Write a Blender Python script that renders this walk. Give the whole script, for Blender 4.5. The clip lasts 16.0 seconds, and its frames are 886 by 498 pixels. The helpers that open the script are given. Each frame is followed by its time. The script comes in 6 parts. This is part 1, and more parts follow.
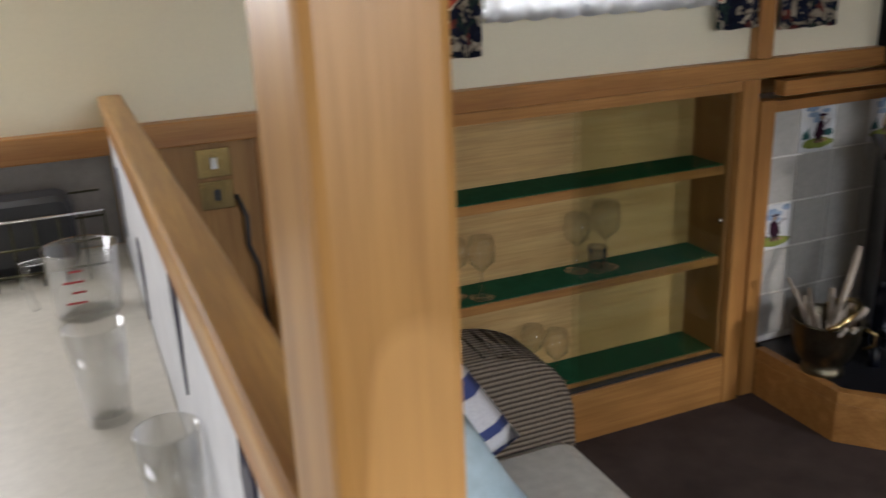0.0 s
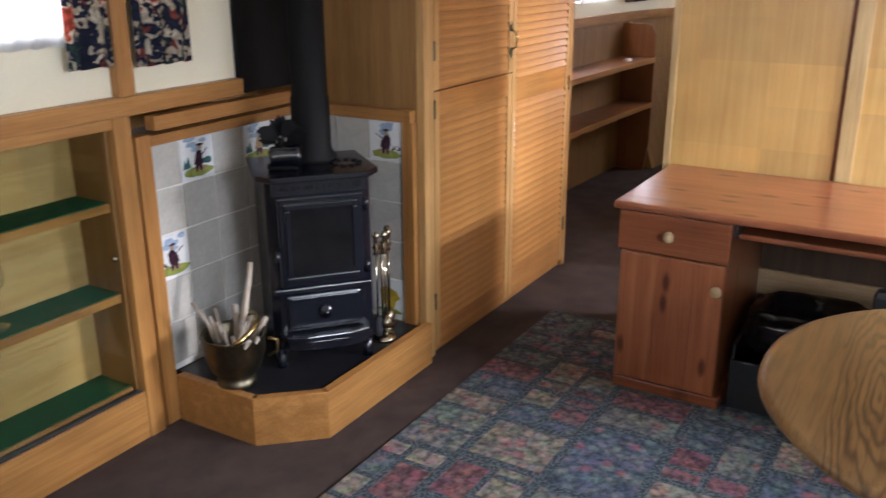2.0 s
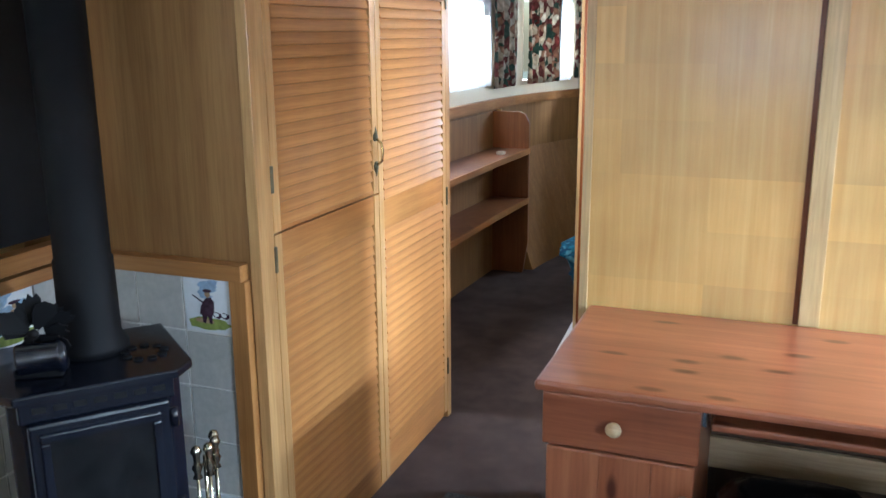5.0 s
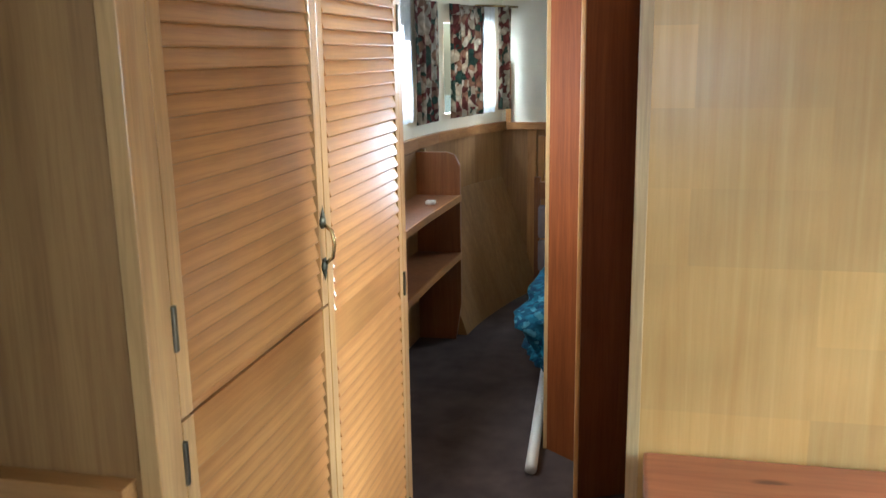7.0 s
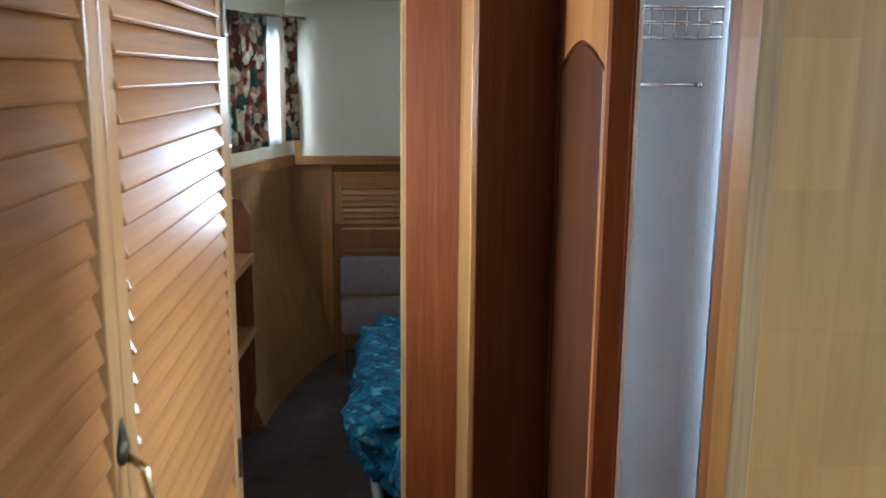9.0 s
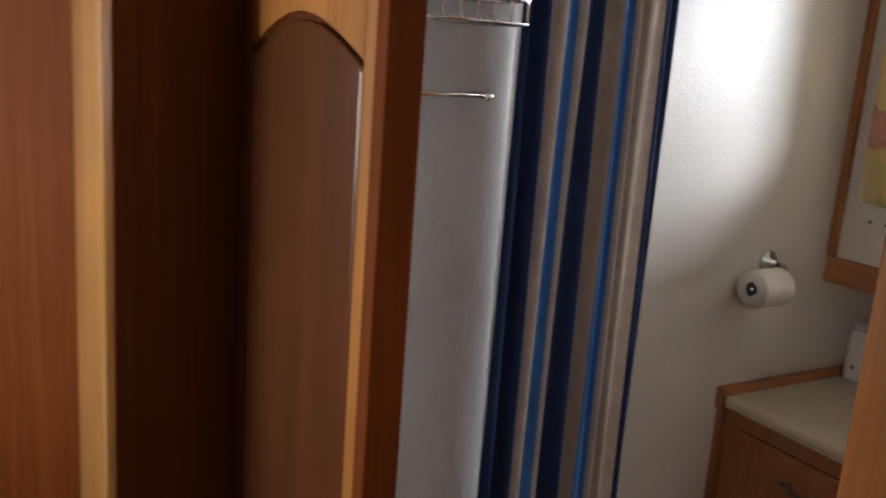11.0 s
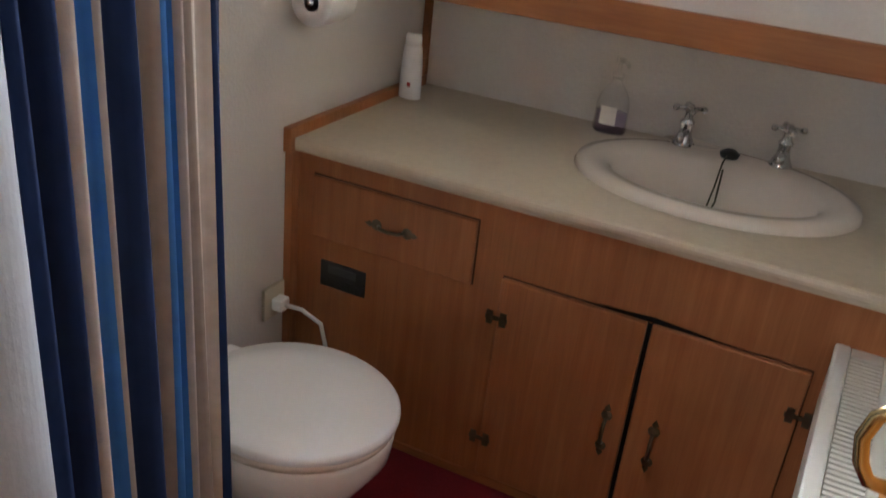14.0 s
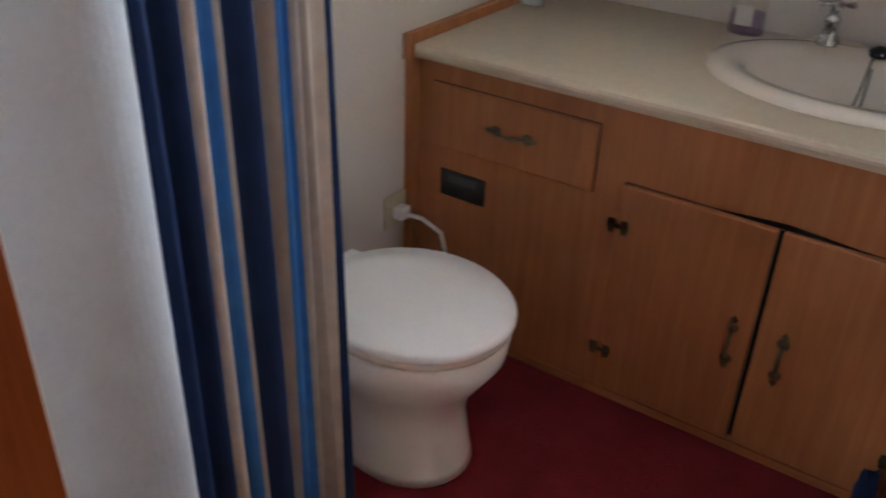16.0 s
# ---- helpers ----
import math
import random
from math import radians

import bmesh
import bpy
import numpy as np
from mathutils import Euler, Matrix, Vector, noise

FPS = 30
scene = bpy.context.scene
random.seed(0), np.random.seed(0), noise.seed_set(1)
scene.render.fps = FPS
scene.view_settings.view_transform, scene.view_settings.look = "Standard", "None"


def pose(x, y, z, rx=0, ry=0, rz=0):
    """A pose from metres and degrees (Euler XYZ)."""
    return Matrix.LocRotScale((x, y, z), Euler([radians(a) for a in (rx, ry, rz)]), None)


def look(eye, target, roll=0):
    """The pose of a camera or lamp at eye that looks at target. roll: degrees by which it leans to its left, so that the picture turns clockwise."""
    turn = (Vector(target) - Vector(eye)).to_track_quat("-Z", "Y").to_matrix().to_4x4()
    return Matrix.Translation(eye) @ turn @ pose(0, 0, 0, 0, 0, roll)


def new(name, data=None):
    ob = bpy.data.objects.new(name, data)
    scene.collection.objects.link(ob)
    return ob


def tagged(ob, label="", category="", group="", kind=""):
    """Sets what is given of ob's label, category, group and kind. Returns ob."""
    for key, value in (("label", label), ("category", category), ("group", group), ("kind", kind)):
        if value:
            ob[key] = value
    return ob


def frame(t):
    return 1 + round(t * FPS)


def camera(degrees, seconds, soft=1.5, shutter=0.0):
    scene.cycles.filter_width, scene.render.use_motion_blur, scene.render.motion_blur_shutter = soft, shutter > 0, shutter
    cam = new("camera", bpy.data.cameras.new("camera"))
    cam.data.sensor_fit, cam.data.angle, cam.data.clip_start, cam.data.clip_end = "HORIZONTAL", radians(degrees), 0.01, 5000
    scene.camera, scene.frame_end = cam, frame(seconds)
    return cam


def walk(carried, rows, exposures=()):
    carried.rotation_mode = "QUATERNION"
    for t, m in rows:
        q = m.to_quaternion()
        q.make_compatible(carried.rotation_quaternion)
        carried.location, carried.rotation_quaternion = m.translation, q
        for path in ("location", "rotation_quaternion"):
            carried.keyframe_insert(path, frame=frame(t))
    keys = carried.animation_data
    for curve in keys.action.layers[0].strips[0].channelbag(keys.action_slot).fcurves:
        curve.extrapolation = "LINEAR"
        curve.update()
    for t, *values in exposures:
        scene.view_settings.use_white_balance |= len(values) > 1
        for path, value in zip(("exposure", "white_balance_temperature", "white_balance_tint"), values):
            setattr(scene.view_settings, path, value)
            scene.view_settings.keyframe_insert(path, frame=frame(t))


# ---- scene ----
cam = camera(54.2, 16.0, soft=1.5, shutter=0.4)
PATH = [
    (0.0, 0.004, 0.017, 1.527, -23.27, -18.98, 2.28),
    (0.5, 0.045, -0.002, 1.546, -32.12, -19.27, 1.79),
    (1.0, 0.082, -0.054, 1.541, -40.87, -19.01, 1.38),
    (1.5, 0.103, -0.089, 1.540, -51.50, -18.41, 0.39),
    (2.0, 0.151, -0.123, 1.582, -58.97, -18.60, 0.20),
    (2.5, 0.242, -0.124, 1.601, -62.47, -18.30, -0.06),
    (3.0, 0.373, -0.099, 1.585, -62.68, -17.07, -0.59),
    (3.5, 0.493, -0.049, 1.595, -62.47, -15.84, -0.79),
    (4.0, 0.608, 0.076, 1.628, -65.76, -14.56, -0.13),
    (4.2, 0.680, 0.125, 1.625, -66.84, -14.32, 0.03),
    (6.3, 1.559, 0.741, 1.634, -72.83, -13.06, 1.29),
    (6.5, 1.633, 0.783, 1.649, -74.37, -12.77, 1.38),
    (7.0, 1.840, 0.935, 1.647, -77.31, -12.62, 0.94),
    (7.5, 2.114, 1.054, 1.650, -78.99, -12.27, 0.58),
    (8.0, 2.402, 1.193, 1.640, -82.86, -12.28, 0.78),
    (8.2, 2.474, 1.242, 1.658, -85.62, -12.07, 0.62),
    (10.3, 3.385, 1.395, 1.657, -107.13, -11.60, -3.05),
    (10.5, 3.463, 1.377, 1.667, -110.24, -11.72, -3.46),
    (11.0, 3.605, 1.320, 1.685, -119.31, -12.41, -4.11),
    (11.5, 3.762, 1.262, 1.704, -126.90, -13.45, -3.46),
    (12.0, 3.885, 1.221, 1.714, -136.52, -14.63, -2.56),
    (12.5, 3.941, 1.160, 1.688, -144.25, -17.11, -2.81),
    (13.0, 3.976, 1.116, 1.629, -149.09, -19.94, -3.69),
    (13.5, 4.010, 1.109, 1.572, -151.93, -22.55, -4.38),
    (14.0, 4.037, 1.091, 1.500, -153.42, -25.57, -5.57),
    (14.5, 4.037, 1.063, 1.455, -153.70, -28.25, -4.85),
    (15.0, 4.024, 1.072, 1.447, -153.68, -28.97, -3.57),
    (15.5, 4.017, 1.057, 1.434, -152.70, -29.52, -2.43),
    (16.0, 4.002, 1.087, 1.438, -145.60, -30.44, -1.85),
]

walk(cam, [(t, pose(x, y, z, 90 + pitch, roll, yaw)) for t, x, y, z, yaw, pitch, roll in PATH],
     exposures=[(0.0, -0.6, 6500, 16), (0.5, -0.2, 6450, 16), (1.0, 0.1, 6800, 20), (2.0, 0.5, 6200, 18), (3.0, 0.8, 5150, 9), (4.0, 0.82, 5000, 7), (6.5, 0.75, 5400, 4), (8.2, 0.47, 5050, 3),
                (10.3, -0.4, 5900, 8), (11.0, -0.65, 6550, 14), (12.5, -0.6, 6100, 10), (13.5, -0.1, 6150, 12), (14.5, 0.27, 5950, 12), (16.0, 0.3, 5750, 10)])

# ---- light ----
world = bpy.data.worlds.new("sky")
scene.world = world
world.use_nodes = True
wn = world.node_tree
sky = wn.nodes.new("ShaderNodeTexSky")
sky.sky_type = 'NISHITA'
sky.sun_disc = False
sky.sun_elevation, sky.sun_rotation = radians(16), radians(164)
wn.links.new(sky.outputs[0], wn.nodes["Background"].inputs[0])
wn.nodes["Background"].inputs[1].default_value = 0.12


def area(name, eye, target, w, h, watts, color=(1, 1, 1)):
    lamp = bpy.data.lights.new(name, 'AREA')
    lamp.shape, lamp.size, lamp.size_y, lamp.energy, lamp.color = 'RECTANGLE', w, h, watts, color
    ob = new(name, lamp)
    ob.matrix_world = look(eye, target)
    return ob


sun_data = bpy.data.lights.new("sun", 'SUN')
sun_data.energy, sun_data.angle, sun_data.color = 3.6, radians(9), (1, 0.95, 0.88)
sun = new("sun", sun_data)
sun.matrix_world = look((0.69, -2.585, 0.80), (0, 0, 0))
area("window_light_port", (1.4, 2.32, 1.62), (1.5, 0.6, 0.5), 0.75, 0.5, 30, (0.92, 0.96, 1))
area("window_light_starboard_fore", (0.6, -1.90, 1.80), (1.8, 0.6, 0.7), 1.1, 0.7, 100, (0.84, 0.93, 1))
area("window_light_starboard_mid", (3.3, -2.10, 1.98), (3.1, 0.3, 0.9), 1.2, 0.42, 200, (0.84, 0.92, 1))
area("window_light_fore", (-2.70, 0.6, 1.45), (1.0, 0.3, 0.6), 1.6, 0.7, 48, (0.9, 0.95, 1))
area("window_light_galley", (-0.62, 2.12, 1.60), (-0.35, 1.1, 0.8), 0.7, 0.42, 13, (0.95, 0.97, 1))
area("porthole_light", (4.92, -1.45, 2.14), (4.40, 1.6, 0.8), 0.54, 0.8, 310, (0.95, 0.97, 1))
area("window_light_aft", (7.55, 2.25, 1.6), (7.0, 1.0, 0.7), 1.0, 0.5, 31, (0.92, 0.96, 1))
area("window_light_passage", (4.86, 2.40, 1.57), (4.75, 0.9, 0.9), 0.7, 0.5, 22, (1, 0.95, 0.88))
area("window_light_aft_side", (6.15, 2.38, 1.58), (5.6, 1.0, 0.8), 0.8, 0.5, 19, (0.95, 0.96, 1))
area("window_light_stern", (8.15, 0.35, 1.72), (4.2, 1.2, 1.1), 1.1, 0.6, 24, (0.86, 0.93, 1))


# ---- materials ----
def material(name, rough=0.5, metal=0.0, spec=0.5):
    m = bpy.data.materials.new(name)
    m.use_nodes = True
    nt = m.node_tree
    b = nt.nodes["Principled BSDF"]
    b.inputs["Roughness"].default_value = rough
    b.inputs["Metallic"].default_value = metal
    b.inputs["Specular IOR Level"].default_value = spec
    return m, nt, b


def node(nt, kind, **inputs):
    n = nt.nodes.new(kind)
    for k, v in inputs.items():
        n.inputs[k.replace("_", " ")].default_value = v
    return n


def coords(nt, scale=(1, 1, 1), rot=(0, 0, 0)):
    tc = nt.nodes.new("ShaderNodeTexCoord")
    mp = nt.nodes.new("ShaderNodeMapping")
    mp.inputs["Scale"].default_value = scale
    mp.inputs["Rotation"].default_value = rot
    nt.links.new(tc.outputs["Object"], mp.inputs["Vector"])
    return mp.outputs["Vector"]


def ramp(nt, fac, stops):
    r = nt.nodes.new("ShaderNodeValToRGB")
    e = r.color_ramp.elements
    while len(e) < len(stops):
        e.new(0.5)
    for el, (p, c) in zip(e, stops):
        el.position, el.color = p, (*c, 1)
    nt.links.new(fac, r.inputs[0])
    return r.outputs[0]


def noise_tex(nt, vec, scale, detail=4.0, rough=0.55, distortion=0.0):
    n = node(nt, "ShaderNodeTexNoise", Scale=scale, Detail=detail, Roughness=rough, Distortion=distortion)
    nt.links.new(vec, n.inputs["Vector"])
    return n.outputs["Fac"]


def mix(nt, a, b, fac, mode='MIX'):
    n = nt.nodes.new("ShaderNodeMix")
    n.data_type, n.blend_type = 'RGBA', mode
    for sock, v in ((n.inputs[0], fac), (n.inputs[6], a), (n.inputs[7], b)):
        if isinstance(v, (int, float)):
            sock.default_value = v
        elif isinstance(v, tuple):
            sock.default_value = (*v, 1)
        else:
            nt.links.new(v, sock)
    return n.outputs[2]


def bump(nt, b, height, strength=0.2, dist=0.002):
    n = node(nt, "ShaderNodeBump", Strength=strength, Distance=dist)
    nt.links.new(height, n.inputs["Height"])
    nt.links.new(n.outputs[0], b.inputs["Normal"])


def wood(name, dark, light, axis="z", rough=0.4, grain=1.0, coat=0.0, knots=0.0, patch=0.12, spec=0.4, worn=0.0, zones=0.0, streaks=0.45):
    """Timber with its grain along one axis."""
    m, nt, b = material(name, rough, spec=spec)
    long, across = 0.6 * grain, 14.0 * grain
    sc = {"x": (long, across, across), "y": (across, long, across), "z": (across, across, long)}[axis]
    v = coords(nt, sc)
    broad = noise_tex(nt, v, 1.6, 3, 0.5, 0.6)
    fine = noise_tex(nt, v, 9.0, 3, 0.65, 0.2)
    col = ramp(nt, broad, [(0.3, dark), (0.55, tuple((a + c) / 2 for a, c in zip(dark, light))), (0.72, light)])
    streak = ramp(nt, fine, [(0.35, (0.62, 0.55, 0.5)), (0.6, (1, 1, 1))])
    col = mix(nt, col, streak, streaks, 'MULTIPLY')
    cloud = ramp(nt, noise_tex(nt, coords(nt), 3.0, 2), [(0.3, (1 - patch * 2.2,) * 3), (0.7, (1, 1, 1))])
    col = mix(nt, col, cloud, 1.0, 'MULTIPLY')
    if knots:
        ks = {"x": (5, 13, 13), "y": (13, 5, 13), "z": (13, 13, 5)}[axis]
        vo = node(nt, "ShaderNodeTexVoronoi", Scale=1.0)
        vo.voronoi_dimensions = '2D'
        parts = nt.nodes.new("ShaderNodeSeparateXYZ")
        nt.links.new(coords(nt, ks), parts.inputs[0])
        total = nt.nodes.new("ShaderNodeMath")
        nt.links.new(parts.outputs[0], total.inputs[0])
        nt.links.new(parts.outputs[1], total.inputs[1])
        flat = nt.nodes.new("ShaderNodeCombineXYZ")
        nt.links.new(parts.outputs[0] if axis == "y" else total.outputs[0], flat.inputs[0])
        nt.links.new(parts.outputs[1] if axis == "y" else parts.outputs[2], flat.inputs[1])
        nt.links.new(flat.outputs[0], vo.inputs["Vector"])
        few = nt.nodes.new("ShaderNodeSeparateColor")
        nt.links.new(vo.outputs["Color"], few.inputs[0])
        gap = nt.nodes.new("ShaderNodeMath")
        gap.operation = 'GREATER_THAN'
        gap.inputs[1].default_value = 0.17
        nt.links.new(few.outputs[0], gap.inputs[0])
        far = nt.nodes.new("ShaderNodeMath")
        nt.links.new(gap.outputs[0], far.inputs[0])
        nt.links.new(vo.outputs["Distance"], far.inputs[1])
        k = ramp(nt, far.outputs[0], [(knots * 0.4, (0.22, 0.10, 0.06)), (knots, (1, 1, 1))])
        col = mix(nt, col, k, 0.85, 'MULTIPLY')
    if worn:
        ws = {"x": (1.0, 3.5, 3.5), "y": (3.5, 1.0, 3.5), "z": (3.5, 3.5, 1.0)}[axis]
        wear = ramp(nt, noise_tex(nt, coords(nt, ws), 2.6, 2, 0.4), [(0.555, (0, 0, 0)), (0.575, (worn, worn, worn))])
        col = mix(nt, col, tuple(min(c * 1.18 + 0.05, 1) for c in light), wear)
    if zones:
        br = node(nt, "ShaderNodeTexBrick", Scale=1.0, Mortar_Size=0.0, Brick_Width=0.55, Row_Height=0.17)
        br.inputs["Color1"].default_value = (1, 1, 1, 1)
        br.inputs["Color2"].default_value = (1 - zones, 1 - zones * 0.9, 1 - zones * 0.5, 1)
        nt.links.new(coords(nt, (1, 1, 1), (radians(90), radians(90), 0)), br.inputs["Vector"])
        col = mix(nt, col, br.outputs["Color"], 1.0, 'MULTIPLY')
    oi = nt.nodes.new("ShaderNodeObjectInfo")
    vary = ramp(nt, oi.outputs["Random"], [(0, (0.88, 0.86, 0.84)), (1, (1, 1, 1))])
    col = mix(nt, col, vary, 1.0, 'MULTIPLY')
    nt.links.new(col, b.inputs["Base Color"])
    bump(nt, b, fine, 0.12, 0.001)
    if coat:
        b.inputs["Coat Weight"].default_value = coat
        b.inputs["Coat Roughness"].default_value = 0.18
    return m


def plain(name, color, rough=0.5, metal=0.0, vary=0.1, scale=6.0, bumps=0.08, bump_scale=60.0, spec=0.5):
    """A surface of one colour with stains, fine grain and relief."""
    m, nt, b = material(name, rough, metal, spec)
    v = coords(nt)
    stain = ramp(nt, noise_tex(nt, v, scale, 5, 0.6), [(0.3, tuple(c * (1 - vary) for c in color)), (0.7, color)])
    grit = noise_tex(nt, v, bump_scale, 3, 0.6)
    col = mix(nt, stain, ramp(nt, grit, [(0.3, (1 - vary * 0.6,) * 3), (0.7, (1, 1, 1))]), 1.0, 'MULTIPLY')
    nt.links.new(col, b.inputs["Base Color"])
    rr = nt.nodes.new("ShaderNodeMapRange")
    rr.inputs["To Min"].default_value, rr.inputs["To Max"].default_value = max(rough - 0.06, 0.02), min(rough + 0.08, 1)
    nt.links.new(noise_tex(nt, v, scale * 2.3, 4), rr.inputs["Value"])
    nt.links.new(rr.outputs[0], b.inputs["Roughness"])
    bump(nt, b, grit, bumps * 2, 0.002)
    return m


def glass(name, color=(1, 1, 1), rough=0.02, base=0.04, power=4.0):
    """Thin clear glass: see-through, with gloss that rises at grazing angles."""
    m, nt, b = material(name, rough)
    tr = nt.nodes.new("ShaderNodeBsdfTransparent")
    tr.inputs[0].default_value = (*color, 1)
    gl = nt.nodes.new("ShaderNodeBsdfGlossy")
    gl.inputs["Roughness"].default_value = rough
    lw = nt.nodes.new("ShaderNodeLayerWeight")
    pw = nt.nodes.new("ShaderNodeMath")
    pw.operation = 'POWER'
    pw.inputs[1].default_value = power
    nt.links.new(lw.outputs["Facing"], pw.inputs[0])
    fr = nt.nodes.new("ShaderNodeMath")
    fr.operation = 'MULTIPLY_ADD'
    fr.inputs[1].default_value, fr.inputs[2].default_value = 0.75, base
    nt.links.new(pw.outputs[0], fr.inputs[0])
    mx = nt.nodes.new("ShaderNodeMixShader")
    nt.links.new(fr.outputs[0], mx.inputs[0])
    nt.links.new(tr.outputs[0], mx.inputs[1])
    nt.links.new(gl.outputs[0], mx.inputs[2])
    nt.links.new(mx.outputs[0], nt.nodes["Material Output"].inputs[0])
    return m


OAK_X = wood("oak_x", (0.42, 0.185, 0.05), (0.60, 0.30, 0.09), "x", 0.42, coat=0.12)
OAK_Y = wood("oak_y", (0.42, 0.185, 0.05), (0.60, 0.30, 0.09), "y", 0.42, coat=0.12)
OAK_Z = wood("oak_z", (0.42, 0.185, 0.05), (0.60, 0.30, 0.09), "z", 0.42, coat=0.12)
LOUVRE = wood("louvre_pine", (0.47, 0.195, 0.052), (0.65, 0.325, 0.098), "x", 0.32, coat=0.55)
LOUVRE_Z = wood("louvre_frame_pine", (0.54, 0.295, 0.105), (0.68, 0.42, 0.17), "z", 0.36, coat=0.25)
ASH = wood("ash_veneer", (0.74, 0.43, 0.125), (0.84, 0.55, 0.19), "z", 0.42, grain=1.5, coat=0.15, patch=0.10, zones=0.17, streaks=0.12)
ASH_TRIM = wood("ash_trim", (0.64, 0.44, 0.19), (0.76, 0.57, 0.28), "z", 0.4)
LINING = wood("light_ply", (0.66, 0.41, 0.155), (0.78, 0.54, 0.24), "x", 0.55, grain=0.8)
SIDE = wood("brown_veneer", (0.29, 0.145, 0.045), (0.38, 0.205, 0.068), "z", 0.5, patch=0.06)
PINE_X = wood("stained_pine_x", (0.29, 0.086, 0.036), (0.43, 0.148, 0.064), "y", 0.28, coat=0.35, knots=0.24)
PINE_Z = wood("stained_pine_z", (0.36, 0.115, 0.046), (0.50, 0.185, 0.08), "z", 0.33, coat=0.25, knots=0.24)
RAWPINE = wood("raw_pine", (0.55, 0.38, 0.2), (0.68, 0.5, 0.3), "y", 0.6, knots=0.14)
MAHOG = wood("mahogany", (0.18, 0.049, 0.011), (0.25, 0.072, 0.016), "z", 0.6, patch=0.06, spec=0.12)
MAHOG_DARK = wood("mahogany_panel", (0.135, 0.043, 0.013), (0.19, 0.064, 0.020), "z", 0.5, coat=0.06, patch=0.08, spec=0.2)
MAHOG_PANEL = wood("mahogany_arched_panel", (0.125, 0.045, 0.017), (0.17, 0.064, 0.025), "z", 0.4, coat=0.35, patch=0.1, spec=0.35)
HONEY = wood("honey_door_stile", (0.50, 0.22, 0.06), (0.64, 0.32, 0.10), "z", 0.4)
DARKPLY = wood("dark_brown_ply", (0.075, 0.045, 0.026), (0.12, 0.075, 0.042), "z", 0.6)
SHELFWOOD = wood("aft_shelf_wood", (0.27, 0.1, 0.035), (0.36, 0.15, 0.05), "z", 0.45)


def figured_oak(name, dark, light, centre, turn):
    """Oak with long oval rings round a centre."""
    m, nt, b = material(name, 0.36)
    c, q = math.cos(-turn), math.sin(-turn)
    v = coords(nt, (1, 1, 1), (0, 0, -turn))
    v.node.inputs["Location"].default_value = (-(centre[0] * c - centre[1] * q), -(centre[0] * q + centre[1] * c), 0)
    st = nt.nodes.new("ShaderNodeMapping")
    st.inputs["Scale"].default_value = (0.15, 1, 0)
    nt.links.new(v, st.inputs["Vector"])
    w = node(nt, "ShaderNodeTexWave", Scale=24.0, Distortion=9.0)
    w.inputs["Detail"].default_value = 2.0
    w.inputs["Detail Scale"].default_value = 1.2
    w.wave_type, w.rings_direction = 'RINGS', 'Z'
    nt.links.new(st.outputs[0], w.inputs["Vector"])
    col = ramp(nt, w.outputs["Fac"], [(0.0, dark), (0.35, tuple(a * 0.8 for a in light)), (0.8, light)])
    sep = nt.nodes.new("ShaderNodeSeparateXYZ")
    nt.links.new(v, sep.inputs[0])
    away = nt.nodes.new("ShaderNodeMath")
    away.operation = 'ABSOLUTE'
    side = nt.nodes.new("ShaderNodeMath")
    side.inputs[1].default_value = 0.08
    nt.links.new(sep.outputs[1], side.inputs[0])
    nt.links.new(side.outputs[0], away.inputs[0])
    board = ramp(nt, away.outputs[0], [(0.165, (0, 0, 0)), (0.168, (1, 1, 1))])
    streaks = ramp(nt, noise_tex(nt, coords(nt, (1.0, 22, 22), (0, 0, -turn)), 1.6, 3), [(0.3, tuple(a * 0.75 for a in light)), (0.7, tuple(a * 1.2 for a in light))])
    col = mix(nt, col, streaks, board)
    pores = ramp(nt, noise_tex(nt, coords(nt, (3.0, 60, 60), (0, 0, -turn)), 2.5, 3), [(0.38, (0.6, 0.55, 0.5)), (0.55, (1, 1, 1))])
    col = mix(nt, col, pores, 0.6, 'MULTIPLY')
    col = mix(nt, col, ramp(nt, noise_tex(nt, coords(nt), 4, 3), [(0.3, (0.75, 0.72, 0.7)), (0.7, (1, 1, 1))]), 1.0, 'MULTIPLY')
    nt.links.new(col, b.inputs["Base Color"])
    b.inputs["Coat Weight"].default_value = 0.2
    b.inputs["Coat Roughness"].default_value = 0.25
    return m


BATTEN = wood("varnished_batten", (0.62, 0.33, 0.10), (0.76, 0.46, 0.17), "z", 0.3, coat=0.6)
TABLEWOOD = figured_oak("oak_table", (0.078, 0.040, 0.015), (0.195, 0.105, 0.038), (1.91, -0.075), 0.05)
POSTWOOD = wood("post_oak", (0.50, 0.255, 0.075), (0.64, 0.36, 0.12), "z", 0.4, coat=0.15, worn=0.45)
CAPWOOD = wood("oak_capping", (0.44, 0.20, 0.045), (0.76, 0.43, 0.13), "y", 0.36, grain=1.6, coat=0.2)
VANITY = wood("vanity_oak", (0.39, 0.150, 0.054), (0.49, 0.205, 0.080), "z", 0.45, grain=2.2, patch=0.14, streaks=0.22)
VANITY_X = wood("vanity_oak_x", (0.39, 0.150, 0.054), (0.49, 0.205, 0.080), "x", 0.45, grain=2.0, patch=0.14, streaks=0.3, knots=0.10)
CREAM = plain("cream_paint", (0.80, 0.75, 0.58), 0.6, vary=0.06, scale=2, bumps=0.03, bump_scale=120)
WHITEWALL = plain("textured_white_wall", (0.74, 0.71, 0.66), 0.7, vary=0.07, scale=3, bumps=0.6, bump_scale=95)
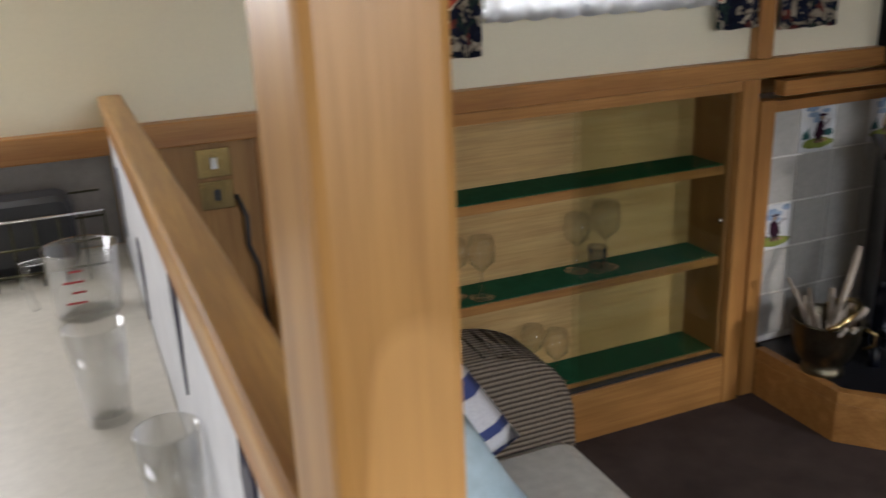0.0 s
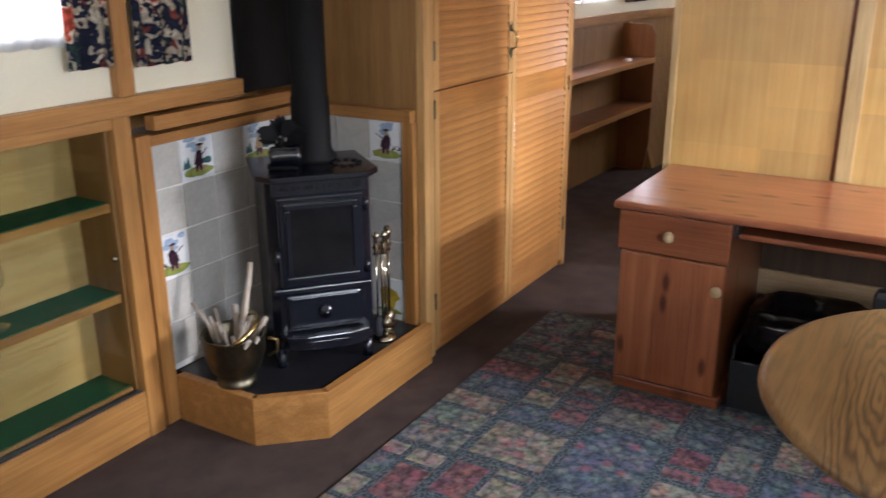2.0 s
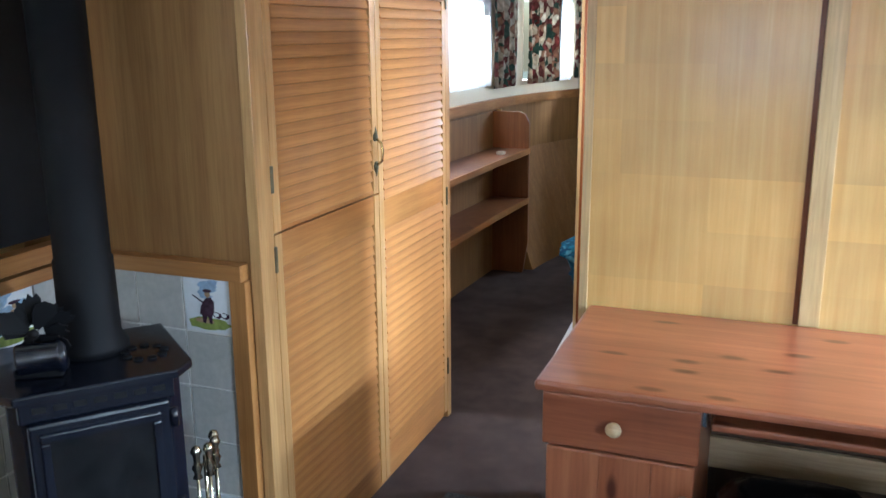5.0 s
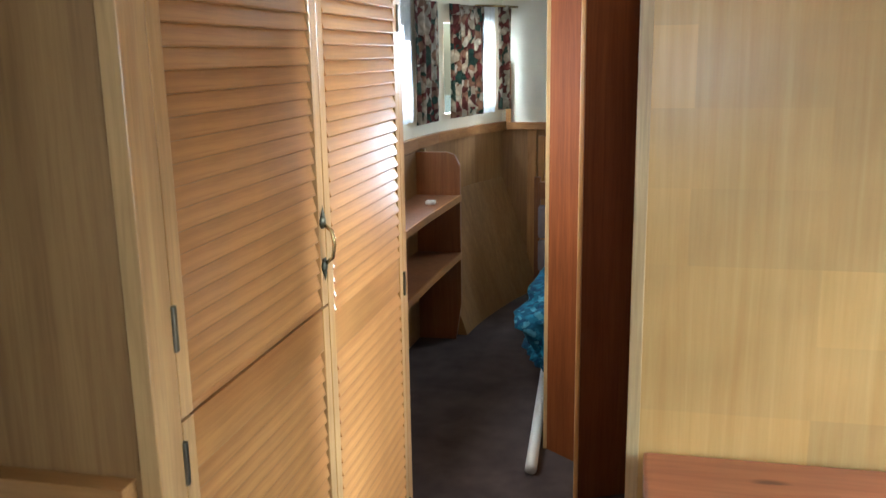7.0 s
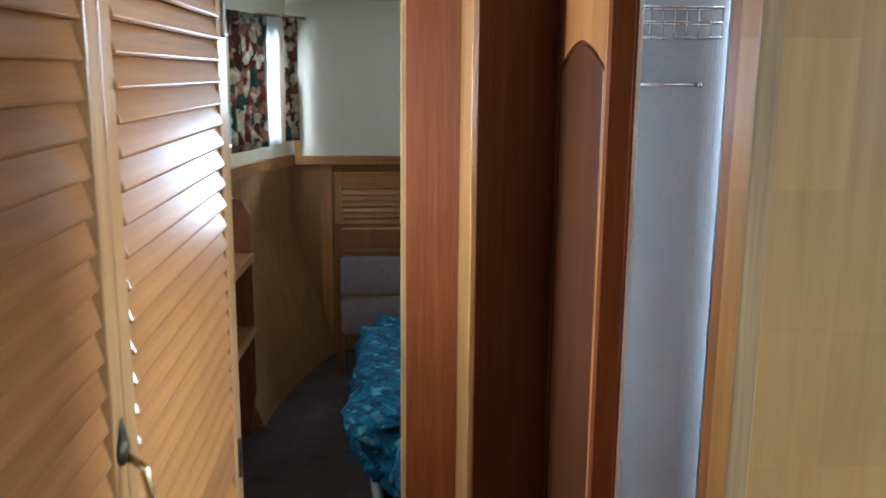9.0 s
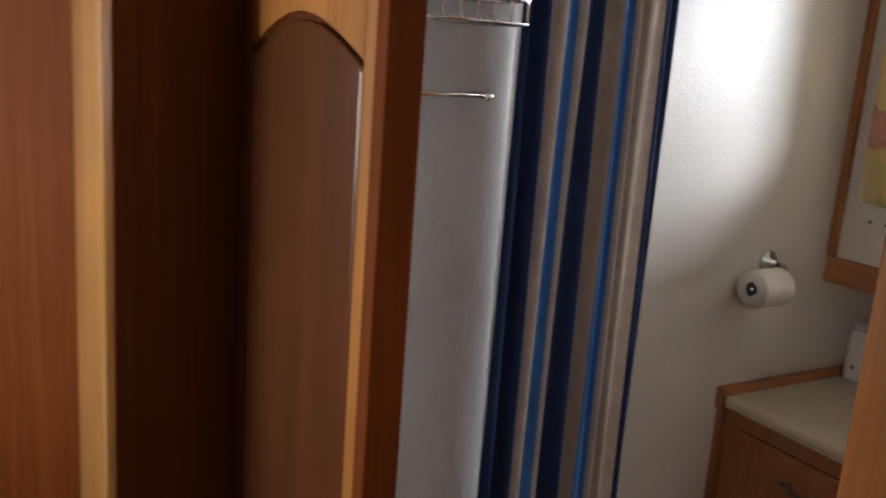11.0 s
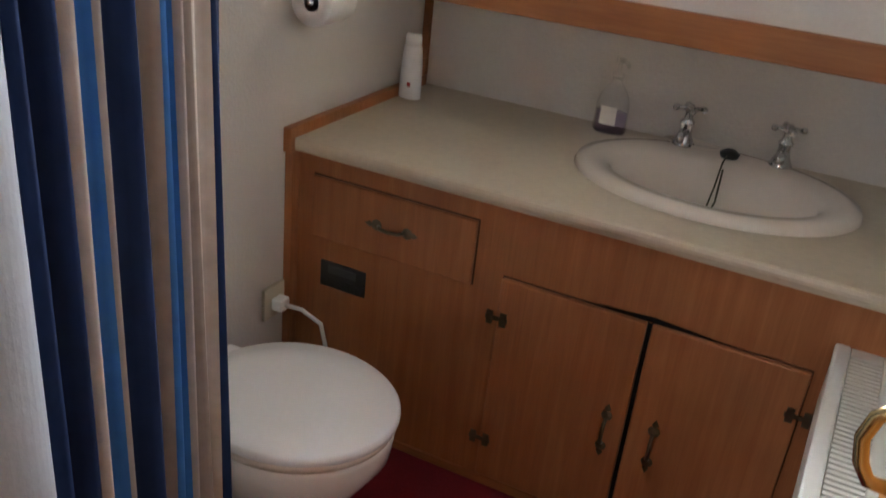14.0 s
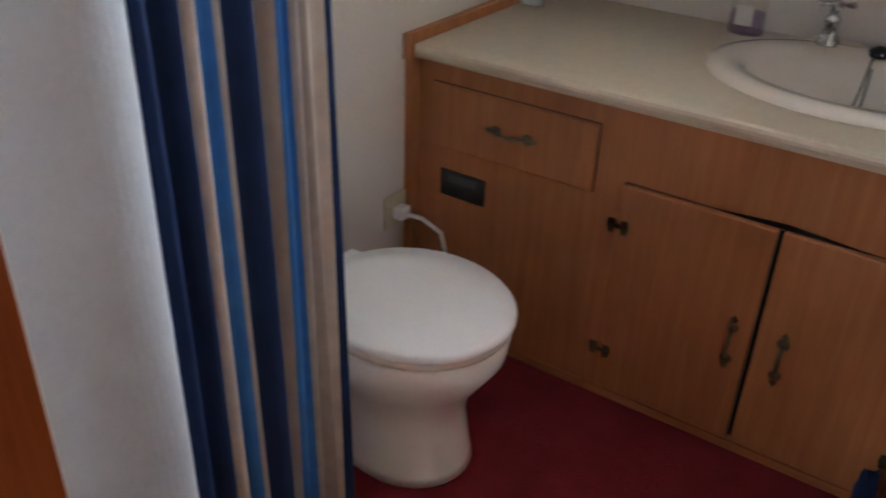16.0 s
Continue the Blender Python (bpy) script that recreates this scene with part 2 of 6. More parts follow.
CEILING = plain("white_ceiling", (0.8, 0.78, 0.72), 0.6, vary=0.05)
CARPET = plain("brown_carpet", (0.108, 0.078, 0.068), 0.95, vary=0.45, scale=5, bumps=0.6, bump_scale=300, spec=0.1)
REDCARPET = plain("red_carpet", (0.21, 0.022, 0.03), 0.95, vary=0.35, scale=6, bumps=0.6, bump_scale=250, spec=0.1)
GREEN = plain("green_baize", (0.012, 0.115, 0.055), 0.9, vary=0.25, scale=20, bumps=0.2, bump_scale=250, spec=0.2)
IRON = plain("black_stove_paint", (0.006, 0.0075, 0.014), 0.22, vary=0.3, scale=10, bumps=0.05, bump_scale=180, spec=0.6)
IRON_MATT = plain("matt_black_paint", (0.005, 0.005, 0.006), 0.62, vary=0.2, scale=8, spec=0.2)
SLATE = plain("black_hearth_slab", (0.016, 0.016, 0.02), 0.3, vary=0.3, scale=12)
TILE = plain("beige_glazed_tile", (0.54, 0.52, 0.475), 0.22, vary=0.14, scale=14, bumps=0.04)
GROUT = plain("pale_grout", (0.80, 0.78, 0.73), 0.8, vary=0.1)
TILEWHITE = plain("white_glazed_tile", (0.78, 0.79, 0.80), 0.2, vary=0.08, scale=20, bumps=0.02)
BRASS = plain("polished_brass", (0.62, 0.47, 0.22), 0.22, 1.0, vary=0.25, scale=18, bumps=0.02)
OLDBRASS = plain("aged_brass", (0.20, 0.175, 0.12), 0.36, 1.0, vary=0.35, scale=14, bumps=0.05)
BRONZE = plain("dark_bronze", (0.10, 0.095, 0.06), 0.45, 1.0, vary=0.35, scale=40)
CHROME = plain("chrome", (0.62, 0.62, 0.63), 0.10, 1.0, vary=0.06, bumps=0.0)
WORKTOP = plain("pale_worktop", (0.62, 0.59, 0.51), 0.4, vary=0.08, scale=30, bumps=0.02)
COUNTER = plain("beige_vanity_top", (0.55, 0.475, 0.36), 0.35, vary=0.08, scale=40, bumps=0.02)
CERAMIC = plain("white_ceramic", (0.80, 0.78, 0.74), 0.12, vary=0.03, bumps=0.0)
BASIN = plain("champagne_basin", (0.74, 0.67, 0.59), 0.13, vary=0.03, bumps=0.0)
LID = plain("white_plastic", (0.87, 0.88, 0.89), 0.22, vary=0.02, scale=2, bumps=0.0)
RADWHITE = plain("white_enamel", (0.69, 0.68, 0.63), 0.35, vary=0.06)
CLEAR = glass("clear_glass", (0.96, 0.975, 0.97))
TINTED = glass("green_tinted_glass", (0.945, 0.962, 0.925), 0.02, 0.04, 4.0)
GLASSWARE = glass("drinking_glass", (0.985, 0.99, 0.99), 0.02, 0.06, 2.0)
BLACKBAG = plain("black_plastic_bag", (0.008, 0.008, 0.010), 0.22, vary=0.3, scale=20, bumps=0.7, bump_scale=26)
BLACKPLASTIC = plain("dark_plastic", (0.02, 0.022, 0.026), 0.4, vary=0.2)
WHITEPAINT = plain("white_paint", (0.74, 0.75, 0.78), 0.5, vary=0.12, scale=10)
NAVY = plain("navy_enamel", (0.012, 0.012, 0.05), 0.4)


GLOW, glow_nt, glow_b = material("overcast_daylight", 1.0)
glow_b.inputs["Base Color"].default_value = (0.9, 0.93, 0.95, 1)
glow_b.inputs["Emission Color"].default_value = (0.95, 0.98, 1, 1)
glow_b.inputs["Emission Strength"].default_value = 3.0


# ---- building helpers ----
LOCAL = set()


def thing(name, label, category, group="", m=None, at=(0, 0, 0)):
    ob = new(name)
    ob.empty_display_size = 0.05
    if m is not None:
        LOCAL.add(ob.name)
        ob.matrix_basis = m
    else:
        ob.matrix_basis = Matrix.Translation(at)
    return tagged(ob, label, category, group)


def link(name, data, mat, parent=None, label=""):
    ob = new(name, data)
    if mat is not None and not data.materials:
        data.materials.append(mat)
    if parent is not None:
        ob.parent = parent
        if parent.type == 'EMPTY' and parent.name not in LOCAL:
            ob.matrix_parent_inverse = parent.matrix_basis.inverted()
    if label:
        ob["label"] = label
    return ob


def part(name, bm, mat, parent=None, label="", smooth=False):
    me = bpy.data.meshes.new(name)
    bmesh.ops.recalc_face_normals(bm, faces=bm.faces)
    if smooth:
        for f in bm.faces:
            f.smooth = True
    bm.to_mesh(me)
    bm.free()
    return link(name, me, mat, parent, label)


def box_bm(lo, hi, bevel=0.002, bm=None, m=None):
    own = bm is None
    bm = bm or bmesh.new()
    c = [(a + b) / 2 for a, b in zip(lo, hi)]
    s = [abs(b - a) for a, b in zip(lo, hi)]
    mat = Matrix.Translation(c) @ Matrix.Diagonal((*s, 1))
    if m is not None:
        mat = m @ mat
    made = bmesh.ops.create_cube(bm, size=1, matrix=mat)
    if bevel and own:
        bmesh.ops.bevel(bm, geom=bm.edges[:], offset=min(bevel, min(s) * 0.4), segments=2, affect='EDGES', profile=0.5)
    return bm


def box(name, lo, hi, mat, parent=None, label="", bevel=0.002, m=None):
    return part(name, box_bm(lo, hi, bevel, m=m), mat, parent, label)


def lathe_bm(profile, segs=32, at=(0, 0, 0), m=None, bm=None):
    """Turned body: profile of (radius, height)."""
    bm = bm or bmesh.new()
    m = m or Matrix.Translation(at)
    rings = []
    for r, z in profile:
        rings.append([bm.verts.new(m @ Vector((max(r, 0.0004) * math.cos(2 * math.pi * k / segs), max(r, 0.0004) * math.sin(2 * math.pi * k / segs), z))) for k in range(segs)])
    for a, b in zip(rings, rings[1:]):
        for k in range(segs):
            bm.faces.new((a[k], a[(k + 1) % segs], b[(k + 1) % segs], b[k]))
    bm.faces.new(rings[0][::-1])
    bm.faces.new(rings[-1])
    return bm


def lathe(name, profile, mat, parent=None, label="", segs=32, at=(0, 0, 0), m=None):
    return part(name, lathe_bm(profile, segs, at, m), mat, parent, label, smooth=True)


def tube_bm(points, radius, segs=10, bm=None, taper=1.0):
    bm = bm or bmesh.new()
    pts = [Vector(p) for p in points]
    rings = []
    for i, p in enumerate(pts):
        d = (pts[min(i + 1, len(pts) - 1)] - pts[max(i - 1, 0)]).normalized()
        u = d.orthogonal().normalized() if i == 0 else (u - d * u.dot(d)).normalized()
        w = d.cross(u)
        r = radius * (1 + (taper - 1) * i / (len(pts) - 1))
        rings.append([bm.verts.new(p + r * (u * math.cos(2 * math.pi * k / segs) + w * math.sin(2 * math.pi * k / segs))) for k in range(segs)])
    for a, b in zip(rings, rings[1:]):
        for k in range(segs):
            bm.faces.new((a[k], a[(k + 1) % segs], b[(k + 1) % segs], b[k]))
    bm.faces.new(rings[0][::-1])
    bm.faces.new(rings[-1])
    return bm


def tube(name, points, radius, mat, parent=None, label="", segs=10, taper=1.0):
    return part(name, tube_bm(points, radius, segs, taper=taper), mat, parent, label, smooth=True)


def prism_bm(outline, z0, z1, bevel=0.0, axis="z"):
    """Outline of 2D points pushed from z0 to z1 along an axis."""
    bm = bmesh.new()
    def place(a, b, c):
        return {"z": (a, b, c), "y": (a, c, b), "x": (c, a, b)}[axis]
    lo = [bm.verts.new(place(a, b, z0)) for a, b in outline]
    hi = [bm.verts.new(place(a, b, z1)) for a, b in outline]
    n = len(outline)
    bm.faces.new(lo[::-1])
    bm.faces.new(hi)
    for k in range(n):
        bm.faces.new((lo[k], lo[(k + 1) % n], hi[(k + 1) % n], hi[k]))
    if bevel:
        bmesh.ops.recalc_face_normals(bm, faces=bm.faces)
        bmesh.ops.bevel(bm, geom=bm.edges[:], offset=bevel, segments=2, affect='EDGES', profile=0.5)
    return bm


def prism(name, outline, z0, z1, mat, parent=None, label="", bevel=0.0, axis="z"):
    return part(name, prism_bm(outline, z0, z1, bevel, axis), mat, parent, label)


def ellipse(cx, cy, a, b, n=48, start=0.0, end=2 * math.pi):
    return [(cx + a * math.cos(start + (end - start) * k / n), cy + b * math.sin(start + (end - start) * k / n)) for k in range(n)]


def structure(ob, label="", category=""):
    return tagged(ob, label, category, kind="structure")


def wall_xz(name, y0, y1, x0, x1, z0, z1, mat, holes=(), label="", category="wall"):
    """A wall along x with rectangular holes (x0, x1, z0, z1)."""
    bm = bmesh.new()
    xs = sorted({x0, x1, *[v for h in holes for v in h[:2]]})
    zs = sorted({z0, z1, *[v for h in holes for v in h[2:]]})
    for a, b in zip(xs, xs[1:]):
        for c, d in zip(zs, zs[1:]):
            if not any(h[0] <= a and b <= h[1] and h[2] <= c and d <= h[3] for h in holes):
                box_bm((a, y0, c), (b, y1, d), 0, bm)
    bmesh.ops.remove_doubles(bm, verts=bm.verts[:], dist=1e-5)
    pairs = {}
    for f in bm.faces:
        pairs.setdefault(tuple(round(v, 4) for v in f.calc_center_median()), []).append(f)
    bmesh.ops.delete(bm, geom=[f for fs in pairs.values() if len(fs) > 1 for f in fs], context='FACES')
    return structure(part(name, bm, mat), label, category)


TOP = 2.06
GLOSSWALL = plain("gloss_white_wall", (0.68, 0.65, 0.60), 0.36, vary=0.04, scale=3, bumps=0.25, bump_scale=95)

# ---- floors, ceiling and walls ----
structure(box("floor", (-2.6, -1.4, -0.06), (8.4, 2.55, 0.0), CARPET, bevel=0), "dark brown short-pile carpet floor", "floor")
structure(box("bathroom_floor", (3.80, -1.28, 0.0), (5.22, 0.88, 0.006), REDCARPET, bevel=0), "deep red bathroom carpet", "floor")
structure(box("ceiling", (-2.6, -1.36, TOP), (8.4, 2.6, TOP + 0.05), CEILING, bevel=0), "plain white boat ceiling", "ceiling")
wall_xz("wall_port_upper", 2.14, 2.19, -2.6, 2.9, 1.16, TOP, CREAM, [(1.02, 1.80, 1.37, 1.82), (-1.0, -0.25, 1.37, 1.82)], "cream painted cabin side with a window opening")
wall_xz("wall_port_lower", 2.45, 2.50, -2.6, 4.4, 0.0, 1.20, LINING, (), "wooden hull lining behind the lockers")
structure(box("wall_port_ledge", (-2.6, 2.16, 1.125), (2.9, 2.45, 1.16), OAK_X, bevel=0), "wooden ledge over the built-in shelves", "ledge")
wall_xz("wall_starboard_saloon", -1.40, -1.35, -2.6, 3.74, 0.0, TOP, CREAM, [(0.05, 1.15, 1.25, 1.75), (2.98, 3.65, 1.25, 1.75)], "cream painted cabin side with two windows")
structure(box("wall_fore", (-2.65, -1.4, 0.0), (-2.60, 2.5, 1.1), CREAM, bevel=0), "cream forward wall", "wall")
structure(box("wall_fore_top", (-2.65, -1.4, 1.8), (-2.60, 2.5, TOP), CREAM, bevel=0), "cream wall over the forward windows", "wall")
structure(box("wall_fore_side", (-2.65, 1.4, 1.1), (-2.60, 2.5, 1.8), CREAM, bevel=0), "cream wall beside the forward windows", "wall")
structure(box("wall_fore_side_starboard", (-2.65, -1.4, 1.1), (-2.60, -0.2, 1.8), CREAM, bevel=0), "cream wall beside the forward windows", "wall")
structure(box("wall_bulkhead", (3.745, -1.35, 0.0), (3.80, 0.94, TOP), ASH, bevel=0), "pale ash veneer bulkhead", "bulkhead")
structure(box("trim_bulkhead_edge", (3.737, 0.915, 0.0), (3.745, 0.943, TOP), ASH_TRIM), "pale wooden edge strip on the bulkhead", "trim")
structure(box("trim_bulkhead_batten", (3.731, 0.207, 0.753), (3.745, 0.266, TOP), ASH_TRIM), "pale wooden batten over a panel joint", "trim")
structure(box("trim_bulkhead_joint", (3.741, 0.2665, 0.753), (3.745, 0.282, TOP), MAHOG_DARK, bevel=0), "dark joint between two bulkhead panels", "trim")
# passage side of the bathroom
structure(box("door_frame_near", (3.80, 0.86, 0.0), (3.855, 0.930, TOP), OAK_Z), "wooden door jamb", "door frame")
structure(box("door_frame_far", (4.427, 0.880, 0.0), (4.456, 0.925, TOP), MAHOG), "dark mahogany door jamb", "door frame")
structure(box("door_frame_head", (3.855, 0.882, 1.90), (4.427, 0.925, TOP), MAHOG), "dark mahogany door head", "door frame")
structure(box("wall_passage", (4.457, 0.866, 0.0), (5.24, 0.885, TOP), MAHOG_DARK, bevel=0), "dark mahogany passage wall", "wall")
structure(box("wall_aft_stub", (5.17, 0.885, 0.0), (5.21, 1.136, TOP), MAHOG, bevel=0), "dark mahogany bulkhead panel beside the aft cabin opening", "wall")
structure(box("trim_aft_opening", (4.86, 1.122, 0.0), (5.169, 1.139, TOP), BATTEN, bevel=0.004), "pale varnished board beside the aft cabin opening", "trim")
structure(prism("wall_passage_panel", [(4.86, 1.1215), (4.876, 1.1215), (4.968, 0.919), (4.952, 0.919)], 0.0, TOP, MAHOG_DARK), "dark mahogany panel between door and opening", "wall")
structure(prism("wall_aft_return", [(5.155, 1.14), (5.275, 1.288), (5.295, 1.275), (5.21, 1.136)], 0.0, TOP, MAHOG), "reddish mahogany return panel", "wall")
structure(box("trim_aft_return", (5.270, 1.280, 0.0), (5.285, 1.297, TOP), ASH_TRIM), "thin pale edge strip", "trim")
# bathroom
def porthole_wall(x0, x1, z0, z1, ya, yb, px, pz, pr, n=64):
    """A wall along x with a round hole."""
    bm = bmesh.new()
    angs = sorted([2 * math.pi * k / n for k in range(n)] + [math.atan2(b - pz, c - px) % (2 * math.pi) for c in (x0, x1) for b in (z0, z1)])
    def rim(t):
        dx, dz = math.cos(t), math.sin(t)
        k = min(((x1 - px) / dx if dx > 1e-6 else (x0 - px) / dx if dx < -1e-6 else 9), ((z1 - pz) / dz if dz > 1e-6 else (z0 - pz) / dz if dz < -1e-6 else 9))
        return px + dx * k, pz + dz * k
    rings = []
    for y in (ya, yb):
        rings.append(([bm.verts.new((rim(t)[0], y, rim(t)[1])) for t in angs], [bm.verts.new((px + pr * math.cos(t), y, pz + pr * math.sin(t))) for t in angs]))
    m = len(angs)
    for k in range(m):
        j = (k + 1) % m
        for o, i in rings:
            if (o[k].co - o[j].co).length > 1e-6:
                bm.faces.new((o[k], o[j], i[j], i[k]))
        bm.faces.new((rings[0][1][k], rings[0][1][j], rings[1][1][j], rings[1][1][k]))
        bm.faces.new((rings[0][0][k], rings[0][0][j], rings[1][0][j], rings[1][0][k]))
    return part("wall_bath_upper", bm, WHITEWALL)


structure(porthole_wall(3.815, 5.219, 1.13, TOP + 0.12, -1.03, -0.955, 4.64, 1.775, 0.285), "off-white textured bathroom wall with a porthole", "wall")
structure(box("wall_bath_back", (3.80, -1.32, 0.0), (5.22, -1.27, 1.2), WHITEWALL, bevel=0), "off-white textured wall behind the basin", "wall")
structure(box("wall_bath_end", (5.22, -1.32, 0.0), (5.26, 0.84, TOP), GLOSSWALL, bevel=0), "off-white textured bathroom end wall", "wall")
structure(box("wall_bath_passage", (4.505, 0.842, 0.0), (5.22, 0.865, TOP), WHITEWALL, bevel=0), "off-white inside of the passage wall", "wall")
stub = [(4.645, 0.842), (4.645, 0.69)] + [(4.672 - 0.027 * math.cos(a), 0.68 - 0.075 * math.sin(a)) for a in (math.pi * k / 20 for k in range(21))] + [(4.699, 0.842)]
structure(prism("wall_shower_stub", stub, 0.0, TOP, plain("grey_shower_board", (0.36, 0.385, 0.41), 0.6, vary=0.10, scale=4, bumps=0.2, bump_scale=85)), "grey-white rounded end of the shower partition", "wall")
structure(box("shower_tray", (4.70, 0.18, 0.006), (5.219, 0.841, 0.10), CERAMIC, bevel=0.01), "white shower tray behind the curtain", "shower tray")
# unseen wall, added only to keep forward light off the galley side
structure(box("wall_galley_shade", (-1.26, 1.0, 0.0), (-1.22, 2.129, TOP), CREAM, bevel=0), "unseen cream partition added to shade the galley", "wall")
structure(box("wall_bath_near", (3.80, -1.28, 0.0), (3.812, 0.86, TOP), WHITEWALL, bevel=0), "off-white bathroom wall", "wall")
# aft cabin
hull = [(4.31, 2.24), (5.4, 2.235), (6.2, 2.215), (6.6, 2.195), (6.95, 2.155), (7.25, 2.09), (7.55, 2.01), (7.885, 1.88)]
hull_out = [(x, y + 0.05) for x, y in hull]
structure(prism("wall_aft_port_lower", hull + hull_out[::-1], 0.0, 1.17, SIDE), "brown wooden lining of the curved hull side", "wall")
def hull_strip(x0, x1):
    pts = [x0] + [x for x, _ in hull if x0 < x < x1] + [x1]
    def at(x):
        for (xa, ya), (xb, yb) in zip(hull, hull[1:]):
            if xa <= x <= xb:
                return ya + (yb - ya) * (x - xa) / (xb - xa)
    return [(x, at(x)) for x in pts] + [(x, at(x) + 0.05) for x in pts[::-1]]
AFT_WINDOWS = ((4.5, 5.2), (5.75, 6.62), (7.12, 7.80))
edge = 4.31
for wa, wb in AFT_WINDOWS + ((7.885, 7.885),):
    structure(prism("wall_aft_port_upper", hull_strip(edge, wa), 1.17, TOP, CREAM), "white painted curved cabin side", "wall")
    if wb > wa:
        structure(prism("wall_aft_port_sill", hull_strip(wa, wb), 1.17, 1.29, CREAM), "white cabin side under a window", "wall")
        structure(prism("wall_aft_port_head", hull_strip(wa, wb), 1.84, TOP, CREAM), "white cabin side over a window", "wall")
    edge = wb
structure(prism("trim_aft_port_rail", [(x, y - 0.035) for x, y in hull] + [(x, y - 0.001) for x, y in hull][::-1], 1.13, 1.19, OAK_X), "curved wooden rail along the hull side", "trim")
structure(box("wall_aft_end_lower", (7.887, -1.4, 0.0), (7.937, 2.0, 1.17), SIDE, bevel=0), "brown wooden lower aft wall", "wall")
for ya, yb, za, zb in ((-1.4, -0.25, 1.17, TOP), (0.95, 2.0, 1.17, TOP), (-0.25, 0.95, 1.17, 1.38), (-0.25, 0.95, 2.0, TOP)):
    structure(box("wall_aft_end_upper", (7.887, ya, za), (7.937, yb, zb), CREAM, bevel=0), "cream upper aft wall round the stern window", "wall")
structure(box("trim_aft_end_rail", (7.85, -1.4, 1.135), (7.886, 1.845, 1.185), OAK_Y), "wooden rail on the aft wall", "trim")
structure(box("trim_aft_corner", (7.862, 1.815, 1.186), (7.886, 1.85, 1.60), OAK_Z), "oak strip in the corner of the aft cabin", "trim")
structure(box("trim_aft_panel_post", (7.868, 1.635, 0.1), (7.886, 1.70, 1.134), OAK_Z), "oak upright on the aft wall", "trim")


def hull_slope(x0, x1, z1, inward):
    """Lower hull side leaning in towards the floor."""
    bm = bmesh.new()
    xs = [x0 + (x1 - x0) * k / 8 for k in range(9)]
    def at(x):
        for (xa, ya), (xb, yb) in zip(hull, hull[1:]):
            if xa <= x <= xb + 1e-6:
                return ya + (yb - ya) * (x - xa) / (xb - xa)
    rows = [[bm.verts.new((x, y, z)) for x, y, z in ((x, at(x) - inward, 0.0), (x, at(x) - 0.006, z1), (x, at(x) - 0.003, z1), (x, at(x) - 0.003, 0.0))] for x in xs]
    for a, b in zip(rows, rows[1:]):
        for k in range(4):
            bm.faces.new((a[k], a[(k + 1) % 4], b[(k + 1) % 4], b[k]))
    bm.faces.new(rows[0])
    bm.faces.new(rows[-1])
    return bm


structure(part("wall_aft_port_slope", hull_slope(6.72, 7.88, 0.80, 0.27), SIDE), "brown hull lining leaning in towards the floor", "wall")
structure(box("trim_aft_rib", (6.69, 2.145, 0.0), (6.715, 2.175, 1.12), ASH_TRIM), "pale wooden rib on the hull side", "trim")
structure(box("wall_aft_starboard", (5.26, -1.4, 0.0), (8.4, -1.35, TOP), CREAM, bevel=0), "cream aft cabin side", "wall")
structure(box("wall_aft_fore", (5.26, -1.4, 0.0), (5.30, 0.88, TOP), SIDE, bevel=0), "wooden partition of the aft cabin", "wall")
structure(box("ground", (-60, -60, -1.2), (60, 60, -1.0), plain("river_water", (0.05, 0.06, 0.05), 0.1), bevel=0), "still river water around the boat", "water")

# ---- saloon: rail and shelves on the port side ----
structure(box("trim_port_rail", (-2.6, 2.095, 1.118), (2.455, 2.14, 1.178), OAK_X, bevel=0.004), "orange oak rail along the cabin side", "trim")
structure(box("trim_port_post", (1.925, 2.10, 1.178), (1.985, 2.14, TOP), OAK_Z, bevel=0.003), "oak upright beside the window", "trim")

cab = thing("display_cabinet", "built-in oak display cabinet with sliding glass and green shelves", "cabinet", at=(1.4, 2.3, 0))
box("body", (0.79, 2.33, 0.0), (1.95, 2.345, 1.117), LINING, cab, "pale plywood back")
box("side", (0.79, 2.13, 0.0), (0.835, 2.33, 1.117), OAK_Z, cab)
box("side", (1.90, 2.12, 0.0), (1.965, 2.33, 1.117), OAK_Z, cab)
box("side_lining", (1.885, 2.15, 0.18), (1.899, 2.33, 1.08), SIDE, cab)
box("plinth", (0.835, 2.125, 0.0), (1.90, 2.16, 0.175), OAK_X, cab)
box("top_rail", (0.835, 2.125, 1.08), (1.90, 2.16, 1.117), OAK_X, cab)
for z in (0.195, 0.535, 0.845):
    box("shelf", (0.836, 2.165, z - 0.032), (1.884, 2.33, z - 0.004), OAK_X, cab)
    box("shelf_baize", (0.84, 2.172, z - 0.004), (1.883, 2.329, z), GREEN, cab, "green baize shelf lining", bevel=0.001)
for xa, xb, ya in ((1.304, 1.862, 2.138), (1.338, 1.897, 2.149)):
    g = box("glass_door", (xa, ya, 0.182), (xb, ya + 0.005, 1.08), TINTED, cab, "greenish sliding glass pane pushed to one side", bevel=0)
    g.visible_shadow = False
box("glass_track", (0.84, 2.133, 0.176), (1.897, 2.16, 0.182), BLACKPLASTIC, cab, "dark sliding track", bevel=0.001)

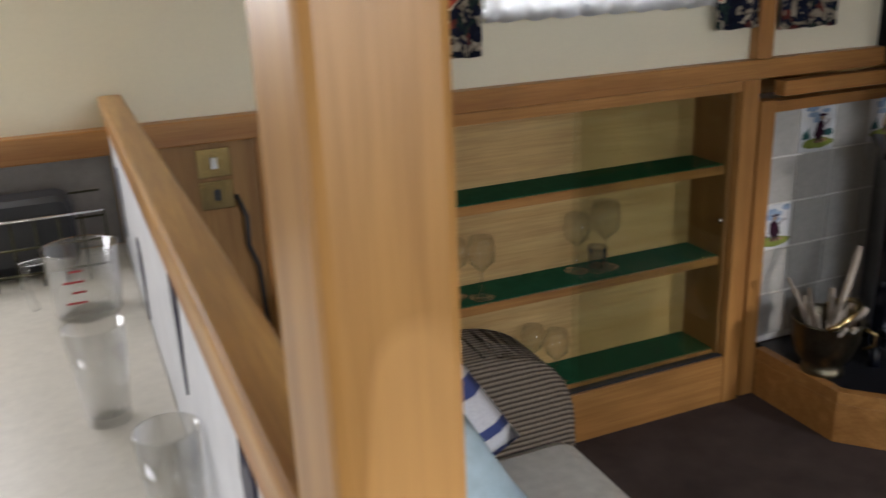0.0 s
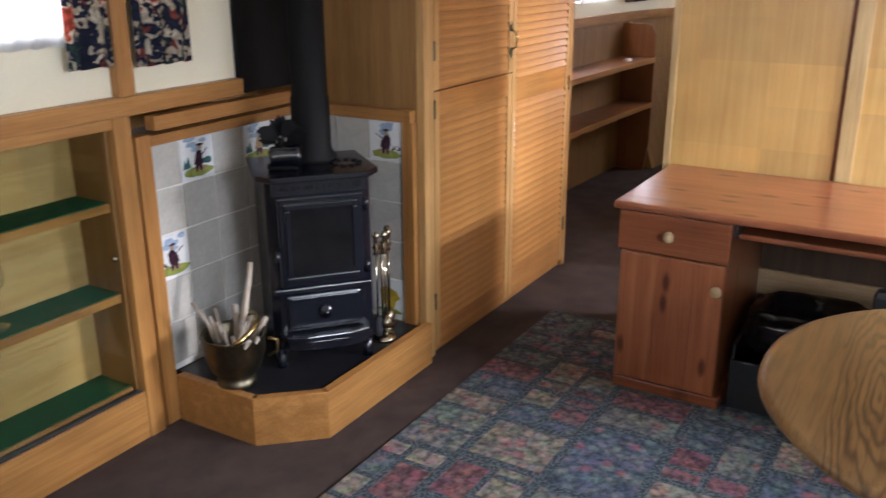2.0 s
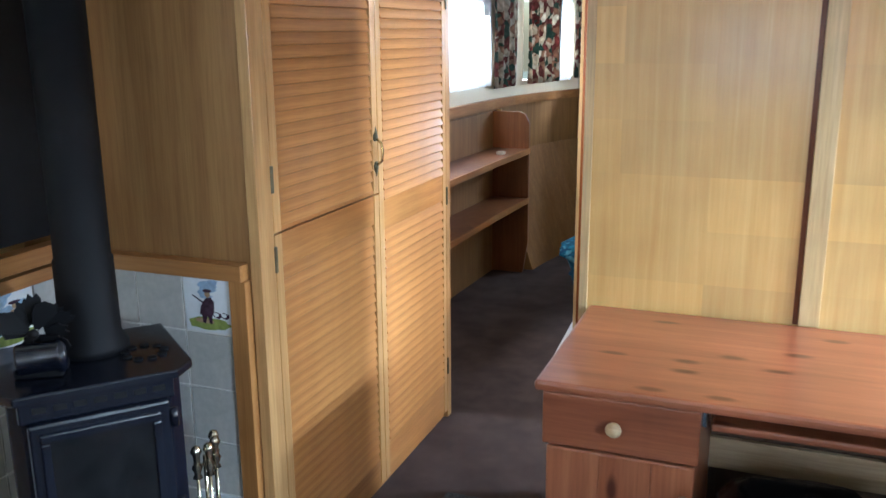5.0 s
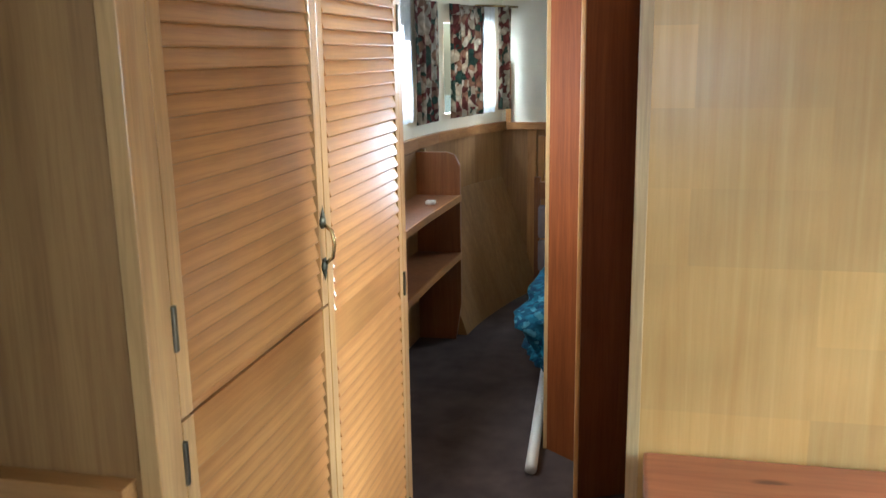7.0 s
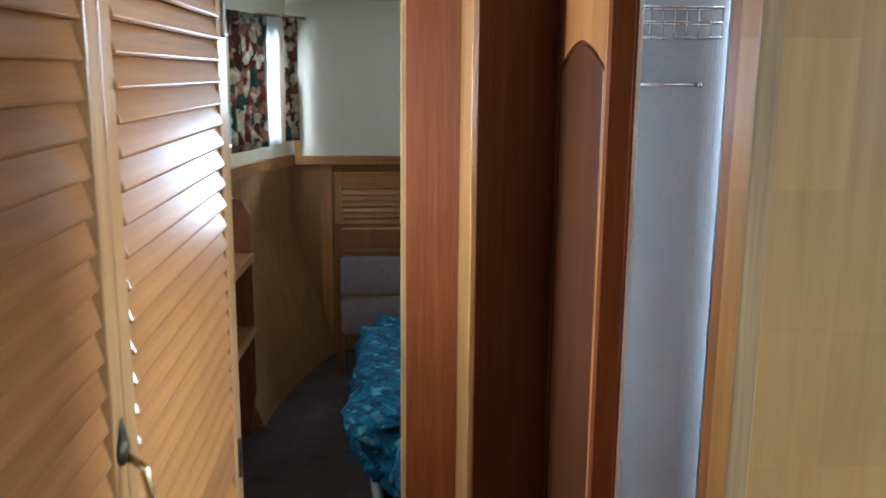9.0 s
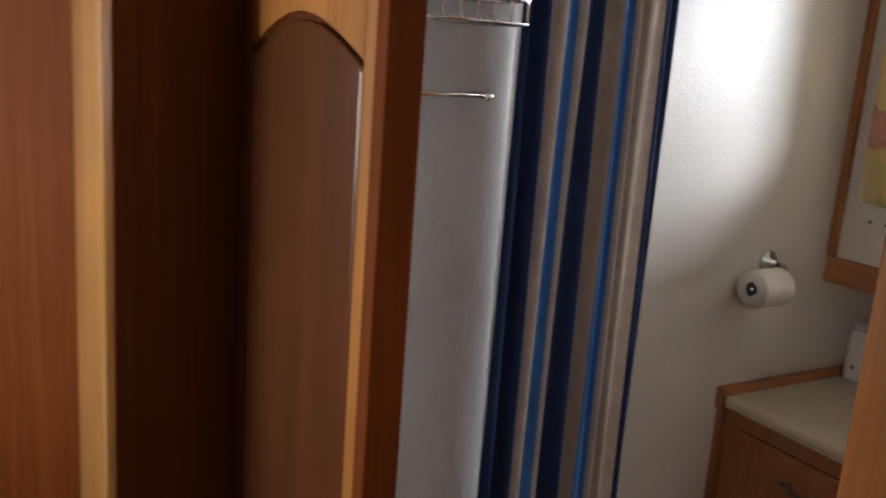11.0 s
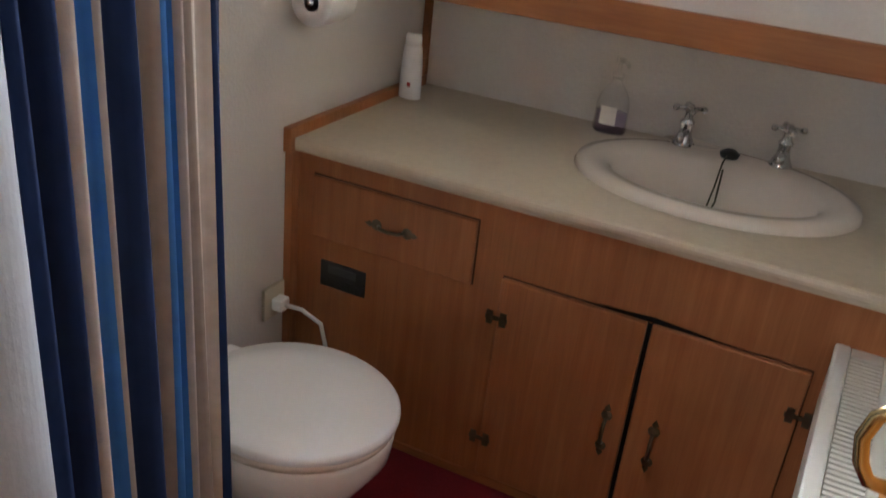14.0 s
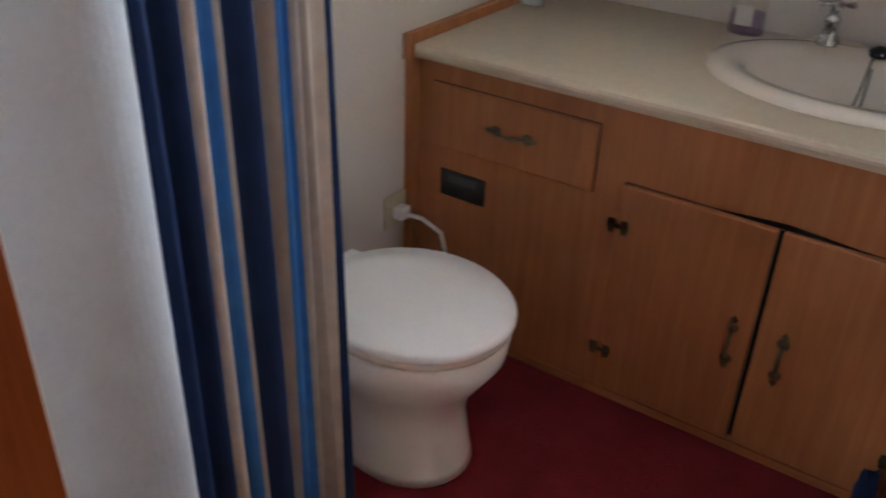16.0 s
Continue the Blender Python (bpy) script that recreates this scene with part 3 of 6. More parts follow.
book = thing("open_shelf", "small open oak shelf unit beside the display cabinet", "shelf", at=(0.6, 2.3, 0))
box("back", (0.42, 2.43, 0.0), (0.79, 2.447, 1.117), LINING, book)
box("side", (0.39, 2.13, 0.0), (0.42, 2.43, 1.117), OAK_Z, book)
box("side", (0.765, 2.15, 0.0), (0.789, 2.43, 1.117), SIDE, book)
for z in (0.18, 0.56, 0.76, 0.94):
    box("shelf", (0.421, 2.14, z - 0.03), (0.764, 2.43, z), SIDE, book)
    box("shelf_edge", (0.421, 2.125, z - 0.032), (0.789, 2.14, z + 0.002), OAK_X, book)

# ---- more materials ----
def floral(name, stops, scale=22.0, rough=0.9, trans=0.0, bloom=None, shade=0.6):
    """Printed cloth: curling patches of several colours."""
    m, nt, b = material(name, rough, spec=0.15)
    v = coords(nt)
    nz = node(nt, "ShaderNodeTexNoise", Scale=scale * 0.6, Detail=2.0)
    nt.links.new(v, nz.inputs["Vector"])
    warp = nt.nodes.new("ShaderNodeVectorMath")
    warp.operation = 'MULTIPLY_ADD'
    warp.inputs[1].default_value = (0.09,) * 3
    nt.links.new(nz.outputs["Color"], warp.inputs[0])
    nt.links.new(v, warp.inputs[2])
    vo = node(nt, "ShaderNodeTexVoronoi", Scale=scale)
    nt.links.new(warp.outputs[0], vo.inputs["Vector"])
    sep = nt.nodes.new("ShaderNodeSeparateColor")
    nt.links.new(vo.outputs["Color"], sep.inputs[0])
    r = nt.nodes.new("ShaderNodeValToRGB")
    r.color_ramp.interpolation = 'CONSTANT'
    e = r.color_ramp.elements
    while len(e) < len(stops):
        e.new(0.5)
    for el, (p, c) in zip(e, stops):
        el.position, el.color = p, (*c, 1)
    nt.links.new(sep.outputs[0], r.inputs[0])
    veins = ramp(nt, vo.outputs["Distance"], [(0.15, (1, 1, 1)), (0.55, (shade,) * 3)])
    col = mix(nt, r.outputs[0], veins, 1.0, 'MULTIPLY')
    if bloom:
        big = node(nt, "ShaderNodeTexVoronoi", Scale=6.5)
        nt.links.new(warp.outputs[0], big.inputs["Vector"])
        petal = mix(nt, bloom, tuple(q * 0.45 for q in bloom), ramp(nt, noise_tex(nt, v, 75, 2), [(0.42, (0, 0, 0)), (0.58, (1, 1, 1))]))
        rim = ramp(nt, big.outputs["Distance"], [(0.27, (1, 1, 1)), (0.29, (0, 0, 0))])
        edge = ramp(nt, big.outputs["Distance"], [(0.31, (1, 1, 1)), (0.33, (0, 0, 0))])
        col = mix(nt, mix(nt, col, (0.62, 0.52, 0.40), edge), petal, rim)
    nt.links.new(col, b.inputs["Base Color"])
    bump(nt, b, noise_tex(nt, v, 400, 2), 0.15, 0.001)
    if trans:
        t = nt.nodes.new("ShaderNodeBsdfTranslucent")
        nt.links.new(col, t.inputs[0])
        mx = nt.nodes.new("ShaderNodeMixShader")
        mx.inputs[0].default_value = trans
        nt.links.new(b.outputs[0], mx.inputs[1])
        nt.links.new(t.outputs[0], mx.inputs[2])
        nt.links.new(mx.outputs[0], nt.nodes["Material Output"].inputs[0])
    return m


def cloth(name, color, trans=0.3, rough=0.9, weave=500.0):
    m, nt, b = material(name, rough, spec=0.15)
    v = coords(nt)
    col = ramp(nt, noise_tex(nt, v, 30, 4), [(0.3, tuple(c * 0.82 for c in color)), (0.7, color)])
    nt.links.new(col, b.inputs["Base Color"])
    bump(nt, b, noise_tex(nt, v, weave, 2), 0.2, 0.001)
    if trans:
        t = nt.nodes.new("ShaderNodeBsdfTranslucent")
        nt.links.new(col, t.inputs[0])
        mx = nt.nodes.new("ShaderNodeMixShader")
        mx.inputs[0].default_value = trans
        nt.links.new(b.outputs[0], mx.inputs[1])
        nt.links.new(t.outputs[0], mx.inputs[2])
        nt.links.new(mx.outputs[0], nt.nodes["Material Output"].inputs[0])
    return m


def rug_material():
    m, nt, b = material("patchwork_rug", 0.95, spec=0.1)
    v = coords(nt)
    def bricks(scale, w, h, mortar, shift):
        mp = nt.nodes.new("ShaderNodeMapping")
        mp.inputs["Location"].default_value = shift
        nt.links.new(v, mp.inputs["Vector"])
        br = node(nt, "ShaderNodeTexBrick", Scale=scale, Mortar_Size=mortar, Bias=0.0, Brick_Width=w, Row_Height=h)
        br.inputs["Color1"].default_value = (0, 0, 0, 1)
        br.inputs["Color2"].default_value = (1, 1, 1, 1)
        br.inputs["Mortar Smooth"].default_value = 0.3
        br.offset_frequency, br.squash_frequency, br.squash = 2, 3, 0.62
        nt.links.new(mp.outputs[0], br.inputs["Vector"])
        return br
    def math2(op, a, b):
        n = nt.nodes.new("ShaderNodeMath")
        n.operation = op
        for sock, q in zip(n.inputs, (a, b)):
            if isinstance(q, (int, float)):
                sock.default_value = q
            else:
                nt.links.new(q, sock)
        return n.outputs[0]
    big = bricks(1.0, 0.44, 0.30, 0.020, (0.10, 0.06, 0))
    small = bricks(1.0, 0.22, 0.15, 0.014, (0.10, 0.06, 0))
    tall = bricks(1.0, 0.147, 0.30, 0.014, (0.10, 0.06, 0))
    pick = math2('GREATER_THAN', big.outputs["Color"], 0.38)
    pick2 = math2('GREATER_THAN', big.outputs["Color"], 0.74)
    tint = mix(nt, mix(nt, big.outputs["Color"], small.outputs["Color"], pick), tall.outputs["Color"], pick2)
    joint = math2('MAXIMUM', big.outputs["Fac"], math2('MAXIMUM', math2('MULTIPLY', pick, math2('MULTIPLY', small.outputs["Fac"], math2('SUBTRACT', 1.0, pick2))), math2('MULTIPLY', pick2, tall.outputs["Fac"])))
    pal = nt.nodes.new("ShaderNodeValToRGB")
    pal.color_ramp.interpolation = 'CONSTANT'
    stops = [(0.0, (0.11, 0.135, 0.17)), (0.14, (0.22, 0.20, 0.17)), (0.30, (0.13, 0.16, 0.18)), (0.46, (0.185, 0.10, 0.11)), (0.60, (0.16, 0.175, 0.165)), (0.76, (0.25, 0.225, 0.195)), (0.90, (0.15, 0.095, 0.11))]
    e = pal.color_ramp.elements
    while len(e) < len(stops):
        e.new(0.5)
    for el, (p, c) in zip(e, stops):
        el.position, el.color = p, (*c, 1)
    nt.links.new(tint, pal.inputs[0])
    vo = node(nt, "ShaderNodeTexVoronoi", Scale=26.0)
    nt.links.new(v, vo.inputs["Vector"])
    flower = mix(nt, pal.outputs[0], ramp(nt, vo.outputs["Distance"], [(0.1, (1.6, 1.35, 1.3)), (0.45, (1, 1, 1)), (0.8, (0.45, 0.5, 0.5))]), 0.8, 'MULTIPLY')
    sprig = node(nt, "ShaderNodeTexVoronoi", Scale=11.0)
    nt.links.new(v, sprig.inputs["Vector"])
    petals = mix(nt, mix(nt, flower, (0.30, 0.11, 0.12), ramp(nt, sprig.outputs["Distance"], [(0.16, (0.6, 0.6, 0.6)), (0.30, (0, 0, 0))])), vo.outputs["Color"], 0.14, 'OVERLAY')
    spots = ramp(nt, noise_tex(nt, v, 55, 3), [(0.35, (0.5, 0.5, 0.5)), (0.6, (1.15, 1.1, 1.1))])
    col = mix(nt, petals, spots, 1.0, 'MULTIPLY')
    stitch = ramp(nt, noise_tex(nt, v, 90, 1), [(0.45, (0.030, 0.042, 0.050)), (0.6, (0.11, 0.13, 0.14))])
    col = mix(nt, col, stitch, math2('MULTIPLY', joint, 0.85))
    nt.links.new(col, b.inputs["Base Color"])
    bump(nt, b, noise_tex(nt, v, 350, 2), 0.5, 0.003)
    return m


def ribbed(name, color, dark, per_metre=80.0, axis=2):
    m, nt, b = material(name, 0.9, spec=0.15)
    tc = nt.nodes.new("ShaderNodeTexCoord")
    w = node(nt, "ShaderNodeTexWave", Scale=per_metre / 6.283 * 2, Distortion=0.6)
    w.inputs["Detail"].default_value = 1.0
    w.bands_direction = 'XYZ'[axis]
    nt.links.new(coords(nt, (1, 1, 1), (radians(45), 0, 0)), w.inputs["Vector"])
    col = ramp(nt, w.outputs["Fac"], [(0.2, dark), (0.7, color)])
    col = mix(nt, col, ramp(nt, noise_tex(nt, coords(nt), 160, 2), [(0.3, (0.75, 0.75, 0.75)), (0.7, (1, 1, 1))]), 1.0, 'MULTIPLY')
    nt.links.new(col, b.inputs["Base Color"])
    bump(nt, b, w.outputs["Fac"], 0.7, 0.004)
    return m


def stripes(name, base, band, edges, axis=1):
    """Cloth with bands across one axis of the object (0 to 1 over the generated box)."""
    m, nt, b = material(name, 0.9, spec=0.15)
    tc = nt.nodes.new("ShaderNodeTexCoord")
    sep = nt.nodes.new("ShaderNodeSeparateXYZ")
    turned = nt.nodes.new("ShaderNodeMapping")
    turned.inputs["Rotation"].default_value = (0, 0, radians(15))
    turned.inputs["Location"].default_value = (0, -0.11, 0)
    nt.links.new(tc.outputs["Generated"], turned.inputs["Vector"])
    nt.links.new(turned.outputs[0], sep.inputs[0])
    r = nt.nodes.new("ShaderNodeValToRGB")
    r.color_ramp.interpolation = 'CONSTANT'
    e = r.color_ramp.elements
    while len(e) < len(edges):
        e.new(0.5)
    for k, (el, p) in enumerate(zip(e, edges)):
        el.position, el.color = p, (*(band if k % 2 else base), 1)
    nt.links.new(sep.outputs[axis], r.inputs[0])
    col = mix(nt, r.outputs[0], ramp(nt, noise_tex(nt, coords(nt, (60, 60, 60)), 3, 4), [(0.3, (0.8, 0.8, 0.82)), (0.7, (1, 1, 1))]), 1.0, 'MULTIPLY')
    nt.links.new(col, b.inputs["Base Color"])
    bump(nt, b, noise_tex(nt, coords(nt), 350, 2), 0.25, 0.001)
    return m


FLORAL = floral("saloon_floral_print", [(0, (0.018, 0.022, 0.045)), (0.38, (0.20, 0.05, 0.04)), (0.46, (0.03, 0.055, 0.05)), (0.54, (0.55, 0.48, 0.37)), (0.76, (0.02, 0.025, 0.05)), (0.92, (0.42, 0.36, 0.27))], 42, trans=0.12, bloom=(0.52, 0.085, 0.05))
SCROLL = floral("aft_scroll_print", [(0, (0.17, 0.06, 0.05)), (0.22, (0.60, 0.51, 0.38)), (0.45, (0.07, 0.12, 0.09)), (0.58, (0.36, 0.21, 0.14)), (0.76, (0.66, 0.60, 0.48)), (0.9, (0.26, 0.08, 0.07))], 22, trans=0.35)
YELLOWPRINT = floral("yellow_print", [(0, (0.93, 0.78, 0.36)), (0.70, (0.91, 0.71, 0.28)), (0.80, (0.93, 0.83, 0.50)), (0.90, (0.80, 0.42, 0.33)), (0.94, (0.36, 0.33, 0.40)), (0.97, (0.55, 0.60, 0.70))], 11, trans=0.38, shade=0.85)
NET = cloth("white_net", (0.85, 0.85, 0.85), 0.6)
BEIGE = cloth("beige_upholstery", (0.62, 0.60, 0.55), 0.0, weave=300)
RIBBED = ribbed("brown_corduroy", (0.29, 0.235, 0.18), (0.09, 0.068, 0.052), 105)
STRIPED = stripes("blue_striped_cotton", (0.82, 0.82, 0.85), (0.07, 0.095, 0.26), [0, 0.10, 0.15, 0.23, 0.28, 0.44, 0.53, 0.58, 0.66, 0.82, 0.85, 0.91, 0.94])
LIGHTBLUE = cloth("pale_blue_cloth", (0.42, 0.55, 0.62), 0.0)
DARKCLOTH = cloth("charcoal_cloth", (0.04, 0.04, 0.045), 0.0)
COPPER = plain("copper_sequins", (0.62, 0.3, 0.16), 0.3, 1.0, vary=0.4, scale=60, bumps=0.6, bump_scale=150)
DUVET = floral("blue_duvet_print", [(0, (0.02, 0.10, 0.17)), (0.4, (0.03, 0.16, 0.24)), (0.7, (0.015, 0.06, 0.12)), (0.9, (0.10, 0.28, 0.36))], 30)
GREYCLOTH = cloth("grey_cushion", (0.28, 0.24, 0.24), 0.0)
CUR_NAVY = cloth("curtain_navy", (0.016, 0.034, 0.10), 0.1)
CUR_BLUE = cloth("curtain_blue", (0.05, 0.18, 0.48), 0.15)
CUR_TAUPE = cloth("curtain_taupe", (0.38, 0.335, 0.30), 0.15)
CUR_PALE = cloth("curtain_pale", (0.66, 0.62, 0.57), 0.2)
STICK = wood("dry_sticks", (0.36, 0.30, 0.24), (0.58, 0.52, 0.45), "z", 0.8, grain=2)
SOAP = glass("lilac_soap", (0.78, 0.72, 0.88), 0.05)
PAPER = plain("tissue_paper", (0.82, 0.80, 0.76), 0.9, vary=0.05, scale=30)


def sheet_curtain(name, a, b, z0, z1, mat, label, folds=6, amp=0.012, category="curtain", group="", flare=0.0, columns=None, out=(0, -1), drift=0.0):
    """Hanging cloth from a to b with folds; 3 mm thick."""
    bm = bmesh.new()
    n, rows = folds * 8, 10
    a, b = Vector((*a, 0)), Vector((*b, 0))
    nrm = Vector((*out, 0))
    layers = []
    for side in (0, 1):
        grid = []
        for j in range(rows + 1):
            f = j / rows
            row = []
            for i in range(n + 1):
                u = i / n
                p = a.lerp(b, u)
                wave = math.sin(u * folds * 2 * math.pi + 0.5 * math.sin(5 * u)) * amp * (0.6 + 0.6 * (1 - f))
                wave += amp * 0.4 * math.sin(u * folds * 4.7 + 3 * f)
                p = p + nrm * (wave + side * 0.003) + (b - a) * (u - 0.5) * flare * (1 - f) + (b - a) * (0.016 * drift * math.sin(u * 11 + 2.6 * f) * math.sin(math.pi * min(u, 1 - u) * 2))
                p.z = z0 + (z1 - z0) * f + (0.004 * math.sin(u * folds * 6.28) if j == 0 else 0)
                row.append(bm.verts.new(p))
            grid.append(row)
        layers.append(grid)
    for grid in layers:
        for j in range(rows):
            for i in range(n):
                f = bm.faces.new((grid[j][i], grid[j][i + 1], grid[j + 1][i + 1], grid[j + 1][i]))
                if columns:
                    f.material_index = [k for k, (edge, _) in enumerate(columns) if edge <= (i + 0.5) / n][-1]
    for j in (0, rows):
        for i in range(n):
            bm.faces.new((layers[0][j][i], layers[0][j][i + 1], layers[1][j][i + 1], layers[1][j][i]))
    for i in (0, n):
        for j in range(rows):
            bm.faces.new((layers[0][j][i], layers[0][j + 1][i], layers[1][j + 1][i], layers[1][j][i]))
    ob = part(name, bm, None if columns else mat, smooth=True)
    if columns:
        for _, mm in columns:
            ob.data.materials.append(mm)
    return tagged(ob, label, category, group)


def pillow(name, w, h, t, m, mat, label):
    bm = bmesh.new()
    n = 14
    grids = []
    for s in (1, -1):
        g = [[None] * (n + 1) for _ in range(n + 1)]
        for i in range(n + 1):
            for j in range(n + 1):
                u, v = 2 * i / n - 1, 2 * j / n - 1
                puff = (max(1 - u ** 4, 0) * max(1 - v ** 4, 0)) ** 0.55
                pinch = 1 - 0.06 * (1 - abs(u)) * abs(v) - 0.06 * (1 - abs(v)) * abs(u)
                wr = 0.006 * noise.noise((u * 2.5, v * 2.5, s))
                g[i][j] = bm.verts.new(m @ Vector((u * w / 2 * pinch, v * h / 2 * pinch, s * (t / 2 * puff + wr * puff))))
        grids.append(g)
        for i in range(n):
            for j in range(n):
                bm.faces.new((g[i][j], g[i + 1][j], g[i + 1][j + 1], g[i][j + 1]))
    bmesh.ops.remove_doubles(bm, verts=bm.verts[:], dist=0.0008)
    me_inv = m.inverted()
    ob = None
    for v in bm.verts:
        v.co = me_inv @ v.co
    ob = part(name, bm, mat, smooth=True)
    ob.matrix_basis = m
    return tagged(ob, label, "cushion")


# ---- curtains and window of the saloon ----
win = structure(thing("window_1", "", ""), "oblong saloon window in a pale frame", "window")
for nm, lo, hi in (("window_frame", (1.0, 2.125, 1.355), (1.82, 2.15, 1.375)), ("window_frame", (1.0, 2.125, 1.815), (1.82, 2.15, 1.835)), ("window_frame", (1.0, 2.125, 1.375), (1.02, 2.15, 1.815)), ("window_frame", (1.80, 2.125, 1.375), (1.82, 2.15, 1.815))):
    box(nm, lo, hi, WHITEPAINT, win)
p = box("pane", (1.02, 2.165, 1.375), (1.80, 2.17, 1.815), CLEAR, win, bevel=0)
p.visible_shadow = False
sheet_curtain("curtain", (0.60, 2.105), (1.005, 2.105), 1.262, 1.9, FLORAL, "dark floral print window curtain", 4, 0.016)
sheet_curtain("net_curtain", (1.02, 2.115), (1.79, 2.115), 1.345, 1.9, NET, "thin white net curtain", 9, 0.010)
sheet_curtain("curtain", (1.755, 2.098), (1.918, 2.098), 1.275, 1.9, FLORAL, "dark floral print window curtain", 2, 0.014)
sheet_curtain("curtain", (1.995, 2.098), (2.225, 2.098), 1.262, 1.9, FLORAL, "dark floral print window curtain with red flowers", 3, 0.014)

gwin = structure(thing("window_3", "", ""), "galley window in a pale frame", "window")
for lo, hi in (((-1.02, 2.125, 1.355), (-0.23, 2.15, 1.375)), ((-1.02, 2.125, 1.815), (-0.23, 2.15, 1.835)), ((-1.02, 2.125, 1.375), (-1.0, 2.15, 1.815)), ((-0.25, 2.125, 1.375), (-0.23, 2.15, 1.815))):
    box("window_frame", lo, hi, WHITEPAINT, gwin)
gp = box("pane", (-1.0, 2.165, 1.375), (-0.25, 2.17, 1.815), CLEAR, gwin, bevel=0)
gp.visible_shadow = False

# ---- stove corner ----
hearth = thing("hearth", "raised oak-edged hearth with a black slab top", "hearth", at=(2.5, 1.9, 0))
prism("slab", [(2.085, 2.165), (2.085, 1.785), (2.225, 1.62), (2.868, 1.625), (2.868, 2.165)], 0.0, 0.165, SLATE, hearth, "polished black slab")


def edge_board(name, a, b, z0, z1, thick, mat, parent):
    a, b = Vector((*a, 0)), Vector((*b, 0))
    d = (b - a).normalized()
    n = Vector((d.y, -d.x, 0)) * thick
    return prism(name, [tuple(a[:2]), tuple(b[:2]), tuple((b - n)[:2]), tuple((a - n)[:2])], z0, z1, mat, parent, bevel=0.002)


for a, b in (((2.04, 2.125), (2.04, 1.765)), ((2.04, 1.765), (2.21, 1.58)), ((2.21, 1.58), (2.895, 1.585))):
    edge_board("edging", a, b, 0.0, 0.135, 0.03, OAK_X, hearth)
    edge_board("edging_cap", a, b, 0.136, 0.178, 0.034, OAK_X, hearth)

tp = structure(box("wall_tiles_port", (2.02, 2.185, 0.16), (2.89, 2.44, 0.999), GROUT, bevel=0), "beige tiled back of the stove alcove", "wall")
ta = structure(box("wall_tiles_aft", (2.889, 1.70, 0.16), (2.899, 2.185, 0.999), GROUT, bevel=0), "beige tiled side of the stove alcove", "wall")
structure(box("trim_alcove_left", (1.985, 2.13, 0.0), (2.045, 2.18, 1.04), OAK_Z), "oak edge of the tiled alcove", "trim")
structure(box("trim_alcove_top", (2.045, 2.13, 1.0), (2.89, 2.184, 1.035), OAK_X), "oak top edge of the tiled alcove", "trim")
structure(box("trim_alcove_batten", (2.03, 2.085, 1.058), (2.70, 2.13, 1.105), OAK_X), "oak batten under the rail", "trim")
structure(box("trim_alcove_aft_top", (2.86, 1.655, 0.99), (2.90, 2.184, 1.035), OAK_Y), "oak top edge of the tiled alcove", "trim")
structure(box("trim_alcove_aft_side", (2.868, 1.648, 0.0), (2.90, 1.70, 0.99), OAK_Z), "oak edge of the tiled alcove", "trim")
structure(box("trim_flue_panel", (2.46, 2.12, 1.12), (2.80, 2.139, TOP), IRON_MATT), "matt black heat board behind the flue", "panel")
structure(box("trim_corner_strip", (2.855, 2.11, 1.12), (2.898, 2.138, TOP), OAK_Z), "oak strip in the corner beside the locker", "trim")
structure(box("trim_port_rail_end", (2.80, 2.10, 1.118), (2.855, 2.138, 1.178), OAK_X), "short end of the oak rail", "trim")

SKY = plain("tile_sky_glaze", (0.42, 0.55, 0.74), 0.2, vary=0.35, scale=45, bumps=0.02)
GRASS = plain("tile_green_glaze", (0.36, 0.42, 0.10), 0.2, vary=0.4, scale=70, bumps=0.02)
DARKGLAZE = plain("tile_dark_glaze", (0.07, 0.03, 0.05), 0.2, vary=0.5, scale=90, bumps=0.02)
SANDGLAZE = plain("tile_sand_glaze", (0.50, 0.33, 0.19), 0.2, vary=0.35, scale=90, bumps=0.02)
TEALGLAZE = plain("tile_teal_glaze", (0.07, 0.20, 0.20), 0.2, vary=0.45, scale=90, bumps=0.02)
YELLOWGLAZE = plain("tile_yellow_glaze", (0.60, 0.42, 0.05), 0.2, vary=0.3, scale=90, bumps=0.02)


def blob(cx, cy, a, b, n, seed, rough=0.25):
    rnd = random.Random(seed)
    return [(cx + a * (1 + rnd.uniform(-rough, rough)) * math.cos(2 * math.pi * k / n), cy + b * (1 + rnd.uniform(-rough, rough)) * math.sin(2 * math.pi * k / n)) for k in range(n)]


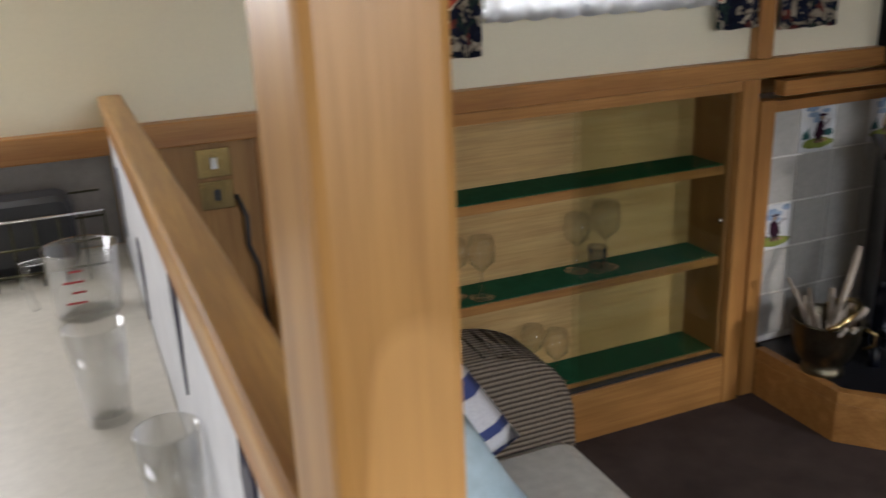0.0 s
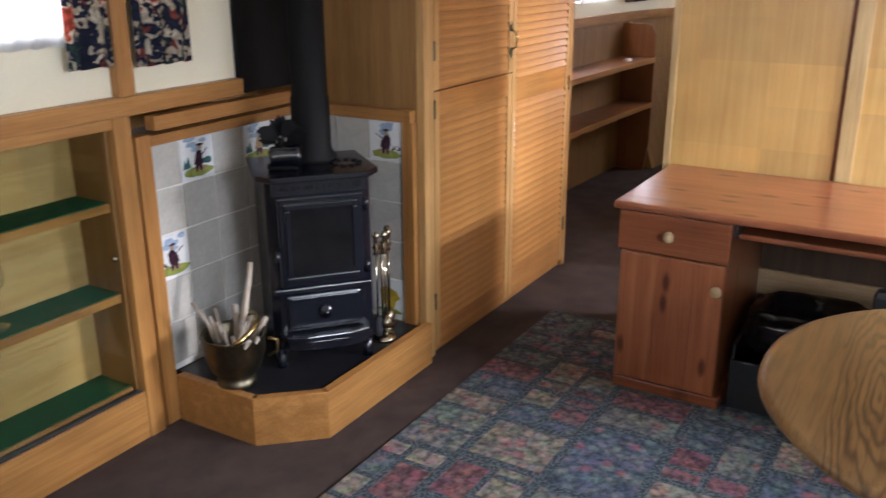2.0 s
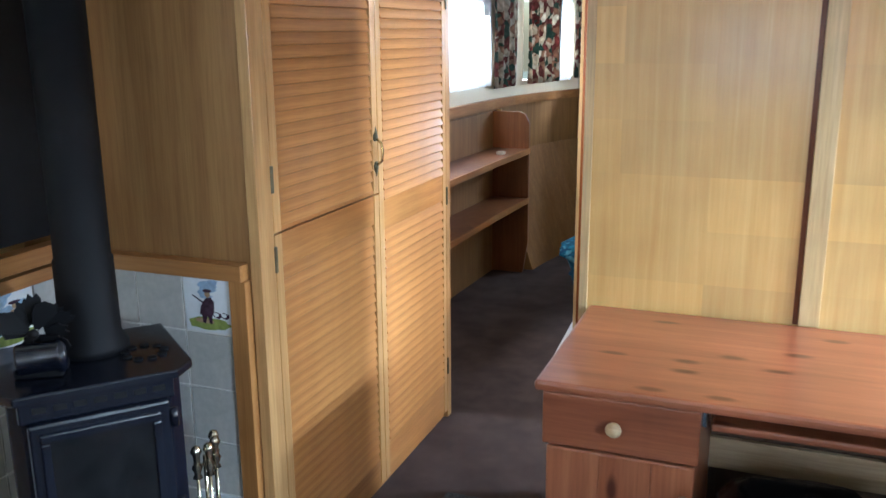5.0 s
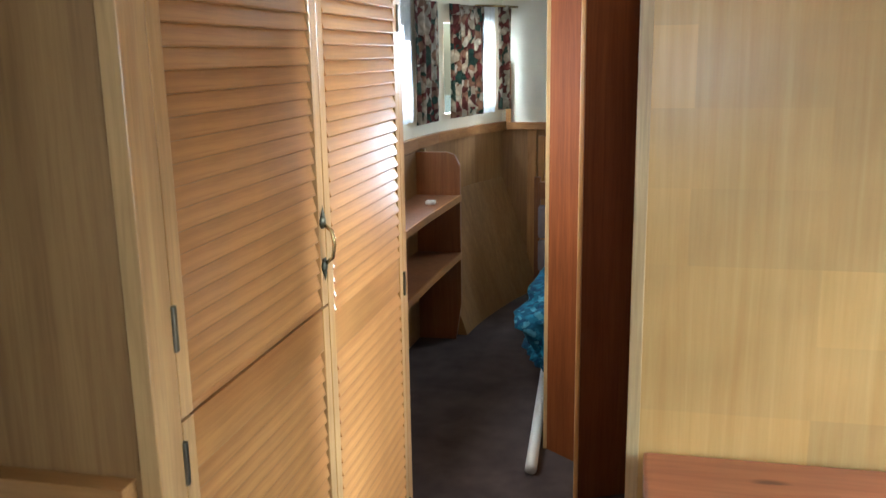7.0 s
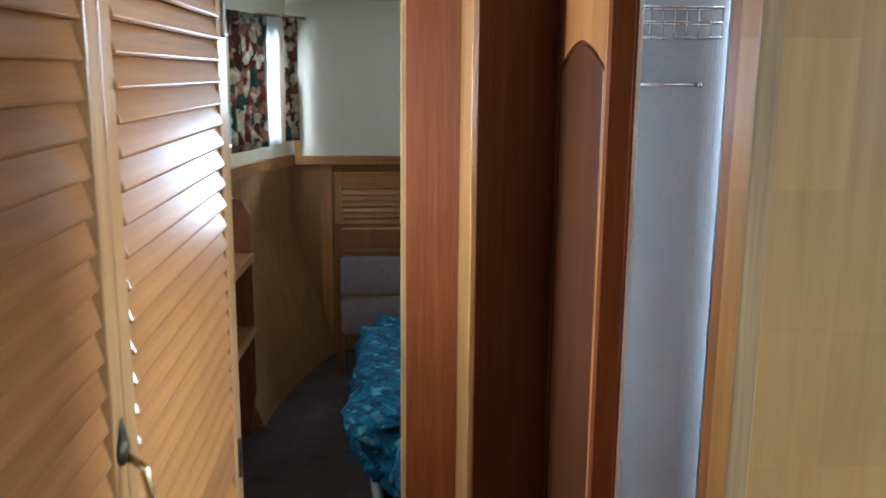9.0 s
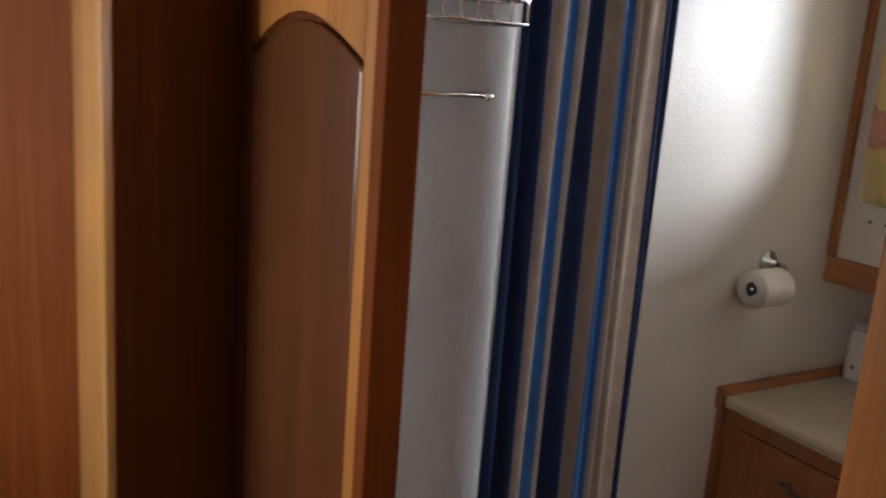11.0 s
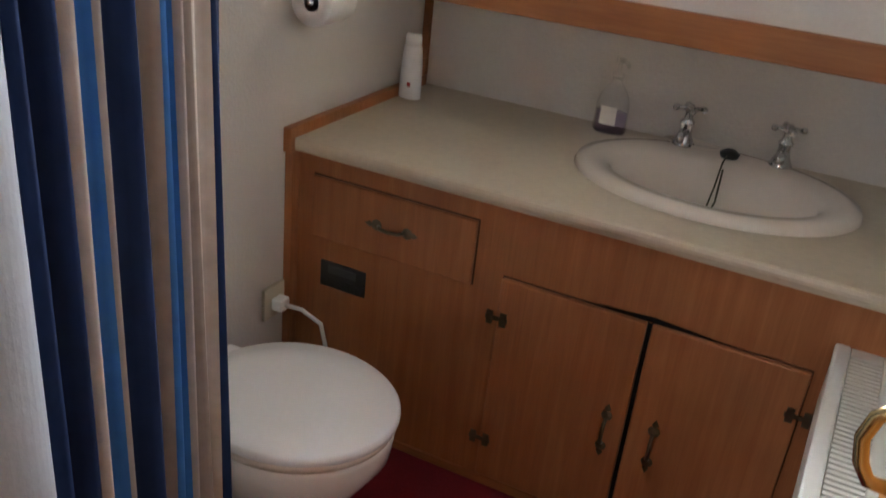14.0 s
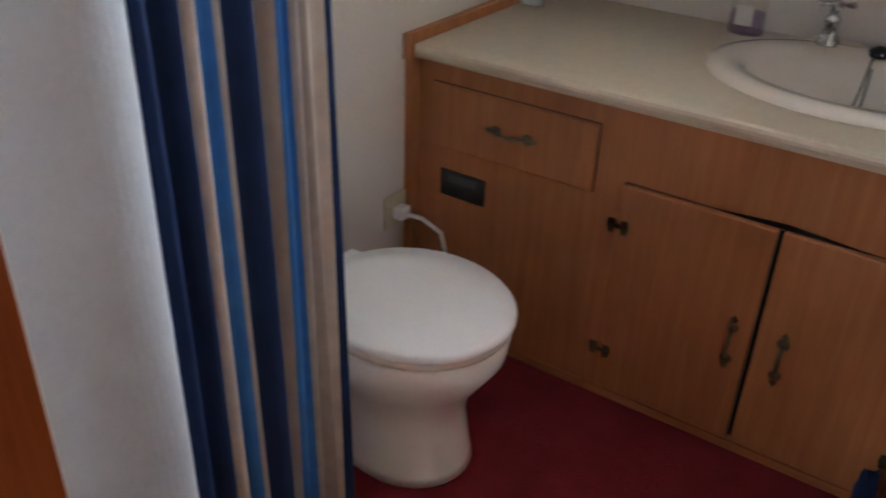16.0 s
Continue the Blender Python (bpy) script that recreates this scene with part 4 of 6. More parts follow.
def picture(tile, seed, place, flower=False):
    """Painted shapes on a tile; place maps (u, v, lift) in tile metres to the world."""
    def flat(name, pts, mat, lift):
        bm = bmesh.new()
        lo = [bm.verts.new(place(u, v, lift)) for u, v in pts]
        hi = [bm.verts.new(place(u, v, lift + 0.0006)) for u, v in pts]
        bm.faces.new(lo)
        bm.faces.new(hi)
        for k in range(len(pts)):
            bm.faces.new((lo[k], lo[(k + 1) % len(pts)], hi[(k + 1) % len(pts)], hi[k]))
        o = part(name, bm, mat)
        o.parent = tile
        return o
    if flower:
        flat("painted_flower", blob(0, 0.0, 0.045, 0.052, 14, seed, 0.35), YELLOWGLAZE, 0.0006)
        flat("painted_leaf", blob(0.0, -0.062, 0.06, 0.012, 12, seed + 1), GRASS, 0.0014)
        return
    rnd = random.Random(seed)
    for k in range(5):
        flat("painted_cloud", blob(rnd.uniform(-0.04, 0.045), 0.026 + 0.010 * k, rnd.uniform(0.016, 0.030), rnd.uniform(0.006, 0.012), 12, seed + 20 + k), SKY, 0.0006 + 0.0001 * k)
    flat("painted_meadow", blob(0, -0.052, 0.072, 0.018, 18, seed + 1, 0.12), GRASS, 0.0014)
    flat("painted_path", blob(0.012, -0.045, 0.030, 0.007, 12, seed + 6, 0.2), SANDGLAZE, 0.0018)
    if seed % 2:
        flat("painted_bush", [(-0.070, -0.036), (-0.062, -0.004), (-0.054, -0.018), (-0.046, 0.008), (-0.040, -0.012), (-0.032, -0.034)], TEALGLAZE, 0.0018)
        flat("painted_water", blob(0.045, -0.018, 0.022, 0.013, 12, seed + 7, 0.2), TEALGLAZE, 0.0018)
    else:
        for u in (-0.055, -0.030):
            flat("painted_animal", blob(u, -0.026, 0.014, 0.009, 10, seed + 3, 0.25), DARKGLAZE, 0.0020)
            flat("painted_animal", blob(u + 0.003, -0.024, 0.009, 0.006, 9, seed + 4, 0.2), TILEWHITE, 0.0026)
    lean = 0.006 if seed % 2 else -0.008
    coat = SANDGLAZE if seed % 4 == 1 else DARKGLAZE
    flat("painted_shape", [(-0.020, -0.026), (-0.014 + lean, 0.012), (-0.004 + lean, 0.024), (0.014 + lean, 0.020), (0.022, -0.004), (0.027, -0.028)], coat, 0.0024)
    flat("painted_shape", [(-0.014, -0.026), (-0.012, -0.052), (-0.004, -0.052), (0.001, -0.030), (0.010, -0.052), (0.018, -0.050), (0.020, -0.026)], DARKGLAZE, 0.0022)
    flat("painted_shape", blob(0.006 + lean, 0.032, 0.009, 0.010, 10, seed + 8, 0.1), SANDGLAZE, 0.0028)
    flat("painted_shape", blob(0.006 + lean, 0.042, 0.017, 0.005, 10, seed + 9, 0.2), DARKGLAZE, 0.0032)
    flat("painted_stroke", [(0.010 + lean, 0.004), (0.046, 0.028), (0.048, 0.025), (0.012 + lean, 0.0)], DARKGLAZE, 0.0034)


def tile_mesh(w, h, t=0.006):
    bm = box_bm((-w / 2, -t / 2, -h / 2), (w / 2, t / 2, h / 2), 0.002)
    me = bpy.data.meshes.new("tile")
    bm.to_mesh(me)
    bm.free()
    return me


PITCH = 0.163
full_port = tile_mesh(0.1505, PITCH - 0.0055)
full_port.materials.append(TILE)
for col in range(5):
    for row in range(5):
        pic = (col, row) in ((0, 2), (1, 0), (3, 0))
        if pic:
            me = full_port.copy()
            me.materials.clear()
            me.materials.append(TILEWHITE)
        else:
            me = full_port
        x, z = 2.127 + 0.156 * col, 0.998 - PITCH * (row + 0.5)
        o = link("tile", me, None, tp)
        o.location = (x, 2.183, z)
        if pic:
            picture(o, 10 + col, lambda u, v, l: (u, -0.003 - l, v))
full_aft = tile_mesh(0.1545, PITCH - 0.0055)
full_aft.materials.append(TILE)
for col in range(3):
    for row in range(5):
        pic = (col, row) in ((0, 0), (0, 4))
        me = full_aft
        if pic:
            me = full_aft.copy()
            me.materials.clear()
            me.materials.append(TILEWHITE)
        o = link("tile", me, None, ta)
        o.location = (2.887, 1.782 + 0.16 * col, 0.990 - PITCH * (row + 0.5))
        o.rotation_euler = (0, 0, radians(90))
        if pic:
            picture(o, 30 + row, lambda u, v, l: (u, 0.003 + l, v), row == 4)

stove = thing("wood_stove", "small black cast-iron wood stove with a glazed door", "stove", m=pose(2.49, 1.835, 0.166, 0, 0, -40))
w2 = 0.185
body = prism("body", [(-w2, -0.10), (-w2 + 0.03, -0.125), (w2 - 0.03, -0.125), (w2, -0.10), (w2, 0.17), (-w2, 0.17)], 0.07, 0.70, IRON, stove, bevel=0.004)
prism("top_plate", [(-0.215, -0.115), (-0.17, -0.17), (0.17, -0.17), (0.215, -0.115), (0.205, 0.19), (-0.205, 0.19)], 0.70, 0.722, IRON, stove, bevel=0.005)
box("top_collar", (-0.165, -0.140, 0.645), (0.165, -0.112, 0.70), IRON, stove, bevel=0.006)
for k in range(7):
    box("vent_slot", (-0.135 + k * 0.042, -0.1425, 0.668), (-0.108 + k * 0.042, -0.139, 0.682), IRON_MATT, stove, bevel=0.001)
door = box("door", (-0.150, -0.150, 0.315), (0.150, -0.126, 0.645), IRON, stove, bevel=0.008)
for nm, lo, hi in (("door_moulding", (-0.128, -0.158, 0.60), (0.128, -0.148, 0.622)), ("door_moulding", (-0.128, -0.158, 0.338), (0.128, -0.148, 0.358)), ("door_moulding", (-0.128, -0.158, 0.358), (-0.108, -0.148, 0.60)), ("door_moulding", (0.108, -0.158, 0.358), (0.128, -0.148, 0.60))):
    box(nm, lo, hi, IRON, door, bevel=0.004)
SOOT = plain("sooty_glass", (0.012, 0.012, 0.013), 0.08, vary=0.6, scale=16, bumps=0.0)
box("glass", (-0.109, -0.153, 0.357), (0.109, -0.149, 0.601), SOOT, door, "sooty door glass", bevel=0)
box("lower_door", (-0.135, -0.145, 0.155), (0.135, -0.124, 0.285), IRON, stove, bevel=0.008)
box("lower_door_moulding", (-0.120, -0.150, 0.262), (0.120, -0.143, 0.276), IRON, stove, bevel=0.003)
lathe("air_wheel", [(0.024, 0.0), (0.026, 0.008), (0.02, 0.014), (0.008, 0.016), (0.008, 0.024), (0.0, 0.026)], IRON, stove, segs=20, m=Matrix.Translation((0.0, -0.144, 0.215)) @ Euler((radians(90), 0, 0)).to_matrix().to_4x4())
box("waist_moulding", (-0.175, -0.140, 0.288), (0.175, -0.12, 0.312), IRON, stove, bevel=0.007)
lip = [(-0.165, -0.12), (-0.15, -0.185), (-0.08, -0.205), (0.08, -0.205), (0.15, -0.185), (0.165, -0.12)]
prism("ash_lip", lip, 0.125, 0.148, IRON, stove, bevel=0.005)
prism("ash_apron", [(-0.15, -0.12), (-0.14, -0.17), (-0.07, -0.19), (0.07, -0.19), (0.14, -0.17), (0.15, -0.12)], 0.085, 0.125, IRON, stove, bevel=0.006)
for x, y in ((-0.16, -0.10), (0.16, -0.10), (-0.16, 0.15), (0.16, 0.15)):
    lathe("leg", [(0.020, 0.0), (0.016, 0.02), (0.022, 0.072)], IRON, stove, segs=14, at=(x, y, 0))
for z in (0.37, 0.60):
    lathe("hinge", [(0.010, -0.022), (0.010, 0.022)], IRON, stove, segs=12, at=(0.158, -0.145, z))
tube("door_handle", [(-0.156, -0.14, 0.46), (-0.162, -0.175, 0.46), (-0.162, -0.18, 0.43)], 0.008, IRON, stove)
for k in range(9):
    ang = k * 2 * math.pi / 9
    lathe("grille_hole", [(0.011, 0.0), (0.011, 0.0035), (0.007, 0.0035)], IRON_MATT, stove, segs=12, at=(0.125 + 0.045 * math.cos(ang), -0.02 + 0.05 * math.sin(ang), 0.7225))
lathe("flue", [(0.085, 0.722), (0.085, 0.74), (0.07, 0.765), (0.068, 0.95), (0.064, 0.955), (0.064, 1.805)], IRON_MATT, stove, segs=36, m=Matrix.Translation((0.02, 0.07, 0)))

fan = thing("stove_fan", "blackened finned fan standing on the stove top", "fan", m=pose(2.385, 1.865, 0.889, 0, 0, -58))
box("base", (-0.055, -0.03, 0.0), (0.05, 0.04, 0.022), IRON_MATT, fan, bevel=0.005)
box("stand", (-0.03, -0.008, 0.02), (0.03, 0.012, 0.09), IRON_MATT, fan, bevel=0.003)
lathe("motor", [(0.0, -0.055), (0.030, -0.052), (0.034, -0.045), (0.034, 0.03), (0.040, 0.034), (0.040, 0.046), (0.030, 0.052), (0.0, 0.054)], IRON, fan, segs=24, m=Matrix.Translation((0.012, -0.045, 0.055)) @ Euler((0, radians(90), radians(14))).to_matrix().to_4x4())
for k in range(9):
    ang = radians(-84 + 21 * k)
    reach = 0.082 + 0.012 * math.sin(k * 2.1)
    tip = [(-0.012, 0.02), (-0.020, reach - 0.018), (-0.012, reach - 0.012), (-0.008, reach), (0.002, reach - 0.010), (0.010, reach - 0.002), (0.018, reach - 0.016), (0.010, 0.02)]
    bm = prism_bm(tip, -0.0016, 0.0016, axis="y")
    bmesh.ops.transform(bm, matrix=Matrix.Translation((-0.005, 0.012 - 0.006 * (k % 3), 0.095)) @ Matrix.Rotation(ang, 4, 'Y') @ Matrix.Rotation(radians(24), 4, 'Z'), verts=bm.verts[:])
    part("fin", bm, IRON_MATT, fan)
for k in range(4):
    ang = radians(90 * k + 32)
    petal = [(-0.006, 0.012), (-0.026, 0.045), (-0.030, 0.066), (-0.014, 0.080), (0.010, 0.078), (0.024, 0.060), (0.006, 0.012)]
    bm = prism_bm(petal, -0.0012, 0.0012, axis="y")
    bmesh.ops.transform(bm, matrix=Matrix.Translation((0.0, -0.03, 0.105)) @ Matrix.Rotation(ang, 4, 'Y') @ Matrix.Rotation(radians(30), 4, 'Z'), verts=bm.verts[:])
    part("blade", bm, IRON_MATT, fan)
lathe("hub", [(0.0, -0.008), (0.011, -0.005), (0.012, 0.006), (0.0, 0.008)], IRON_MATT, fan, segs=14, m=Matrix.Translation((0.0, -0.035, 0.105)) @ Euler((radians(90), 0, 0)).to_matrix().to_4x4())

bucket = thing("coal_bucket", "dented old brass bucket holding kindling sticks", "bucket", at=(2.10, 1.90, 0.166))
bc = (2.115, 1.905, 0.166)
lathe("pail", [(0.06, 0.0), (0.068, 0.008), (0.066, 0.03), (0.058, 0.034), (0.085, 0.07), (0.105, 0.13), (0.108, 0.19), (0.113, 0.195), (0.110, 0.20), (0.100, 0.19), (0.095, 0.13), (0.06, 0.06)], OLDBRASS, bucket, segs=40, at=bc)
tube("bail_handle", [(bc[0] + 0.077 * math.cos(q) + 0.062 * math.sin(q), bc[1] + 0.078 * math.cos(q) - 0.061 * math.sin(q), bc[2] + 0.195 + 0.055 * math.sin(q)) for q in (math.pi * k / 12 for k in range(13))], 0.010, BRASS, bucket, "polished brass handle")
tube("ear", [(bc[0] + 0.075, bc[1] - 0.085, bc[2] + 0.10), (bc[0] + 0.095, bc[1] - 0.11, bc[2] + 0.12), (bc[0] + 0.095, bc[1] - 0.11, bc[2] + 0.16), (bc[0] + 0.075, bc[1] - 0.085, bc[2] + 0.17)], 0.006, BRASS, bucket)
rnd = random.Random(5)
for k in range(19):
    a, r = rnd.uniform(0, 6.28), rnd.uniform(0.02, 0.085)
    base = Vector((bc[0] + 0.3 * r * math.cos(a), bc[1] + 0.3 * r * math.sin(a), bc[2] + 0.07))
    tip = Vector((bc[0] + 1.5 * r * math.cos(a), bc[1] + 1.5 * r * math.sin(a), bc[2] + rnd.uniform(0.20, 0.275)))
    if k == 0:
        tip = Vector((bc[0] + 0.11, bc[1] + 0.0, bc[2] + 0.42))
    if k == 1:
        tip = Vector((bc[0] - 0.07, bc[1] + 0.11, bc[2] + 0.31))
    mid = base.lerp(tip, 0.5) + Vector((rnd.uniform(-1, 1), rnd.uniform(-1, 1), 0)) * 0.008
    ob = tube("kindling_stick", [base, mid, tip], rnd.uniform(0.007, 0.015), STICK, None, segs=7, taper=0.7)
    tagged(ob, "dry pale kindling stick in the brass bucket", "stick", "kindling in the bucket")

PALEBRASS = plain("pale_brass", (0.55, 0.49, 0.36), 0.2, 1.0, vary=0.3, scale=20, bumps=0.02)
tools = thing("fireside_set", "pale polished brass fireside tool set on a stand", "fire tools", at=(2.70, 1.70, 0.166))
tc0 = Vector((2.70, 1.69, 0.166))
lathe("base", [(0.055, 0.0), (0.055, 0.008), (0.035, 0.02), (0.012, 0.03), (0.006, 0.04)], PALEBRASS, tools, segs=24, at=tc0)
tube("stem", [tc0 + Vector((0, 0, 0.03)), tc0 + Vector((0, 0, 0.40))], 0.005, PALEBRASS, tools)
box("cross_bar", (2.655, 1.686, 0.54), (2.745, 1.694, 0.548), PALEBRASS, tools)
for k, (dx, dy) in enumerate(((-0.045, -0.01), (-0.018, -0.028), (0.020, -0.02), (0.048, 0.004))):
    q = tc0 + Vector((dx, dy, 0))
    tl = tube("tool", [q + Vector((0, 0, 0.10)), q + Vector((0, 0, 0.37))], 0.0045, PALEBRASS, tools)
    lathe("tool_grip", [(0.0, 0.355), (0.013, 0.36), (0.008, 0.372), (0.014, 0.388), (0.008, 0.402), (0.009, 0.42), (0.015, 0.432), (0.010, 0.445), (0.0, 0.45)], PALEBRASS, tl, segs=14, at=q)
    if k in (1, 3):
        lathe("tool_pan", [(0.0, 0.06), (0.025, 0.065), (0.028, 0.085), (0.01, 0.11)], PALEBRASS, tl, segs=16, at=q)
    else:
        lathe("tool_brush", [(0.012, 0.03), (0.02, 0.05), (0.014, 0.10), (0.005, 0.11)], DARKCLOTH if k == 0 else PALEBRASS, tl, segs=14, at=q)

# ---- lockers ----
lock = thing("locker", "tall built-in locker with a brown veneered side", "locker", at=(3.6, 1.9, 0))
box("side", (2.90, 1.646, 0.0), (2.93, 2.44, TOP - 0.002), SIDE, lock, "brown veneered side panel")
box("side", (4.28, 1.646, 0.0), (4.305, 2.44, TOP - 0.002), SIDE, lock)
box("post", (2.895, 1.612, 0.0), (2.966, 1.645, TOP - 0.002), LOUVRE_Z, lock)
box("post", (4.266, 1.614, 0.0), (4.31, 1.645, TOP - 0.002), LOUVRE_Z, lock)
box("back", (2.93, 1.80, 0.0), (4.28, 1.82, TOP - 0.002), SIDE, lock)
box("plinth", (2.967, 1.632, 0.0), (4.265, 1.66, 0.03), LOUVRE, lock)


def louvre_door(x0, x1, z0, z1, rails, tilt=16, out=0.0, name="louvre_door", label="honey-coloured pine louvre door"):
    """Framed door with slats; rails are the heights (lo, hi) of the flat cross rails."""
    d = thing(name, label, "door", "louvre doors of the locker", at=((x0 + x1) / 2, 1.64, z0))
    st = 0.036
    box("stile", (x0, 1.613, z0), (x0 + st, 1.643, z1), LOUVRE_Z, d)
    box("stile", (x1 - st, 1.613, z0), (x1, 1.643, z1), LOUVRE_Z, d)
    for a, b in rails:
        box("rail", (x0 + st, 1.615, a), (x1 - st, 1.641, b), LOUVRE, d)
    rails = sorted(rails)
    bm = box_bm((-(x1 - x0) / 2 + st - 0.002, -0.0035, -0.024), ((x1 - x0) / 2 - st + 0.002, 0.0035, 0.024), 0.003)
    bmesh.ops.rotate(bm, verts=bm.verts[:], cent=(0, 0, 0), matrix=Matrix.Rotation(radians(-tilt), 3, 'X'))
    slat = bpy.data.meshes.new("slat")
    bm.to_mesh(slat)
    bm.free()
    slat.materials.append(LOUVRE)
    for (a0, b0), (a1, b1) in zip(rails, rails[1:]):
        n = round((a1 - b0) / 0.034)
        for k in range(n):
            o = link("slat", slat, None, d)
            o.location = ((x0 + x1) / 2, 1.6255 - out, b0 + (k + 0.5) * (a1 - b0) / n)
    return d


def locker_handle(parent, x, y, z):
    pl = box("back_plate", (x - 0.010, y - 0.004, z - 0.066), (x + 0.010, y, z - 0.032), BRONZE, parent, "dark bronze plate", bevel=0.004)
    for s in (-1, 1):
        lathe("rosette", [(0.016, 0.0), (0.015, 0.004), (0.006, 0.008)], BRONZE, parent, segs=12, m=Matrix.Translation((x, y, z + 0.05 * s)) @ Euler((radians(90), 0, 0)).to_matrix().to_4x4())
        lathe("leaf", [(0.0, -0.018), (0.007, -0.008), (0.009, 0.0), (0.004, 0.012), (0.0, 0.022)], BRONZE, parent, segs=10, m=Matrix.Translation((x, y - 0.003, z + 0.064 * s)) @ Matrix.Diagonal((1, 0.4, s, 1)))
    tube("grip", [(x, y - 0.004, z - 0.045), (x, y - 0.022, z - 0.03), (x, y - 0.027, z), (x, y - 0.022, z + 0.03), (x, y - 0.004, z + 0.045)], 0.0045, BRASS, parent, "curved brass handle")


d1 = louvre_door(2.97, 3.627, 1.102, 1.93, [(1.102, 1.116), (1.88, 1.93)])
d2 = louvre_door(2.97, 3.627, 0.034, 1.097, [(0.034, 0.13), (1.0, 1.097)])
d3 = louvre_door(3.631, 4.262, 0.034, 1.93, [(0.034, 0.18), (0.965, 1.075), (1.88, 1.93)], 22, 0.005)
locker_handle(d1, 3.609, 1.613, 1.243)
for dd, x, zs in ((d1, 2.968, (1.25, 1.8)), (d2, 2.968, (0.24, 1.03)), (d3, 4.264, (0.24, 0.98, 1.75))):
    for z in zs:
        box("hinge", (x - 0.006, 1.607, z - 0.037), (x + 0.006, 1.616, z + 0.037), OLDBRASS, dd, "aged brass hinge", bevel=0.003)

# ---- desk ----
desk = thing("computer_desk", "stained pine pedestal desk with a sliding keyboard shelf", "desk", at=(3.4, 0.3, 0))
box("desktop", (3.045, -0.78, 0.724), (3.735, 0.905, 0.752), PINE_X, desk, bevel=0.009)
box("pedestal", (3.10, 0.495, 0.05), (3.72, 0.872, 0.723), PINE_Z, desk)
box("plinth", (3.078, 0.475, 0.0), (3.71, 0.878, 0.052), PINE_X, desk, bevel=0.006)
dr = box("drawer", (3.072, 0.487, 0.568), (3.099, 0.888, 0.715), PINE_X, desk, bevel=0.005)
dd = box("door", (3.076, 0.495, 0.056), (3.099, 0.876, 0.560), PINE_Z, desk, bevel=0.004)
for ya, yb in ((0.498, 0.60), (0.602, 0.735), (0.737, 0.873)):
    box("board", (3.0735, ya, 0.060), (3.0765, yb, 0.556), PINE_Z, dd, bevel=0.001)
box("side_panel", (3.10, -0.76, 0.0), (3.72, -0.73, 0.723), PINE_Z, desk)
box("keyboard_shelf", (3.075, -0.26, 0.668), (3.60, 0.462, 0.688), PINE_X, desk, bevel=0.006)
box("shelf_runner", (3.11, 0.475, 0.66), (3.60, 0.494, 0.715), CHROME, desk)
# added panel that darkens the back of the knee space
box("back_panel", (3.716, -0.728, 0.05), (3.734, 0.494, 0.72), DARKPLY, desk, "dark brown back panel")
box("back_board", (3.69, -0.728, 0.26), (3.71, 0.494, 0.365), RAWPINE, desk, "pale unstained pine board")
for par, y, z in ((dr, 0.696, 0.645), (dd, 0.515, 0.472)):
    lathe("knob", [(0.009, 0), (0.010, 0.010), (0.018, 0.018), (0.021, 0.028), (0.016, 0.037), (0.0, 0.041)], RAWPINE, par, "pale turned wooden knob", 20, m=Matrix.Translation((3.073, y, z)) @ Euler((0, radians(-90), 0)).to_matrix().to_4x4())

crate = thing("storage_box", "dark open plastic box under the desk", "box", at=(3.3, 0.3, 0))
for lo, hi in (((3.12, 0.10, 0.0), (3.55, 0.455, 0.012)), ((3.12, 0.10, 0.012), (3.132, 0.455, 0.20)), ((3.538, 0.10, 0.012), (3.55, 0.455, 0.20)), ((3.132, 0.443, 0.012), (3.538, 0.455, 0.26)), ((3.132, 0.10, 0.012), (3.538, 0.112, 0.20))):
    box("panel", lo, hi, BLACKPLASTIC, crate, bevel=0.003)


def crumpled(name, lo, hi, mat, label, category, seed=1, amount=0.03):
    bm = bmesh.new()
    bmesh.ops.create_icosphere(bm, subdivisions=5, radius=1.0)
    c = Vector([(a + b) / 2 for a, b in zip(lo, hi)])
    s = Vector([(b - a) / 2 for a, b in zip(lo, hi)])
    for v in bm.verts:
        d = v.co.copy()
        for k in range(3):
            d[k] = math.copysign(abs(d[k]) ** 0.55, d[k])
        r = 1 + amount * 3 * noise.noise(v.co * 2.2 + Vector((seed, 0, 0))) + amount * 2 * abs(noise.noise(v.co * 6 + Vector((0, seed, 0))))
        p = Vector((c.x + d.x * s.x * r, c.y + d.y * s.y * r, c.z + d.z * s.z * r))
        p.z = max(p.z, lo[2])
        v.co = p
    return tagged(part(name, bm, mat, smooth=True), label, category)


crumpled("bin_bag", (3.15, -0.02, 0.205), (3.50, 0.435, 0.385), BLACKBAG, "shiny crumpled black plastic bag on the box", "bag", 4, 0.035)
bagtop = lathe("tied_neck", [(0.012, 0.0), (0.02, 0.012), (0.009, 0.022), (0.024, 0.045), (0.018, 0.05)], BLACKBAG, bpy.data.objects["bin_bag"], segs=12, at=(3.30, 0.2, 0.372))
seatback = thing("office_chair", "dark office chair back tucked under the desk", "chair", at=(3.25, -0.2, 0))
part("backrest", box_bm((3.10, -0.25, 0.28), (3.17, 0.03, 0.56), 0.03), BLACKPLASTIC, seatback)
box("stem", (3.15, -0.13, 0.05), (3.19, -0.09, 0.40), BLACKPLASTIC, seatback)
lathe("base", [(0.12, 0.0), (0.11, 0.03), (0.03, 0.06)], BLACKPLASTIC, seatback, at=(3.25, -0.12, 0.0))

